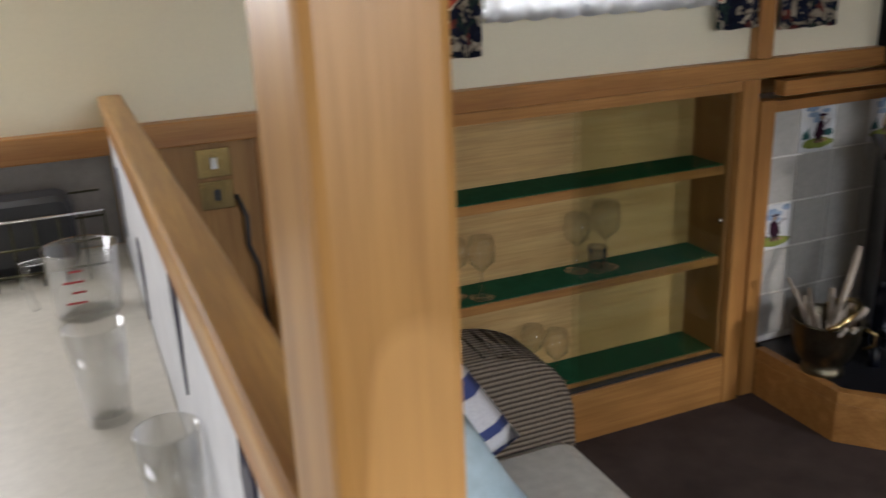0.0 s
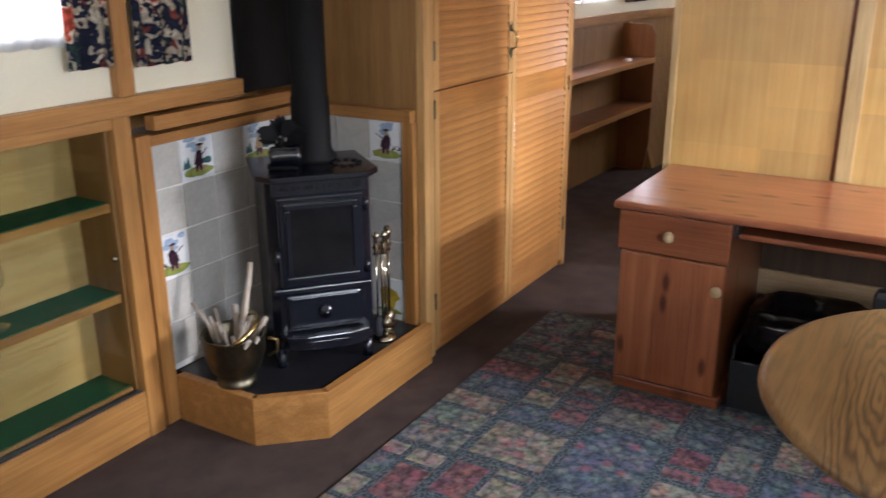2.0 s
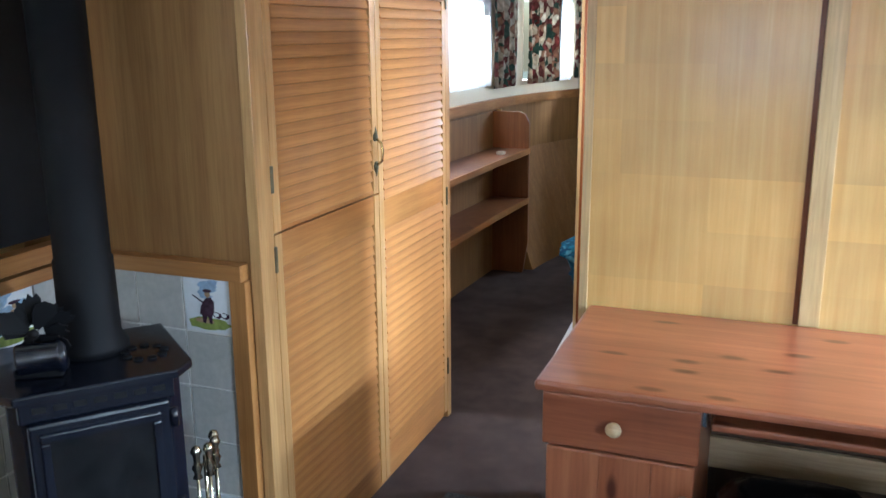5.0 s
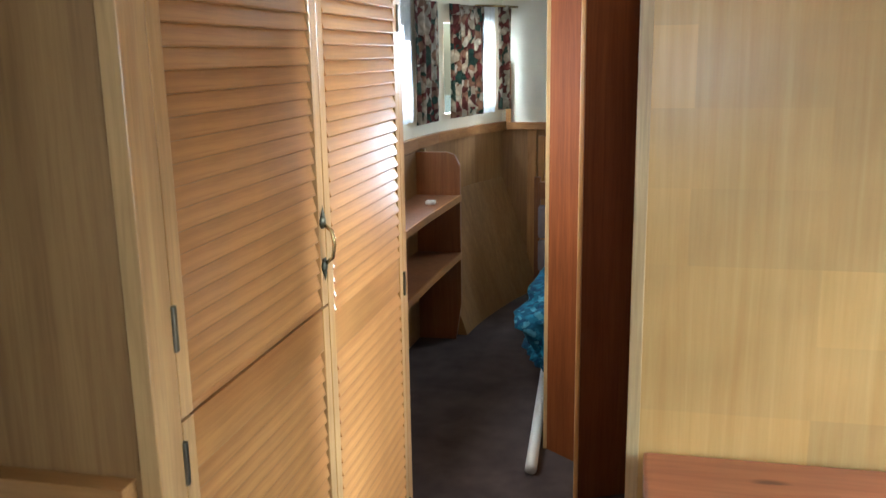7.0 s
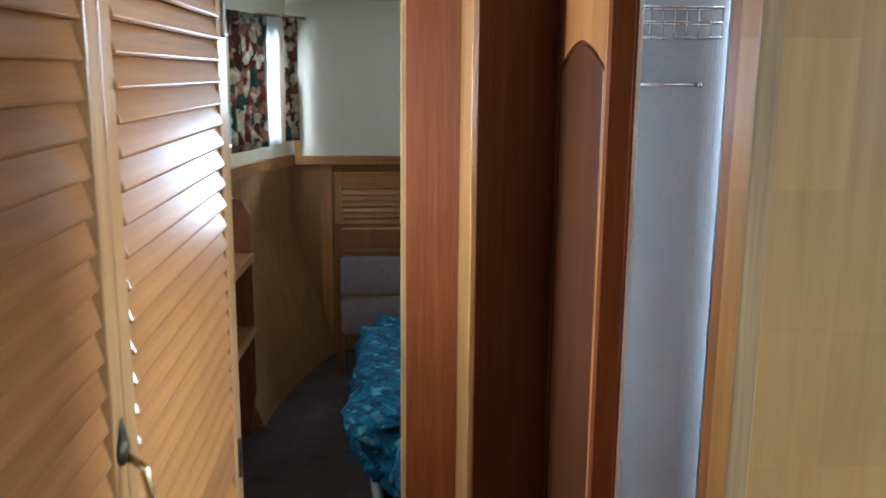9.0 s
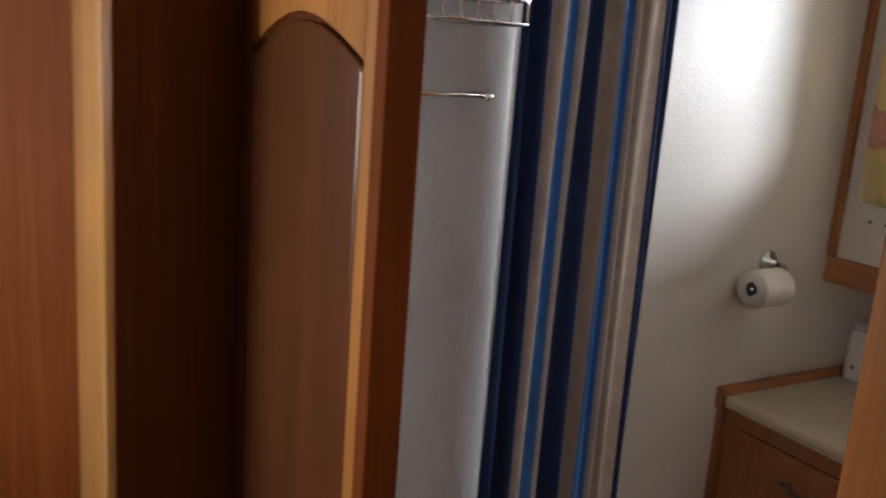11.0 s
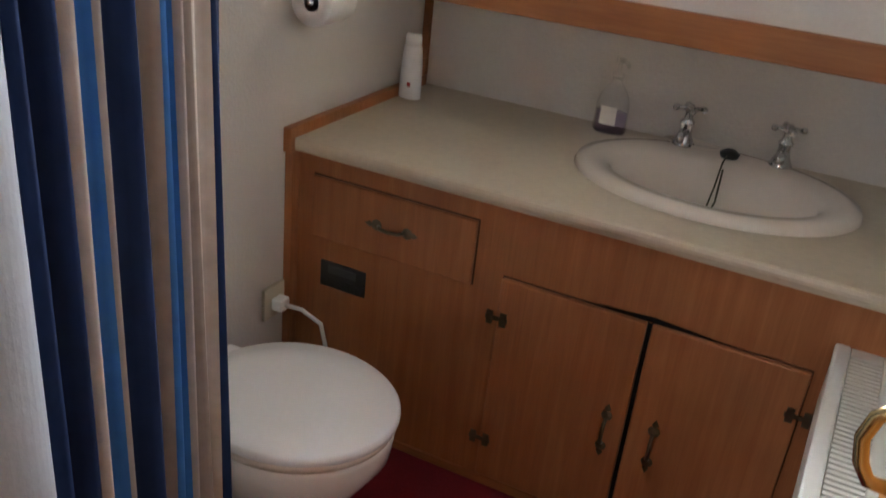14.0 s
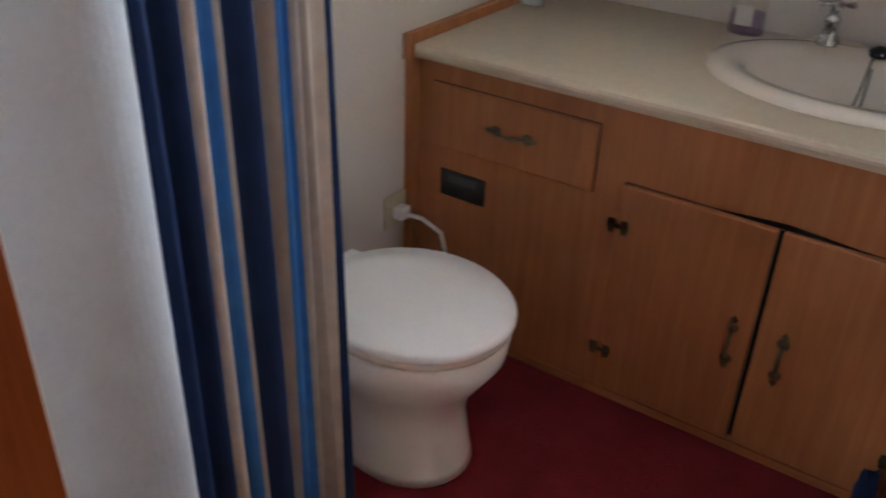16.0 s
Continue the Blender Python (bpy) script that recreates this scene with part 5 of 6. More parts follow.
# ---- table and rug ----
table = thing("round_table", "round oak pedestal table with a rounded edge", "table", at=(2.02, -0.37, 0))
lathe("tabletop", [(0.50, 0.716), (0.53, 0.720), (0.541, 0.732), (0.537, 0.745), (0.522, 0.751), (0.0, 0.751)], TABLEWOOD, table, segs=96, at=(2.02, -0.37, 0))
lathe("column", [(0.07, 0.05), (0.045, 0.15), (0.065, 0.3), (0.04, 0.5), (0.07, 0.716)], TABLEWOOD, table, at=(2.02, -0.37, 0))
for k in range(3):
    ang = radians(30 + 120 * k)
    tube("foot", [(2.02, -0.37, 0.12), (2.02 + 0.15 * math.cos(ang), -0.37 + 0.15 * math.sin(ang), 0.09), (2.02 + 0.30 * math.cos(ang), -0.37 + 0.30 * math.sin(ang), 0.03)], 0.03, TABLEWOOD, table, taper=0.6)
tagged(box("rug", (0.9, -1.0, 0.0), (3.66, 1.385, 0.010), rug_material(), bevel=0.003), "dark patchwork-patterned rug with floral squares", "rug")

# ---- galley partition ----
post = tagged(box("support_post", (0.075, 0.31, 0.0), (0.134, 0.397, TOP), POSTWOOD, bevel=0.006), "square oak post beside the galley partition", "post")
part_wall = thing("galley_partition", "half-height white partition with an oak capping", "partition", at=(0.09, 1.2, 0))
def slanted(name, xa, xb, ya, yb, z0, z1, mat, label="", bevel=0.0):
    """Board that leans a little out of the boat's axis on its way to the cabin side."""
    lean = lambda y: -0.0135 * (y - 0.4)
    return prism(name, [(xa + lean(ya), ya), (xb + lean(ya), ya), (xb + lean(yb), yb), (xa + lean(yb), yb)], z0, z1, mat, part_wall, label, bevel)


slanted("panel", 0.082, 0.116, 0.399, 2.128, 0.0, 1.215, WHITEPAINT, "white painted boarding")
slanted("capping", 0.073, 0.1245, 0.399, 2.128, 1.216, 1.25, CAPWOOD, "dark-grained oak capping", 0.006)
slanted("capping_edge", 0.0765, 0.0815, 0.40, 2.12, 1.19, 1.2155, OAK_Y)
for y, z in ((0.60, 1.11), (1.02, 1.11), (1.58, 0.995), (1.95, 1.05)):
    x0 = 0.082 - 0.0135 * (y - 0.4)
    outline = [(y - 0.030, z + 0.055), (y - 0.012, z + 0.07), (y + 0.006, z + 0.05), (y + 0.026, z + 0.066), (y + 0.034, z + 0.03), (y + 0.020, z - 0.005), (y + 0.010, z - 0.06), (y - 0.002, z - 0.085), (y - 0.008, z - 0.04), (y - 0.022, z + 0.005)]
    prism("painted_motif", outline, x0 - 0.003, x0 - 0.0004, NAVY, part_wall, "navy painted motif", axis="x")
gal = thing("galley_counter", "galley base unit with a pale worktop", "counter", at=(-0.4, 1.3, 0))
box("body", (-0.95, 0.35, 0.0), (0.052, 2.12, 0.865), LINING, gal)
prism("worktop", [(-0.97, 0.32), (0.070, 0.32), (0.070, 0.402), (0.0815, 0.402), (0.058, 2.128), (-0.97, 2.128)], 0.866, 0.90, WORKTOP, gal, bevel=0.004)
structure(box("wall_galley_splash", (-1.21, 2.13, 0.90), (0.055, 2.139, 1.117), plain("galley_tiles", (0.33, 0.31, 0.30), 0.3, vary=0.2, scale=9), bevel=0), "greyish tiled splashback", "wall")
rack = thing("dish_rack", "dark wire dish rack with a glass in it", "dish rack", at=(-0.15, 1.98, 0.9))
for z in (0.93, 0.985, 1.045):
    tube("wire", [(-0.34, 1.90, z), (0.02, 1.90, z)], 0.003, CHROME if z > 1.04 else BRONZE, rack, segs=6)
    tube("wire", [(-0.34, 2.09, z), (0.02, 2.09, z)], 0.003, BRONZE, rack, segs=6)
for k in range(9):
    tube("wire", [(-0.34 + 0.045 * k, 1.90, 0.90), (-0.34 + 0.045 * k, 1.90, 1.045)], 0.0025, BRONZE, rack, segs=6)
pan = tagged(part("roasting_tin", box_bm((-0.30, 1.95, 0.905), (-0.04, 2.08, 1.07), 0.03), BLACKPLASTIC), "dark enamelled tin standing in the rack", "tin")

def tumbler(name, at, r0, r1, h, label, t=0.003, category="glass"):
    return tagged(lathe(name, [(r0, 0), (r1, h), (r1 - t, h), (r0 - t, 0.014), (0, 0.012)], GLASSWARE, None, segs=36, at=at), label, category)
tumbler("pint_glass", (-0.025, 1.245, 0.9), 0.031, 0.043, 0.15, "clear straight pint glass on the worktop")
tumbler("water_glass", (0.036, 0.90, 0.9), 0.030, 0.036, 0.15, "clear tall glass standing against the partition")
jug = thing("measuring_jug", "clear glass measuring jug with a handle", "jug", at=(-0.035, 1.70, 0.9))
lathe("bowl", [(0.055, 0.0), (0.062, 0.01), (0.067, 0.13), (0.070, 0.135), (0.064, 0.133), (0.058, 0.012), (0.0, 0.008)], GLASSWARE, jug, segs=36, at=(-0.035, 1.70, 0.9))
tube("handle", [(-0.10, 1.69, 1.02), (-0.13, 1.68, 1.02), (-0.135, 1.68, 0.97), (-0.125, 1.68, 0.93)], 0.008, GLASSWARE, jug)
REDMARK = plain("red_scale_print", (0.4, 0.04, 0.04), 0.4)
for k in range(4):
    box("scale_mark", (-0.07 + 0.012 * (k % 2), 1.6315, 0.945 + 0.02 * k), (-0.035, 1.6325, 0.949 + 0.02 * k), REDMARK, jug, bevel=0)
# fittings on the wall beyond the partition
structure(box("wall_galley_panel", (0.11, 2.13, 0.4), (0.388, 2.16, 1.117), SIDE, bevel=0), "brown wooden panel between partition and shelves", "wall")
for z in (0.985, 1.065):
    sw = thing("brass_switch", "polished brass switch plate on the wooden panel", "switch", "brass switch plates", at=(0.285, 2.128, z))
    box("plate", (0.245, 2.124, z - 0.036), (0.327, 2.1295, z + 0.036), BRASS, sw, bevel=0.002)
    box("rocker", (0.278, 2.118, z - 0.014), (0.294, 2.124, z + 0.014), BLACKPLASTIC if z < 1 else WHITEPAINT, sw)
tube_ob = tube("power_cable", [(0.33, 2.12, 0.98), (0.345, 2.09, 0.93), (0.34, 2.08, 0.86), (0.36, 2.09, 0.80), (0.37, 2.1, 0.62), (0.36, 2.1, 0.42)], 0.006, BLACKPLASTIC)
tagged(tube_ob, "black cable hanging from the switch", "cable")

# ---- armchair with cushions ----
chair = thing("armchair", "low armchair with brown corduroy back and beige seat", "armchair", at=(0.66, 1.4, 0))
part("seat", box_bm((0.34, 0.85, 0.29), (0.965, 1.60, 0.425), 0.05), BEIGE, chair, "beige seat cushion")
arc = [(0.6625 - 0.3225 * math.copysign(abs(math.cos(q)) ** 0.72, math.cos(q)), 0.40 + 0.265 * math.sin(q) ** 0.72) for q in (math.pi * k / 28 for k in range(29))]
back = part("backrest", prism_bm([(0.34, 0.22)] + arc + [(0.985, 0.22)], 1.58, 1.80, 0.025, axis="y"), RIBBED, chair, "brown ribbed corduroy backrest")
for f in back.data.polygons:
    f.use_smooth = abs(f.normal.y) < 0.9
box("base", (0.36, 0.90, 0.08), (0.95, 1.74, 0.288), RIBBED, chair, bevel=0.02)
for x in (0.40, 0.91):
    for y in (0.95, 1.70):
        lathe("foot", [(0.02, 0.0), (0.028, 0.08)], MAHOG, chair, segs=14, at=(x, y, 0))
pillow("striped_cushion", 0.46, 0.46, 0.13, Matrix.Translation((0.455, 1.50, 0.635)) @ Euler((radians(70), radians(0), radians(0))).to_matrix().to_4x4() @ Matrix.Rotation(radians(26), 4, 'Z'), STRIPED, "white cushion with navy stripes on the armchair")
pillow("dark_cushion", 0.30, 0.30, 0.08, Matrix.Translation((0.395, 1.215, 0.645)) @ Euler((radians(74), 0, radians(12))).to_matrix().to_4x4() @ Matrix.Rotation(radians(45), 4, 'Z'), DARKCLOTH, "charcoal cushion against the striped one")
cop = pillow("copper_cushion", 0.075, 0.075, 0.035, Matrix.Translation((0.425, 1.178, 0.775)) @ Euler((radians(66), 0, radians(12))).to_matrix().to_4x4() @ Matrix.Rotation(radians(40), 4, 'Z'), COPPER, "small copper sequin cushion")
pillow("pale_blue_cushion", 0.29, 0.29, 0.10, Matrix.Translation((0.485, 1.140, 0.600)) @ Euler((radians(58), radians(8), radians(10))).to_matrix().to_4x4() @ Matrix.Rotation(radians(30), 4, 'Z'), LIGHTBLUE, "pale blue cushion on the seat")

# ---- glasses in the display cabinet ----
STEM = [(0.033, 0.0), (0.030, 0.003), (0.005, 0.008), (0.004, 0.07), (0.012, 0.08), (0.032, 0.10), (0.036, 0.125), (0.030, 0.165)]
for k, (x, y, z, s) in enumerate(((0.965, 2.255, 0.535, 0.95), (1.035, 2.215, 0.535, 1.0), (1.40, 2.27, 0.535, 1.0), (1.50, 2.26, 0.535, 1.15), (1.284, 2.20, 0.195, 0.95), (1.245, 2.285, 0.195, 0.9))):
    tagged(lathe("wine_glass", [(r * s * 1.2, h * s * 1.15) for r, h in STEM], GLASSWARE, None, segs=24, at=(x, y, z)), "clear stemmed wine glass on green baize", "glass", "glasses in the display cabinet")
tumbler("water_glass", (1.455, 2.235, 0.535), 0.026, 0.033, 0.085, "small clear tumbler on the cabinet shelf")
tumbler("water_glass", (0.905, 2.23, 0.535), 0.028, 0.034, 0.10, "clear tumbler on the cabinet shelf")
lathe("glass_knob", [(0.006, 0.0), (0.011, 0.008), (0.0, 0.018)], CHROME, cab, "small chrome pull", 16, m=Matrix.Translation((1.862, 2.149, 0.665)) @ Euler((radians(90), 0, 0)).to_matrix().to_4x4())

# ---- passage: bathroom door folded back ----
adoor = thing("bathroom_door", "mahogany door with an arched panel, folded open", "door", at=(4.46, 0.9, 0))
y0, y1 = 0.888, 0.918
curve = lambda x: 1.677 + 0.055 * math.sin(math.pi * (x - 4.50) / 0.415)
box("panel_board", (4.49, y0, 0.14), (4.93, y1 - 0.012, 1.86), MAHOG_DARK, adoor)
# One door frame: honey where light falls, dark mahogany where shade is painted in
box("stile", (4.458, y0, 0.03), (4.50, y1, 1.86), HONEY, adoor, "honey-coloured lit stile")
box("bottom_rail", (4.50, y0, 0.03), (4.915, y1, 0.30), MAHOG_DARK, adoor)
# dark stile reaches over the arch, cut to the edge of the shade
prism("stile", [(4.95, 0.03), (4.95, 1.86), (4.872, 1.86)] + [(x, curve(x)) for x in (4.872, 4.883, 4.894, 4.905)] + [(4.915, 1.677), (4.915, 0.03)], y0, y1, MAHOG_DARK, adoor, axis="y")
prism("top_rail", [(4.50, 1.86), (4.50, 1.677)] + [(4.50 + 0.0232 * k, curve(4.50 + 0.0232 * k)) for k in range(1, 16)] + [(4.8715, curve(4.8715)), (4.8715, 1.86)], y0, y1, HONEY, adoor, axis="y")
field = [(4.507, 0.31), (4.9135, 0.31)] + [(4.9135 - 0.4065 * k / 16, 1.669 + 0.053 * math.sin(math.pi * k / 16)) for k in range(0, 17)]
prism("raised_panel", field, y1 - 0.0118, y1 - 0.002, MAHOG_PANEL, adoor, "glossy dark arched panel", axis="y", bevel=0.006)

# ---- aft cabin ----
def hull_y(x):
    for (xa, ya), (xb, yb) in zip(hull, hull[1:]):
        if xa <= x <= xb:
            return ya + (yb - ya) * (x - xa) / (xb - xa)
    return hull[-1][1]

unit = thing("aft_bookshelf", "low reddish wooden bookshelf along the hull", "bookshelf", at=(5.6, 2.0, 0))
front = lambda x: hull_y(x) - 0.262
ex = 6.65
endp = [(hull_y(ex) - 0.002, 0.0), (hull_y(ex) - 0.002, 1.11), (front(ex) + 0.07, 1.11), (front(ex) + 0.03, 1.095), (front(ex), 1.035), (front(ex), 0.22), (front(ex) + 0.035, 0.0)]
prism("end_panel", endp, ex - 0.02, ex + 0.01, SHELFWOOD, unit, axis="x", bevel=0.003)
xs = (4.7, 5.3, 6.0, ex - 0.022)
prism("back", [(x, hull_y(x) - 0.010) for x in xs] + [(x, hull_y(x) - 0.003) for x in xs[::-1]], 0.0, 1.11, SIDE, unit, "brown plywood back")
for z in (0.53, 0.865):
    prism("shelf", [(x, front(x)) for x in xs] + [(x, hull_y(x) - 0.011) for x in xs[::-1]], z - 0.025, z, SHELFWOOD, unit)
    prism("shelf_edge", [(x, front(x) - 0.012) for x in xs] + [(x, front(x) - 0.0005) for x in xs[::-1]], z - 0.032, z + 0.004, OAK_X, unit)
prism("end_panel", [(hull_y(4.7) - 0.002, 0.0), (hull_y(4.7) - 0.002, 1.11), (front(4.7), 1.11), (front(4.7), 0.0)], 4.66, 4.69, SHELFWOOD, unit, axis="x")
tagged(crumpled("paper_scrap", (6.28, front(6.3) + 0.05, 0.866), (6.34, front(6.3) + 0.10, 0.885), PAPER, "small crumpled white paper on the bookshelf", "paper", 6, 0.1), "small crumpled white paper on the bookshelf", "paper")
hook = thing("wall_bracket", "short dark wooden bracket on the hull side", "bracket", at=(6.95, 2.12, 1.0))
box("plate", (6.93, 2.135, 0.96), (6.97, 2.149, 1.05), SHELFWOOD, hook)
box("arm", (6.935, 2.03, 1.0), (6.965, 2.135, 1.025), SHELFWOOD, hook, bevel=0.004)

tagged(tube("white_pipe", [(5.02, 1.318, 0.026), (6.3, 1.39, 0.026)], 0.024, RADWHITE, segs=18), "white plastic pipe lying on the floor", "pipe")
bed = thing("bed", "low wooden bunk in the aft cabin", "bed", at=(6.6, 0.9, 0))
box("base", (5.75, 0.3, 0.0), (7.83, 1.22, 0.28), SHELFWOOD, bed)
part("mattress", box_bm((5.76, 0.31, 0.281), (7.82, 1.24, 0.42), 0.04), GREYCLOTH, bed, smooth=True)
crumpled("duvet", (5.60, 0.5, 0.16), (7.1, 1.46, 0.50), DUVET, "crumpled blue patterned duvet on the bunk", "duvet", 9, 0.07)
bc2 = thing("folding_chair", "dark wooden chair with grey padded back", "chair", at=(7.5, 1.45, 0))
for y in (1.12, 1.58):
    box("leg", (7.44, y - 0.02, 0.0), (7.48, y + 0.02, 0.86), SHELFWOOD, bc2)
box("top_rail", (7.43, 1.13, 0.72), (7.47, 1.57, 0.83), SHELFWOOD, bc2, bevel=0.006)
part("back_pad", box_bm((7.40, 1.13, 0.46), (7.45, 1.57, 0.68), 0.018), GREYCLOTH, bc2, "grey padded back", smooth=True)
part("seat_pad", box_bm((7.40, 1.13, 0.24), (7.45, 1.57, 0.45), 0.018), GREYCLOTH, bc2, "grey padded seat, folded up", smooth=True)
cup = thing("aft_cupboard_door", "wooden louvre cupboard door in the aft wall", "door", at=(7.87, 1.4, 0.2))
box("stile", (7.85, 1.575, 0.2), (7.870, 1.62, 1.09), OAK_Z, cup)
box("stile", (7.85, 1.17, 0.2), (7.870, 1.222, 1.09), OAK_Z, cup)
box("rail", (7.852, 1.222, 0.995), (7.870, 1.575, 1.09), OAK_Y, cup)
box("rail", (7.852, 1.222, 0.2), (7.870, 1.575, 0.3), OAK_Y, cup)
box("back_board", (7.871, 1.17, 0.2), (7.885, 1.62, 1.09), SIDE, cup)
for k in range(20):
    box("slat", (-0.003, 1.222, -0.017), (0.003, 1.575, 0.017), OAK_Y, cup, bevel=0.002, m=Matrix.Translation((7.858, 0, 0.318 + 0.0345 * k)) @ Matrix.Rotation(radians(25), 4, 'Y'))


def aft_curtain(xa, xb, folds, off=0.03):
    sheet_curtain("aft_curtain", (xa, hull_y(xa) - off), (xb, hull_y(xb) - off), 1.265, 1.95, SCROLL, "scroll-patterned brown and green curtain", folds, 0.014, "curtain", "aft cabin curtains")


aft_curtain(6.55, 6.94, 4, 0.045)
aft_curtain(7.10, 7.58, 5, 0.045)
tagged(tube("curtain_rod", [(7.56, hull_y(7.56) + 0.01, 1.957), (7.66, 1.90, 1.957), (7.89, 1.775, 1.957)], 0.008, BRASS, segs=10), "thin brass curtain rod across the cabin corner", "rod")
sheet_curtain("aft_curtain", (7.70, 1.878), (7.83, 1.807), 1.28, 1.96, SCROLL, "narrow scroll-patterned brown and green curtain", 2, 0.012, "curtain", "aft cabin curtains")
sheet_curtain("aft_net_curtain", (7.54, hull_y(7.54) - 0.03), (7.70, hull_y(7.70) - 0.05), 1.27, 1.95, NET, "thin white net curtain", 5, 0.008)
sheet_curtain("aft_net_curtain", (5.8, hull_y(5.8) - 0.025), (6.56, hull_y(6.56) - 0.025), 1.285, 1.95, NET, "thin white net curtain", 7, 0.008)

# ---- bathroom ----
van = thing("vanity_unit", "oak bathroom vanity cupboard with brass handles", "vanity", at=(4.5, -0.9, 0))
box("body", (3.815, -1.26, 0.0), (5.195, -0.612, 0.62), VANITY, van)
box("front_frame", (3.815, -0.612, 0.0), (5.195, -0.592, 0.775), VANITY, van)
box("plinth", (3.815, -0.6, 0.006), (5.195, -0.586, 0.03), VANITY_X, van)
# dark plates behind drawer and doors draw the shadow line round them
GAP_SHADE = plain("gap_shade_brown", (0.10, 0.04, 0.016), 0.8)
for gx0, gx1, gz0, gz1 in ((4.697, 5.148, 0.557, 0.725), (4.280, 4.6245, 0.0425, 0.6055), (3.9425, 4.2745, 0.0425, 0.6055)):
    box("gap_shade", (gx0, -0.592, gz0), (gx1, -0.5905, gz1), GAP_SHADE, van, bevel=0)
dw = box("drawer", (4.70, -0.591, 0.560), (5.145, -0.577, 0.722), VANITY, van, bevel=0.004)
dl = box("door", (4.283, -0.591, 0.045), (4.622, -0.574, 0.603), VANITY, van, bevel=0.004)
dr2 = box("door", (3.945, -0.591, 0.045), (4.272, -0.575, 0.603), VANITY, van, bevel=0.004)
# black strip and wedge stand in for shade where the doors part
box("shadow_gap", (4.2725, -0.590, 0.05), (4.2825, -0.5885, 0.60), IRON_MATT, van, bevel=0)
tri = prism("gap", [(4.44, 0.604), (4.10, 0.604), (4.27, 0.616)], -0.5898, -0.5885, IRON_MATT, van, "black wedge for the shade in the gap above the doors", axis="y")


def vanity_handle(parent, x, z, horizontal):
    m = Matrix.Translation((x, -0.576, z)) @ (Matrix.Rotation(radians(90), 4, 'Y') if horizontal else Matrix.Identity(4))
    bm = tube_bm([m @ Vector(q) for q in ((0, 0.002, -0.036), (0, 0.018, -0.024), (0, 0.022, 0), (0, 0.018, 0.024), (0, 0.002, 0.036))], 0.0045)
    part("grip", bm, OLDBRASS, parent, "aged brass handle", smooth=True)
    for s in (-1, 1):
        part("rosette", lathe_bm([(0.015, 0.0), (0.013, 0.003), (0.006, 0.006)], 8, m=m @ Matrix.Translation((0, 0, 0.042 * s)) @ Matrix.Rotation(radians(-90), 4, 'X')), OLDBRASS, parent)
        part("leaf", lathe_bm([(0.0, -0.012), (0.008, 0.0), (0.0, 0.014)], 8, m=m @ Matrix.Translation((0, 0.002, 0.060 * s)) @ Matrix.Diagonal((1, 0.35, 1, 1))), OLDBRASS, parent)


vanity_handle(dw, 4.915, 0.642, True)
vanity_handle(dl, 4.325, 0.305, False)
vanity_handle(dr2, 4.215, 0.305, False)
for x, zs, par in ((4.622, (0.50, 0.155), dl), (3.945, (0.50, 0.155), dr2)):
    for z in zs:
        h = box("hinge", (x - 0.028, -0.574, z - 0.006), (x + 0.028, -0.572, z + 0.006), OLDBRASS, par, "dark brass hinge", bevel=0.001)
        for s in (-1, 1):
            box("hinge_leaf", (x + 0.017 * s - 0.008, -0.5735, z - 0.018), (x + 0.017 * s + 0.008, -0.5715, z + 0.018), OLDBRASS, h, bevel=0.004)
mon = thing("switch_panel", "small black switch panel let into the vanity", "panel", at=(5.05, -0.59, 0.46))
box("plate", (4.985, -0.592, 0.425), (5.118, -0.587, 0.497), BLACKPLASTIC, mon, bevel=0.002)
box("display", (5.01, -0.5875, 0.466), (5.095, -0.5855, 0.488), plain("grey_display", (0.10, 0.11, 0.11), 0.25), mon, bevel=0)
for k in range(4):
    box("button", (5.00 + 0.027 * k, -0.5875, 0.436), (5.016 + 0.027 * k, -0.5845, 0.450), BLACKPLASTIC, mon, bevel=0.002)

# worktop with the hole of the basin
SX, SY, SA, SB = 4.265, -0.955, 0.293, 0.222
LIFT = 0.022


def holed_top():
    bm = bmesh.new()
    x0, x1, ya, yb = 3.815, 5.195, -1.268, -0.572
    n = 64
    def rim(t):
        dx, dy = math.cos(t), math.sin(t)
        k = min(((x1 - SX) / dx if dx > 1e-6 else (x0 - SX) / dx if dx < -1e-6 else 9), ((yb - SY) / dy if dy > 1e-6 else (ya - SY) / dy if dy < -1e-6 else 9))
        return SX + dx * k, SY + dy * k
    angs = sorted([2 * math.pi * k / n for k in range(n)] + [math.atan2(b - SY, a - SX) % (2 * math.pi) for a in (x0, x1) for b in (ya, yb)])
    rings = []
    for z in (0.776, 0.807):
        rings.append(([bm.verts.new((*rim(t), z)) for t in angs], [bm.verts.new((SX + SA * math.cos(t), SY + SB * math.sin(t), z)) for t in angs]))
    m = len(angs)
    for k in range(m):
        j = (k + 1) % m
        for o, i in rings:
            bm.faces.new((o[k], o[j], i[j], i[k]))
        bm.faces.new((rings[0][0][k], rings[0][0][j], rings[1][0][j], rings[1][0][k]))
        bm.faces.new((rings[0][1][k], rings[0][1][j], rings[1][1][j], rings[1][1][k]))
    return bm


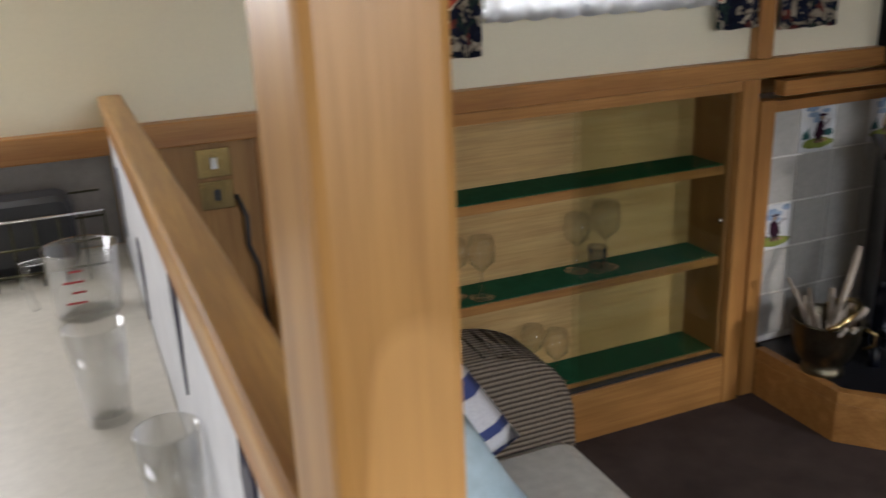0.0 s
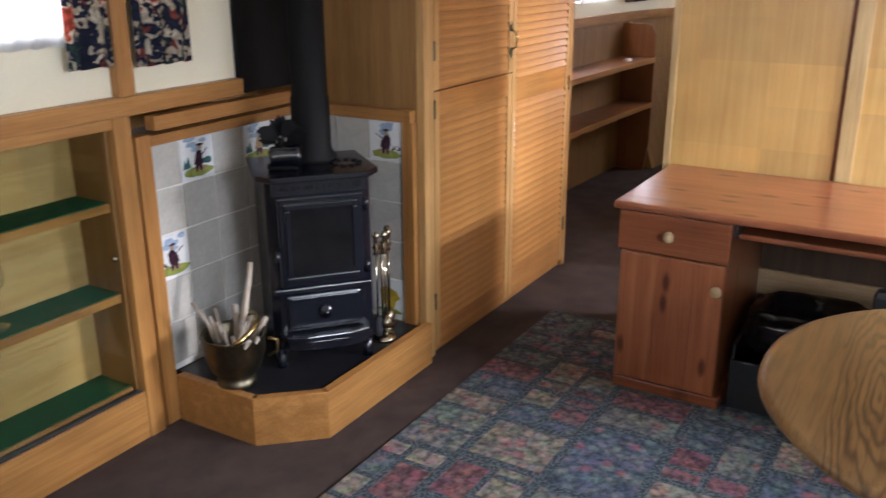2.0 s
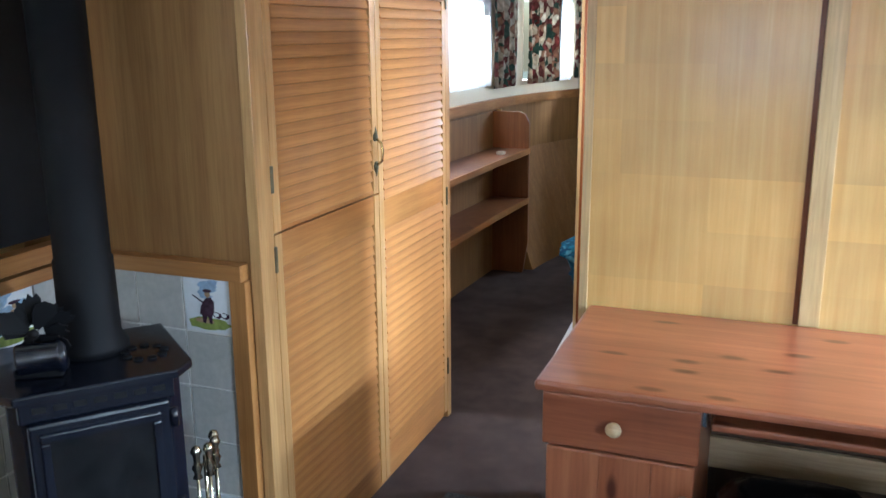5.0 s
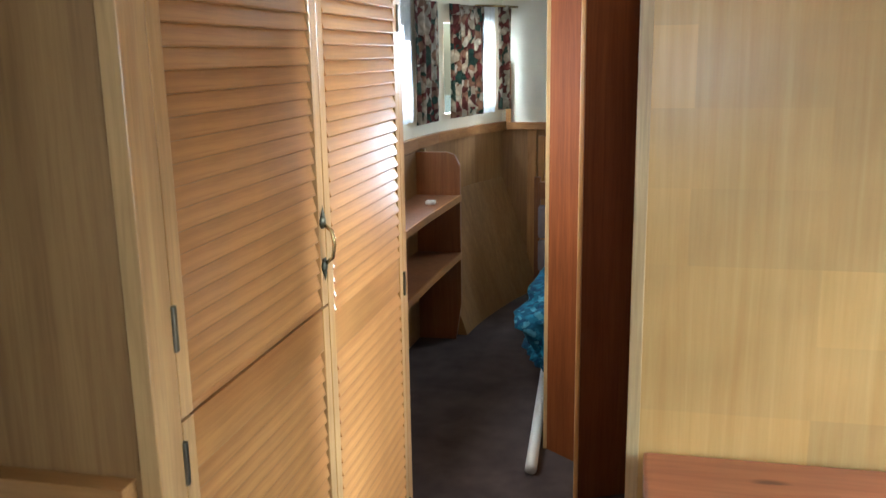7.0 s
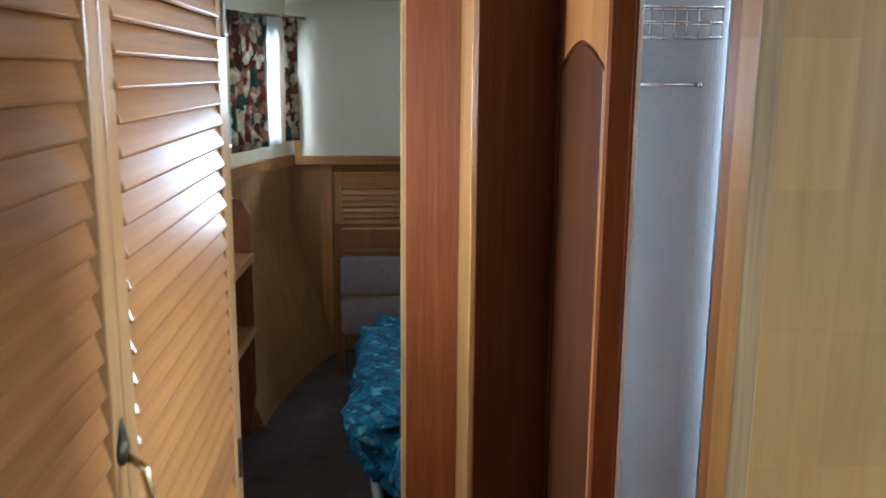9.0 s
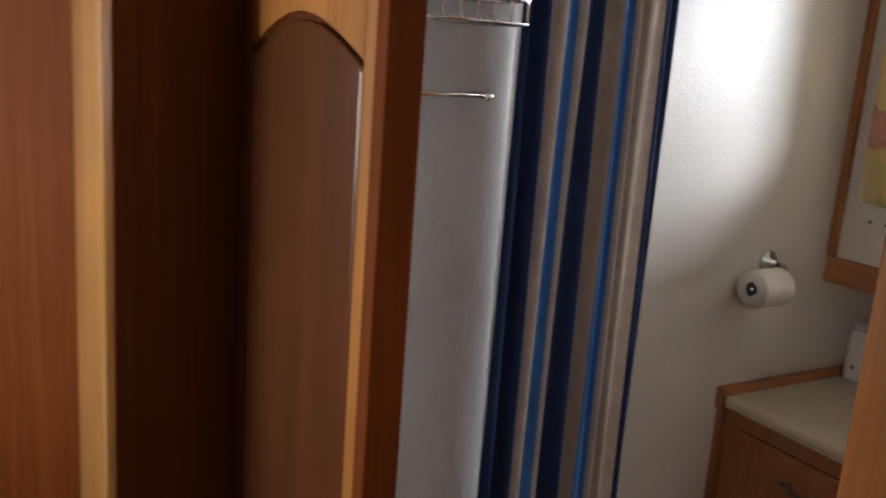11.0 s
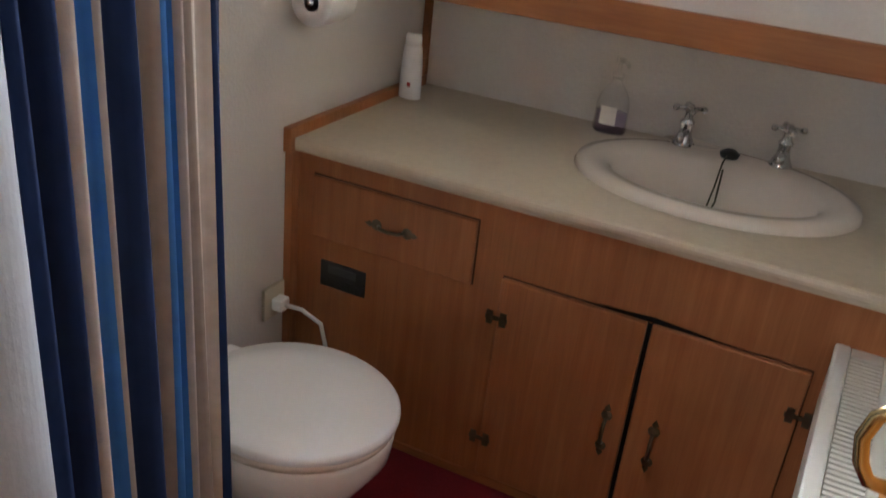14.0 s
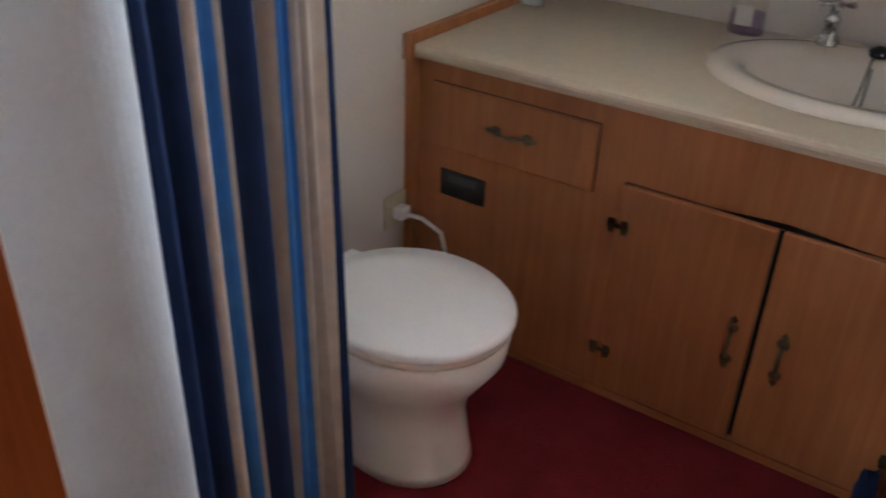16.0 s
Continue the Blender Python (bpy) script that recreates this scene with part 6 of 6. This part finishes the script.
vtop = thing("vanity_worktop", "cream laminate worktop over the vanity", "worktop", at=(4.5, -0.9, 0.75))
part("slab", holed_top(), COUNTER, vtop)
box("front_lip", (3.815, -0.591, 0.781), (5.195, -0.563, 0.8105), COUNTER, vtop, bevel=0.011)
basin = thing("wash_basin", "oval champagne-coloured basin set in the worktop", "basin", at=(SX, SY, 0.785))
bm = bmesh.new()
prof = [(1.16, 1.20, 0.0, 0.786), (1.14, 1.18, 0.0, 0.800), (1.04, 1.06, 0.0, 0.805), (0.90, 0.86, 0.005, 0.800), (0.84, 0.80, 0.01, 0.785), (0.74, 0.70, 0.012, 0.72), (0.52, 0.48, 0.012, 0.675), (0.12, 0.12, 0.01, 0.66)]
rings = [[bm.verts.new((SX + SA * a * math.cos(2 * math.pi * k / 56), SY - 0.015 + dy + SB * b * math.sin(2 * math.pi * k / 56), z + LIFT)) for k in range(56)] for a, b, dy, z in prof]
for a, b in zip(rings, rings[1:]):
    for k in range(56):
        bm.faces.new((a[k], a[(k + 1) % 56], b[(k + 1) % 56], b[k]))
bm.faces.new(rings[-1])
part("bowl", bm, BASIN, basin, smooth=True)
bm = bmesh.new()
for r in ((0.078, 0.036, 0.8265), (0.072, 0.032, 0.8305), (0.064, 0.027, 0.8275), (0.050, 0.020, 0.8262)):
    ring_row = [bm.verts.new((px, py, r[2])) for px, py in ellipse(4.365, -1.205, r[0], r[1], 32)]
    if len(bm.verts) > 32:
        for k in range(32):
            bm.faces.new((last_row[k], last_row[(k + 1) % 32], ring_row[(k + 1) % 32], ring_row[k]))
    last_row = ring_row
bm.faces.new(last_row)
part("soap_recess", bm, BASIN, basin, smooth=True)
lathe("waste", [(0.028, 0.661), (0.026, 0.664), (0.0, 0.662)], CHROME, basin, segs=20, at=(SX, SY, LIFT))


def tap(x, y):
    z = 0.80 + LIFT
    t = thing("basin_tap", "chrome cross-head basin tap", "tap", "basin taps", at=(x, y, z))
    lathe("body", [(0.029, -0.002), (0.030, 0.006), (0.024, 0.018), (0.017, 0.034), (0.015, 0.054), (0.019, 0.060), (0.019, 0.066), (0.012, 0.074), (0.009, 0.098)], CHROME, t, segs=18, at=(x, y, z))
    tube("spout", [(x, y, z + 0.036), (x, y + 0.035, z + 0.046), (x, y + 0.062, z + 0.040), (x, y + 0.070, z + 0.026)], 0.011, CHROME, t)
    lathe("handle_cap", [(0.012, 0.092), (0.013, 0.104), (0.008, 0.112), (0.0, 0.114)], CHROME, t, segs=14, at=(x, y, z))
    c, q = math.cos(radians(20)), math.sin(radians(20))
    for dx, dy in ((c, q), (-q, c)):
        tube("cross_handle", [(x - 0.034 * dx, y - 0.034 * dy, z + 0.100), (x + 0.034 * dx, y + 0.034 * dy, z + 0.100)], 0.006, CHROME, t, segs=8)
    for dx, dy in ((c, q), (-c, -q), (-q, c), (q, -c)):
        lathe("handle_end", [(0.0, -0.009), (0.006, -0.007), (0.0095, 0.0), (0.006, 0.007), (0.0, 0.009)], CHROME, t, segs=10, at=(x + 0.037 * dx, y + 0.037 * dy, z + 0.100))
    return t


tap(4.388, -1.185)
tap(4.139, -1.190)
tagged(lathe("basin_plug", [(0.022, 0.0), (0.026, 0.012), (0.012, 0.022), (0.0, 0.024)], BLACKPLASTIC, segs=20, at=(4.262, -1.16, 0.825)), "black rubber plug on the basin rim", "plug")
tagged(tube("plug_chain", [(4.265, -1.145, 0.837), (4.268, -1.10, 0.825), (4.270, -1.07, 0.77), (4.275, -1.04, 0.72), (4.266, -1.03, 0.71), (4.258, -1.05, 0.737), (4.262, -1.09, 0.812)], 0.0026, BRONZE, segs=6), "dark bead chain of the plug", "chain")


def oval_loft(name, x, y, levels, mat, parent, label="", n=28):
    """Upright body of oval slices (half width, half depth, height)."""
    bm = bmesh.new()
    rs = [[bm.verts.new((px, py, z)) for px, py in ellipse(x, y, a, b, n)] for a, b, z in levels]
    for p, q in zip(rs, rs[1:]):
        for k in range(n):
            bm.faces.new((p[k], p[(k + 1) % n], q[(k + 1) % n], q[k]))
    bm.faces.new(rs[0][::-1])
    bm.faces.new(rs[-1])
    return part(name, bm, mat, parent, label, smooth=True)


bottle = thing("soap_dispenser", "clear pump bottle half full of lilac soap", "soap bottle", at=(4.595, -1.20, 0.807))
oval_loft("soap", 4.595, -1.20, [(0.040, 0.026, 0.8085), (0.044, 0.028, 0.813), (0.043, 0.027, 0.862), (0.042, 0.027, 0.866)], SOAP, bottle, "lilac liquid soap")
oval_loft("bottle", 4.595, -1.20, [(0.043, 0.029, 0.8078), (0.048, 0.031, 0.815), (0.045, 0.030, 0.89), (0.038, 0.026, 0.915), (0.024, 0.02, 0.935), (0.014, 0.014, 0.945), (0.014, 0.014, 0.958)], GLASSWARE, bottle)
lathe("pump", [(0.016, 0.958), (0.016, 0.972), (0.006, 0.975), (0.005, 1.00), (0.012, 1.002), (0.013, 1.012), (0.0, 1.014)], GLASSWARE, bottle, segs=16, at=(4.595, -1.20, 0))
tube("spout", [(4.595, -1.20, 1.007), (4.57, -1.175, 1.008), (4.562, -1.165, 1.000)], 0.005, GLASSWARE, bottle)
box("paper_label", (4.574, -1.1695, 0.835), (4.618, -1.1685, 0.885), PAPER, bottle, "pale printed label", bevel=0)
sh = thing("toiletry_bottle", "white plastic squeeze bottle on the worktop", "bottle", at=(5.160, -1.085, 0.807))
oval_loft("bottle", 5.160, -1.085, [(0.032, 0.020, 0.8078), (0.035, 0.022, 0.813), (0.033, 0.021, 0.90), (0.028, 0.018, 0.955), (0.025, 0.016, 0.962)], LID, sh)
oval_loft("cap", 5.160, -1.085, [(0.026, 0.017, 0.9625), (0.025, 0.016, 0.985), (0.020, 0.013, 0.992)], LID, sh)
box("mark", (5.150, -1.0645, 0.845), (5.160, -1.0630, 0.858), REDMARK, sh, bevel=0)

# trims
structure(box("trim_bath_rail", (3.815, -0.955, 1.12), (5.215, -0.935, 1.197), VANITY_X, bevel=0.003), "oak rail along the bathroom wall", "trim")
structure(box("trim_bath_corner", (5.195, -0.955, 1.197), (5.219, -0.935, TOP), VANITY), "oak corner strip", "trim")
structure(box("trim_bath_niche_top", (3.815, -1.268, 1.12), (5.219, -0.956, 1.129), WHITEWALL, bevel=0), "underside of the bathroom cabin side", "wall")
structure(box("trim_bath_niche_corner", (5.198, -1.268, 0.834), (5.219, -1.248, 1.118), VANITY), "oak corner strip in the niche", "trim")
box("end_upstand", (5.196, -1.262, 0.77), (5.219, -0.556, 0.833), VANITY, vtop, "oak end strip")
structure(box("trim_vanity_side", (5.196, -0.612, 0.0), (5.219, -0.565, 0.769), VANITY), "oak side strip of the vanity", "trim")
structure(box("trim_bath_skirting", (5.203, -0.56, 0.006), (5.219, 0.17, 0.05), VANITY), "low oak skirting", "baseboard")

# porthole in the bathroom
PX, PZ, PR = 4.64, 1.775, 0.285
ring = thing("window_2", "", "")
structure(ring, "round bathroom porthole in an oak ring", "window")


def ring_bm(r0, r1, y0, y1, n=64):
    bm = bmesh.new()
    vs = [[bm.verts.new((PX + r * math.cos(2 * math.pi * k / n), y, PZ + r * math.sin(2 * math.pi * k / n))) for k in range(n)] for r, y in ((r0, y0), (r1, y0), (r1, y1), (r0, y1))]
    for a, b in zip(vs, vs[1:] + vs[:1]):
        for k in range(n):
            bm.faces.new((a[k], a[(k + 1) % n], b[(k + 1) % n], b[k]))
    return bm


part("window_frame", ring_bm(PR, PR + 0.04, -0.954, -0.93), VANITY_X, ring, "oak ring", smooth=False)
part("inner_rim", ring_bm(PR - 0.022, PR - 0.0005, -1.02, -0.945), WHITEPAINT, ring, "white inner rim")
part("brass_rim", ring_bm(PR - 0.032, PR - 0.0225, -1.01, -0.985), BRASS, ring)
sheet_curtain("bathroom_curtain", (5.13, -0.918), (4.865, -0.918), 1.372, 1.93, YELLOWPRINT, "short yellow patterned curtain", 3, 0.014, "curtain", "yellow bathroom curtains", out=(0, 1))
sheet_curtain("bathroom_curtain", (4.44, -0.918), (4.18, -0.918), 1.372, 1.93, YELLOWPRINT, "short yellow patterned curtain", 3, 0.014, "curtain", "yellow bathroom curtains", out=(0, 1))
so = thing("blank_socket_plate", "white blank socket plate under the curtain", "socket", at=(5.08, -0.953, 1.3))
box("plate", (5.035, -0.9545, 1.255), (5.132, -0.950, 1.358), WHITEWALL, so, bevel=0.002)
for x in (5.058, 5.108):
    lathe("screw", [(0.005, 0), (0.004, 0.002)], BRONZE, so, segs=10, m=Matrix.Translation((x, -0.950, 1.318)) @ Euler((radians(-90), 0, 0)).to_matrix().to_4x4())

structure(box("backdrop", (3.6, -2.62, 0.9), (5.7, -2.60, 2.9), GLOW, bevel=0), "bright white daylight outside the porthole", "backdrop")

# toilet roll
tr = thing("toilet_roll_holder", "chrome wall holder with a white paper roll", "toilet roll", at=(5.2, -0.58, 1.14))
lathe("rose", [(0.034, 0.0), (0.032, 0.006), (0.012, 0.010), (0.010, 0.03)], CHROME, tr, segs=24, m=Matrix.Translation((5.219, -0.685, 1.19)) @ Euler((0, radians(-90), 0)).to_matrix().to_4x4())
tube("arm", [(5.19, -0.685, 1.19), (5.16, -0.685, 1.19), (5.145, -0.685, 1.17), (5.14, -0.67, 1.145), (5.14, -0.53, 1.14)], 0.006, CHROME, tr)
lathe("paper_roll", [(0.020, 0.0), (0.052, 0.0), (0.0525, 0.004), (0.0525, 0.106), (0.052, 0.11), (0.020, 0.11), (0.020, 0.0)], PAPER, tr, "white tissue roll", 36, m=Matrix.Translation((5.14, -0.54, 1.14)) @ Euler((radians(90), 0, 0)).to_matrix().to_4x4())

# toilet
TX, TY = 4.89, -0.155
toilet = thing("toilet", "white ceramic toilet with its lid closed", "toilet", at=(TX, TY, 0.006))
def egg(a_front, a_back, b, n=48):
    return [(TX - (a_front if math.cos(t) > 0 else a_back) * math.cos(t), TY + b * math.sin(t)) for t in (2 * math.pi * k / n for k in range(n))]
def loft(levels, mat, name, label=""):
    bm = bmesh.new()
    rs = [[bm.verts.new((x, y, z)) for x, y in egg(af, ab, b)] for af, ab, b, z in levels]
    for a, b in zip(rs, rs[1:]):
        for k in range(48):
            bm.faces.new((a[k], a[(k + 1) % 48], b[(k + 1) % 48], b[k]))
    bm.faces.new(rs[0][::-1])
    bm.faces.new(rs[-1])
    return part(name, bm, mat, toilet, label, smooth=True)
loft([(0.15, 0.25, 0.135, 0.006), (0.145, 0.25, 0.13, 0.03), (0.125, 0.24, 0.12, 0.14), (0.135, 0.24, 0.13, 0.20), (0.175, 0.24, 0.165, 0.26), (0.214, 0.24, 0.190, 0.32), (0.221, 0.24, 0.195, 0.37), (0.215, 0.23, 0.190, 0.378)], CERAMIC, "bowl")
loft([(0.210, 0.22, 0.185, 0.379), (0.220, 0.22, 0.195, 0.384), (0.220, 0.22, 0.195, 0.396), (0.215, 0.22, 0.19, 0.400)], BASIN, "seat", "slightly yellowed seat")
loft([(0.222, 0.215, 0.195, 0.401), (0.229, 0.22, 0.200, 0.406), (0.229, 0.22, 0.200, 0.418), (0.222, 0.215, 0.194, 0.425), (0.12, 0.16, 0.12, 0.430)], LID, "lid", "glossy white lid")
box("hinge_block", (5.10, TY - 0.10, 0.379), (5.14, TY + 0.10, 0.41), LID, toilet, bevel=0.008)
wp = thing("wall_socket", "yellowed socket with a plug beside the toilet", "socket", at=(5.21, -0.515, 0.38))
box("plate", (5.208, -0.56, 0.33), (5.219, -0.475, 0.42), plain("yellowed_plastic", (0.62, 0.56, 0.42), 0.4), wp, bevel=0.003)
box("plug", (5.175, -0.54, 0.355), (5.208, -0.50, 0.39), LID, wp, bevel=0.006)
tagged(tube("white_cable", [(5.18, -0.52, 0.372), (5.13, -0.525, 0.372), (5.08, -0.54, 0.34), (5.07, -0.555, 0.26), (5.075, -0.55, 0.12), (5.08, -0.54, 0.02)], 0.006, LID), "white flex running down from the socket", "cable")

# shower curtain and tray
COLS = [(0.0, CUR_NAVY), (0.21, CUR_PALE), (0.245, CUR_BLUE), (0.335, CUR_TAUPE), (0.385, CUR_NAVY), (0.50, CUR_TAUPE), (0.575, CUR_BLUE), (0.675, CUR_TAUPE), (0.81, CUR_PALE), (0.90, CUR_NAVY)]
sheet_curtain("shower_curtain", (4.722, 0.563), (4.792, 0.188), 0.11, 1.93, None, "blue, navy and taupe striped shower curtain", 9, 0.015, "shower curtain", flare=0.10, columns=COLS, out=(-0.95, -0.27), drift=1.6)
tagged(tube("curtain_rail", [(4.67, 0.84, 1.955), (4.70, 0.5, 1.955), (4.79, 0.15, 1.955), (5.0, 0.06, 1.955), (5.218, 0.05, 1.955)], 0.010, CHROME), "chrome shower curtain rail", "rail")
# towel rail and basket on the slanting wall
d0, d1v = Vector((4.605, 0.83, 1.64)), Vector((4.605, 0.685, 1.64))
trail = thing("towel_rail", "thin chrome towel rail on the slanting wall", "towel rail", at=d0)
tube("bar", [d0, d1v], 0.0035, CHROME, trail)
for q in (d0, d1v):
    lathe("end", [(0.0, -0.008), (0.008, 0.0), (0.0, 0.008)], CHROME, trail, segs=14, at=q)
    tube("bracket", [q, q + Vector((0.038, 0, 0))], 0.005, CHROME, trail)
basket = thing("wire_basket", "chrome wire shower basket on the wall", "basket", at=(4.62, 0.74, 1.78))
bo = Vector((4.64, 0.835, 1.735))
u1, u2 = Vector((0, -0.175, 0)), Vector((-0.075, 0, 0))
for z in (0.0, 0.03, 0.06):
    tube("wire", [bo + Vector((0, 0, z)) + u2 * 0, bo + u1 + Vector((0, 0, z)), bo + u1 + u2 + Vector((0, 0, z)), bo + u2 + Vector((0, 0, z)), bo + Vector((0, 0, z))], 0.0025, CHROME, basket, segs=6)
for k in range(8):
    q = bo + u1 * (k / 7)
    tube("wire", [q, q + u2, q + u2 + Vector((0, 0, 0.06))], 0.002, CHROME, basket, segs=6)

# radiator under the near wall
rad = thing("radiator", "white panel radiator with a slotted top grille", "radiator", at=(3.87, -0.38, 0.1))
front_x = lambda y: 3.946 + 0.034 * (y - 0.09)


def rad_bar(name, xa, xb, ya, yb, z0, z1, bevel):
    """Piece of the radiator that follows its slightly turned front; xa and xb count back from the front."""
    return prism(name, [(front_x(ya) - xa, ya), (front_x(ya) - xb, ya), (front_x(yb) - xb, yb), (front_x(yb) - xa, yb)], z0, z1, RADWHITE, rad, bevel=bevel)


rad_bar("front_panel", 0.012, 0.002, -0.60, 0.09, 0.54, 0.66, 0.003)
rad_bar("back_panel", 0.128, 0.116, -0.60, 0.09, 0.54, 0.66, 0.003)
for y in (-0.628, 0.091):
    rad_bar("end_panel", 0.116, 0.006, y, y + 0.027, 0.53, 0.684, 0.005)
rad_bar("grille_rail", 0.118, 0.090, -0.60, 0.09, 0.661, 0.679, 0.003)
rad_bar("grille_rail", 0.030, 0.0, -0.60, 0.09, 0.661, 0.680, 0.006)
for y in (-0.60, 0.045):
    rad_bar("grille_end", 0.089, 0.031, y, y + 0.045, 0.662, 0.678, 0.002)
for k in range(40):
    rad_bar("grille_bar", 0.089, 0.031, -0.548 + 0.0148 * k, -0.5405 + 0.0148 * k, 0.664, 0.676, 0.0)
for y in (-0.5, 0.0):
    box("bracket", (3.83, y, 0.0065), (3.85, y + 0.02, 0.54), RADWHITE, rad)
tagged(crumpled("blue_towel", (3.952, -0.56, 0.007), (3.995, -0.34, 0.15), CUR_NAVY, "blue cloth on the floor beside the radiator", "towel", 3, 0.08), "blue cloth lying beside the radiator", "towel")
leaf = thing("inner_door", "narrow oak door leaf with a brass handle", "door", m=pose(3.86, 0.85, 0.02, 0, 0, -79))
box("leaf_board", (0.0, -0.035, 0.0), (0.40, -0.005, 1.86), HONEY, leaf)
tube("handle", [(0.375, -0.004, 1.145), (0.377, 0.014, 1.145), (0.380, 0.022, 1.135), (0.382, 0.026, 1.115), (0.380, 0.022, 1.095), (0.377, 0.014, 1.082), (0.375, -0.004, 1.08)], 0.006, BRASS, leaf, "brass lever handle")
lathe("rose", [(0.024, 0), (0.02, 0.006)], BRASS, leaf, segs=20, m=Matrix.Translation((0.375, -0.005, 1.145)) @ Euler((radians(-90), 0, 0)).to_matrix().to_4x4())
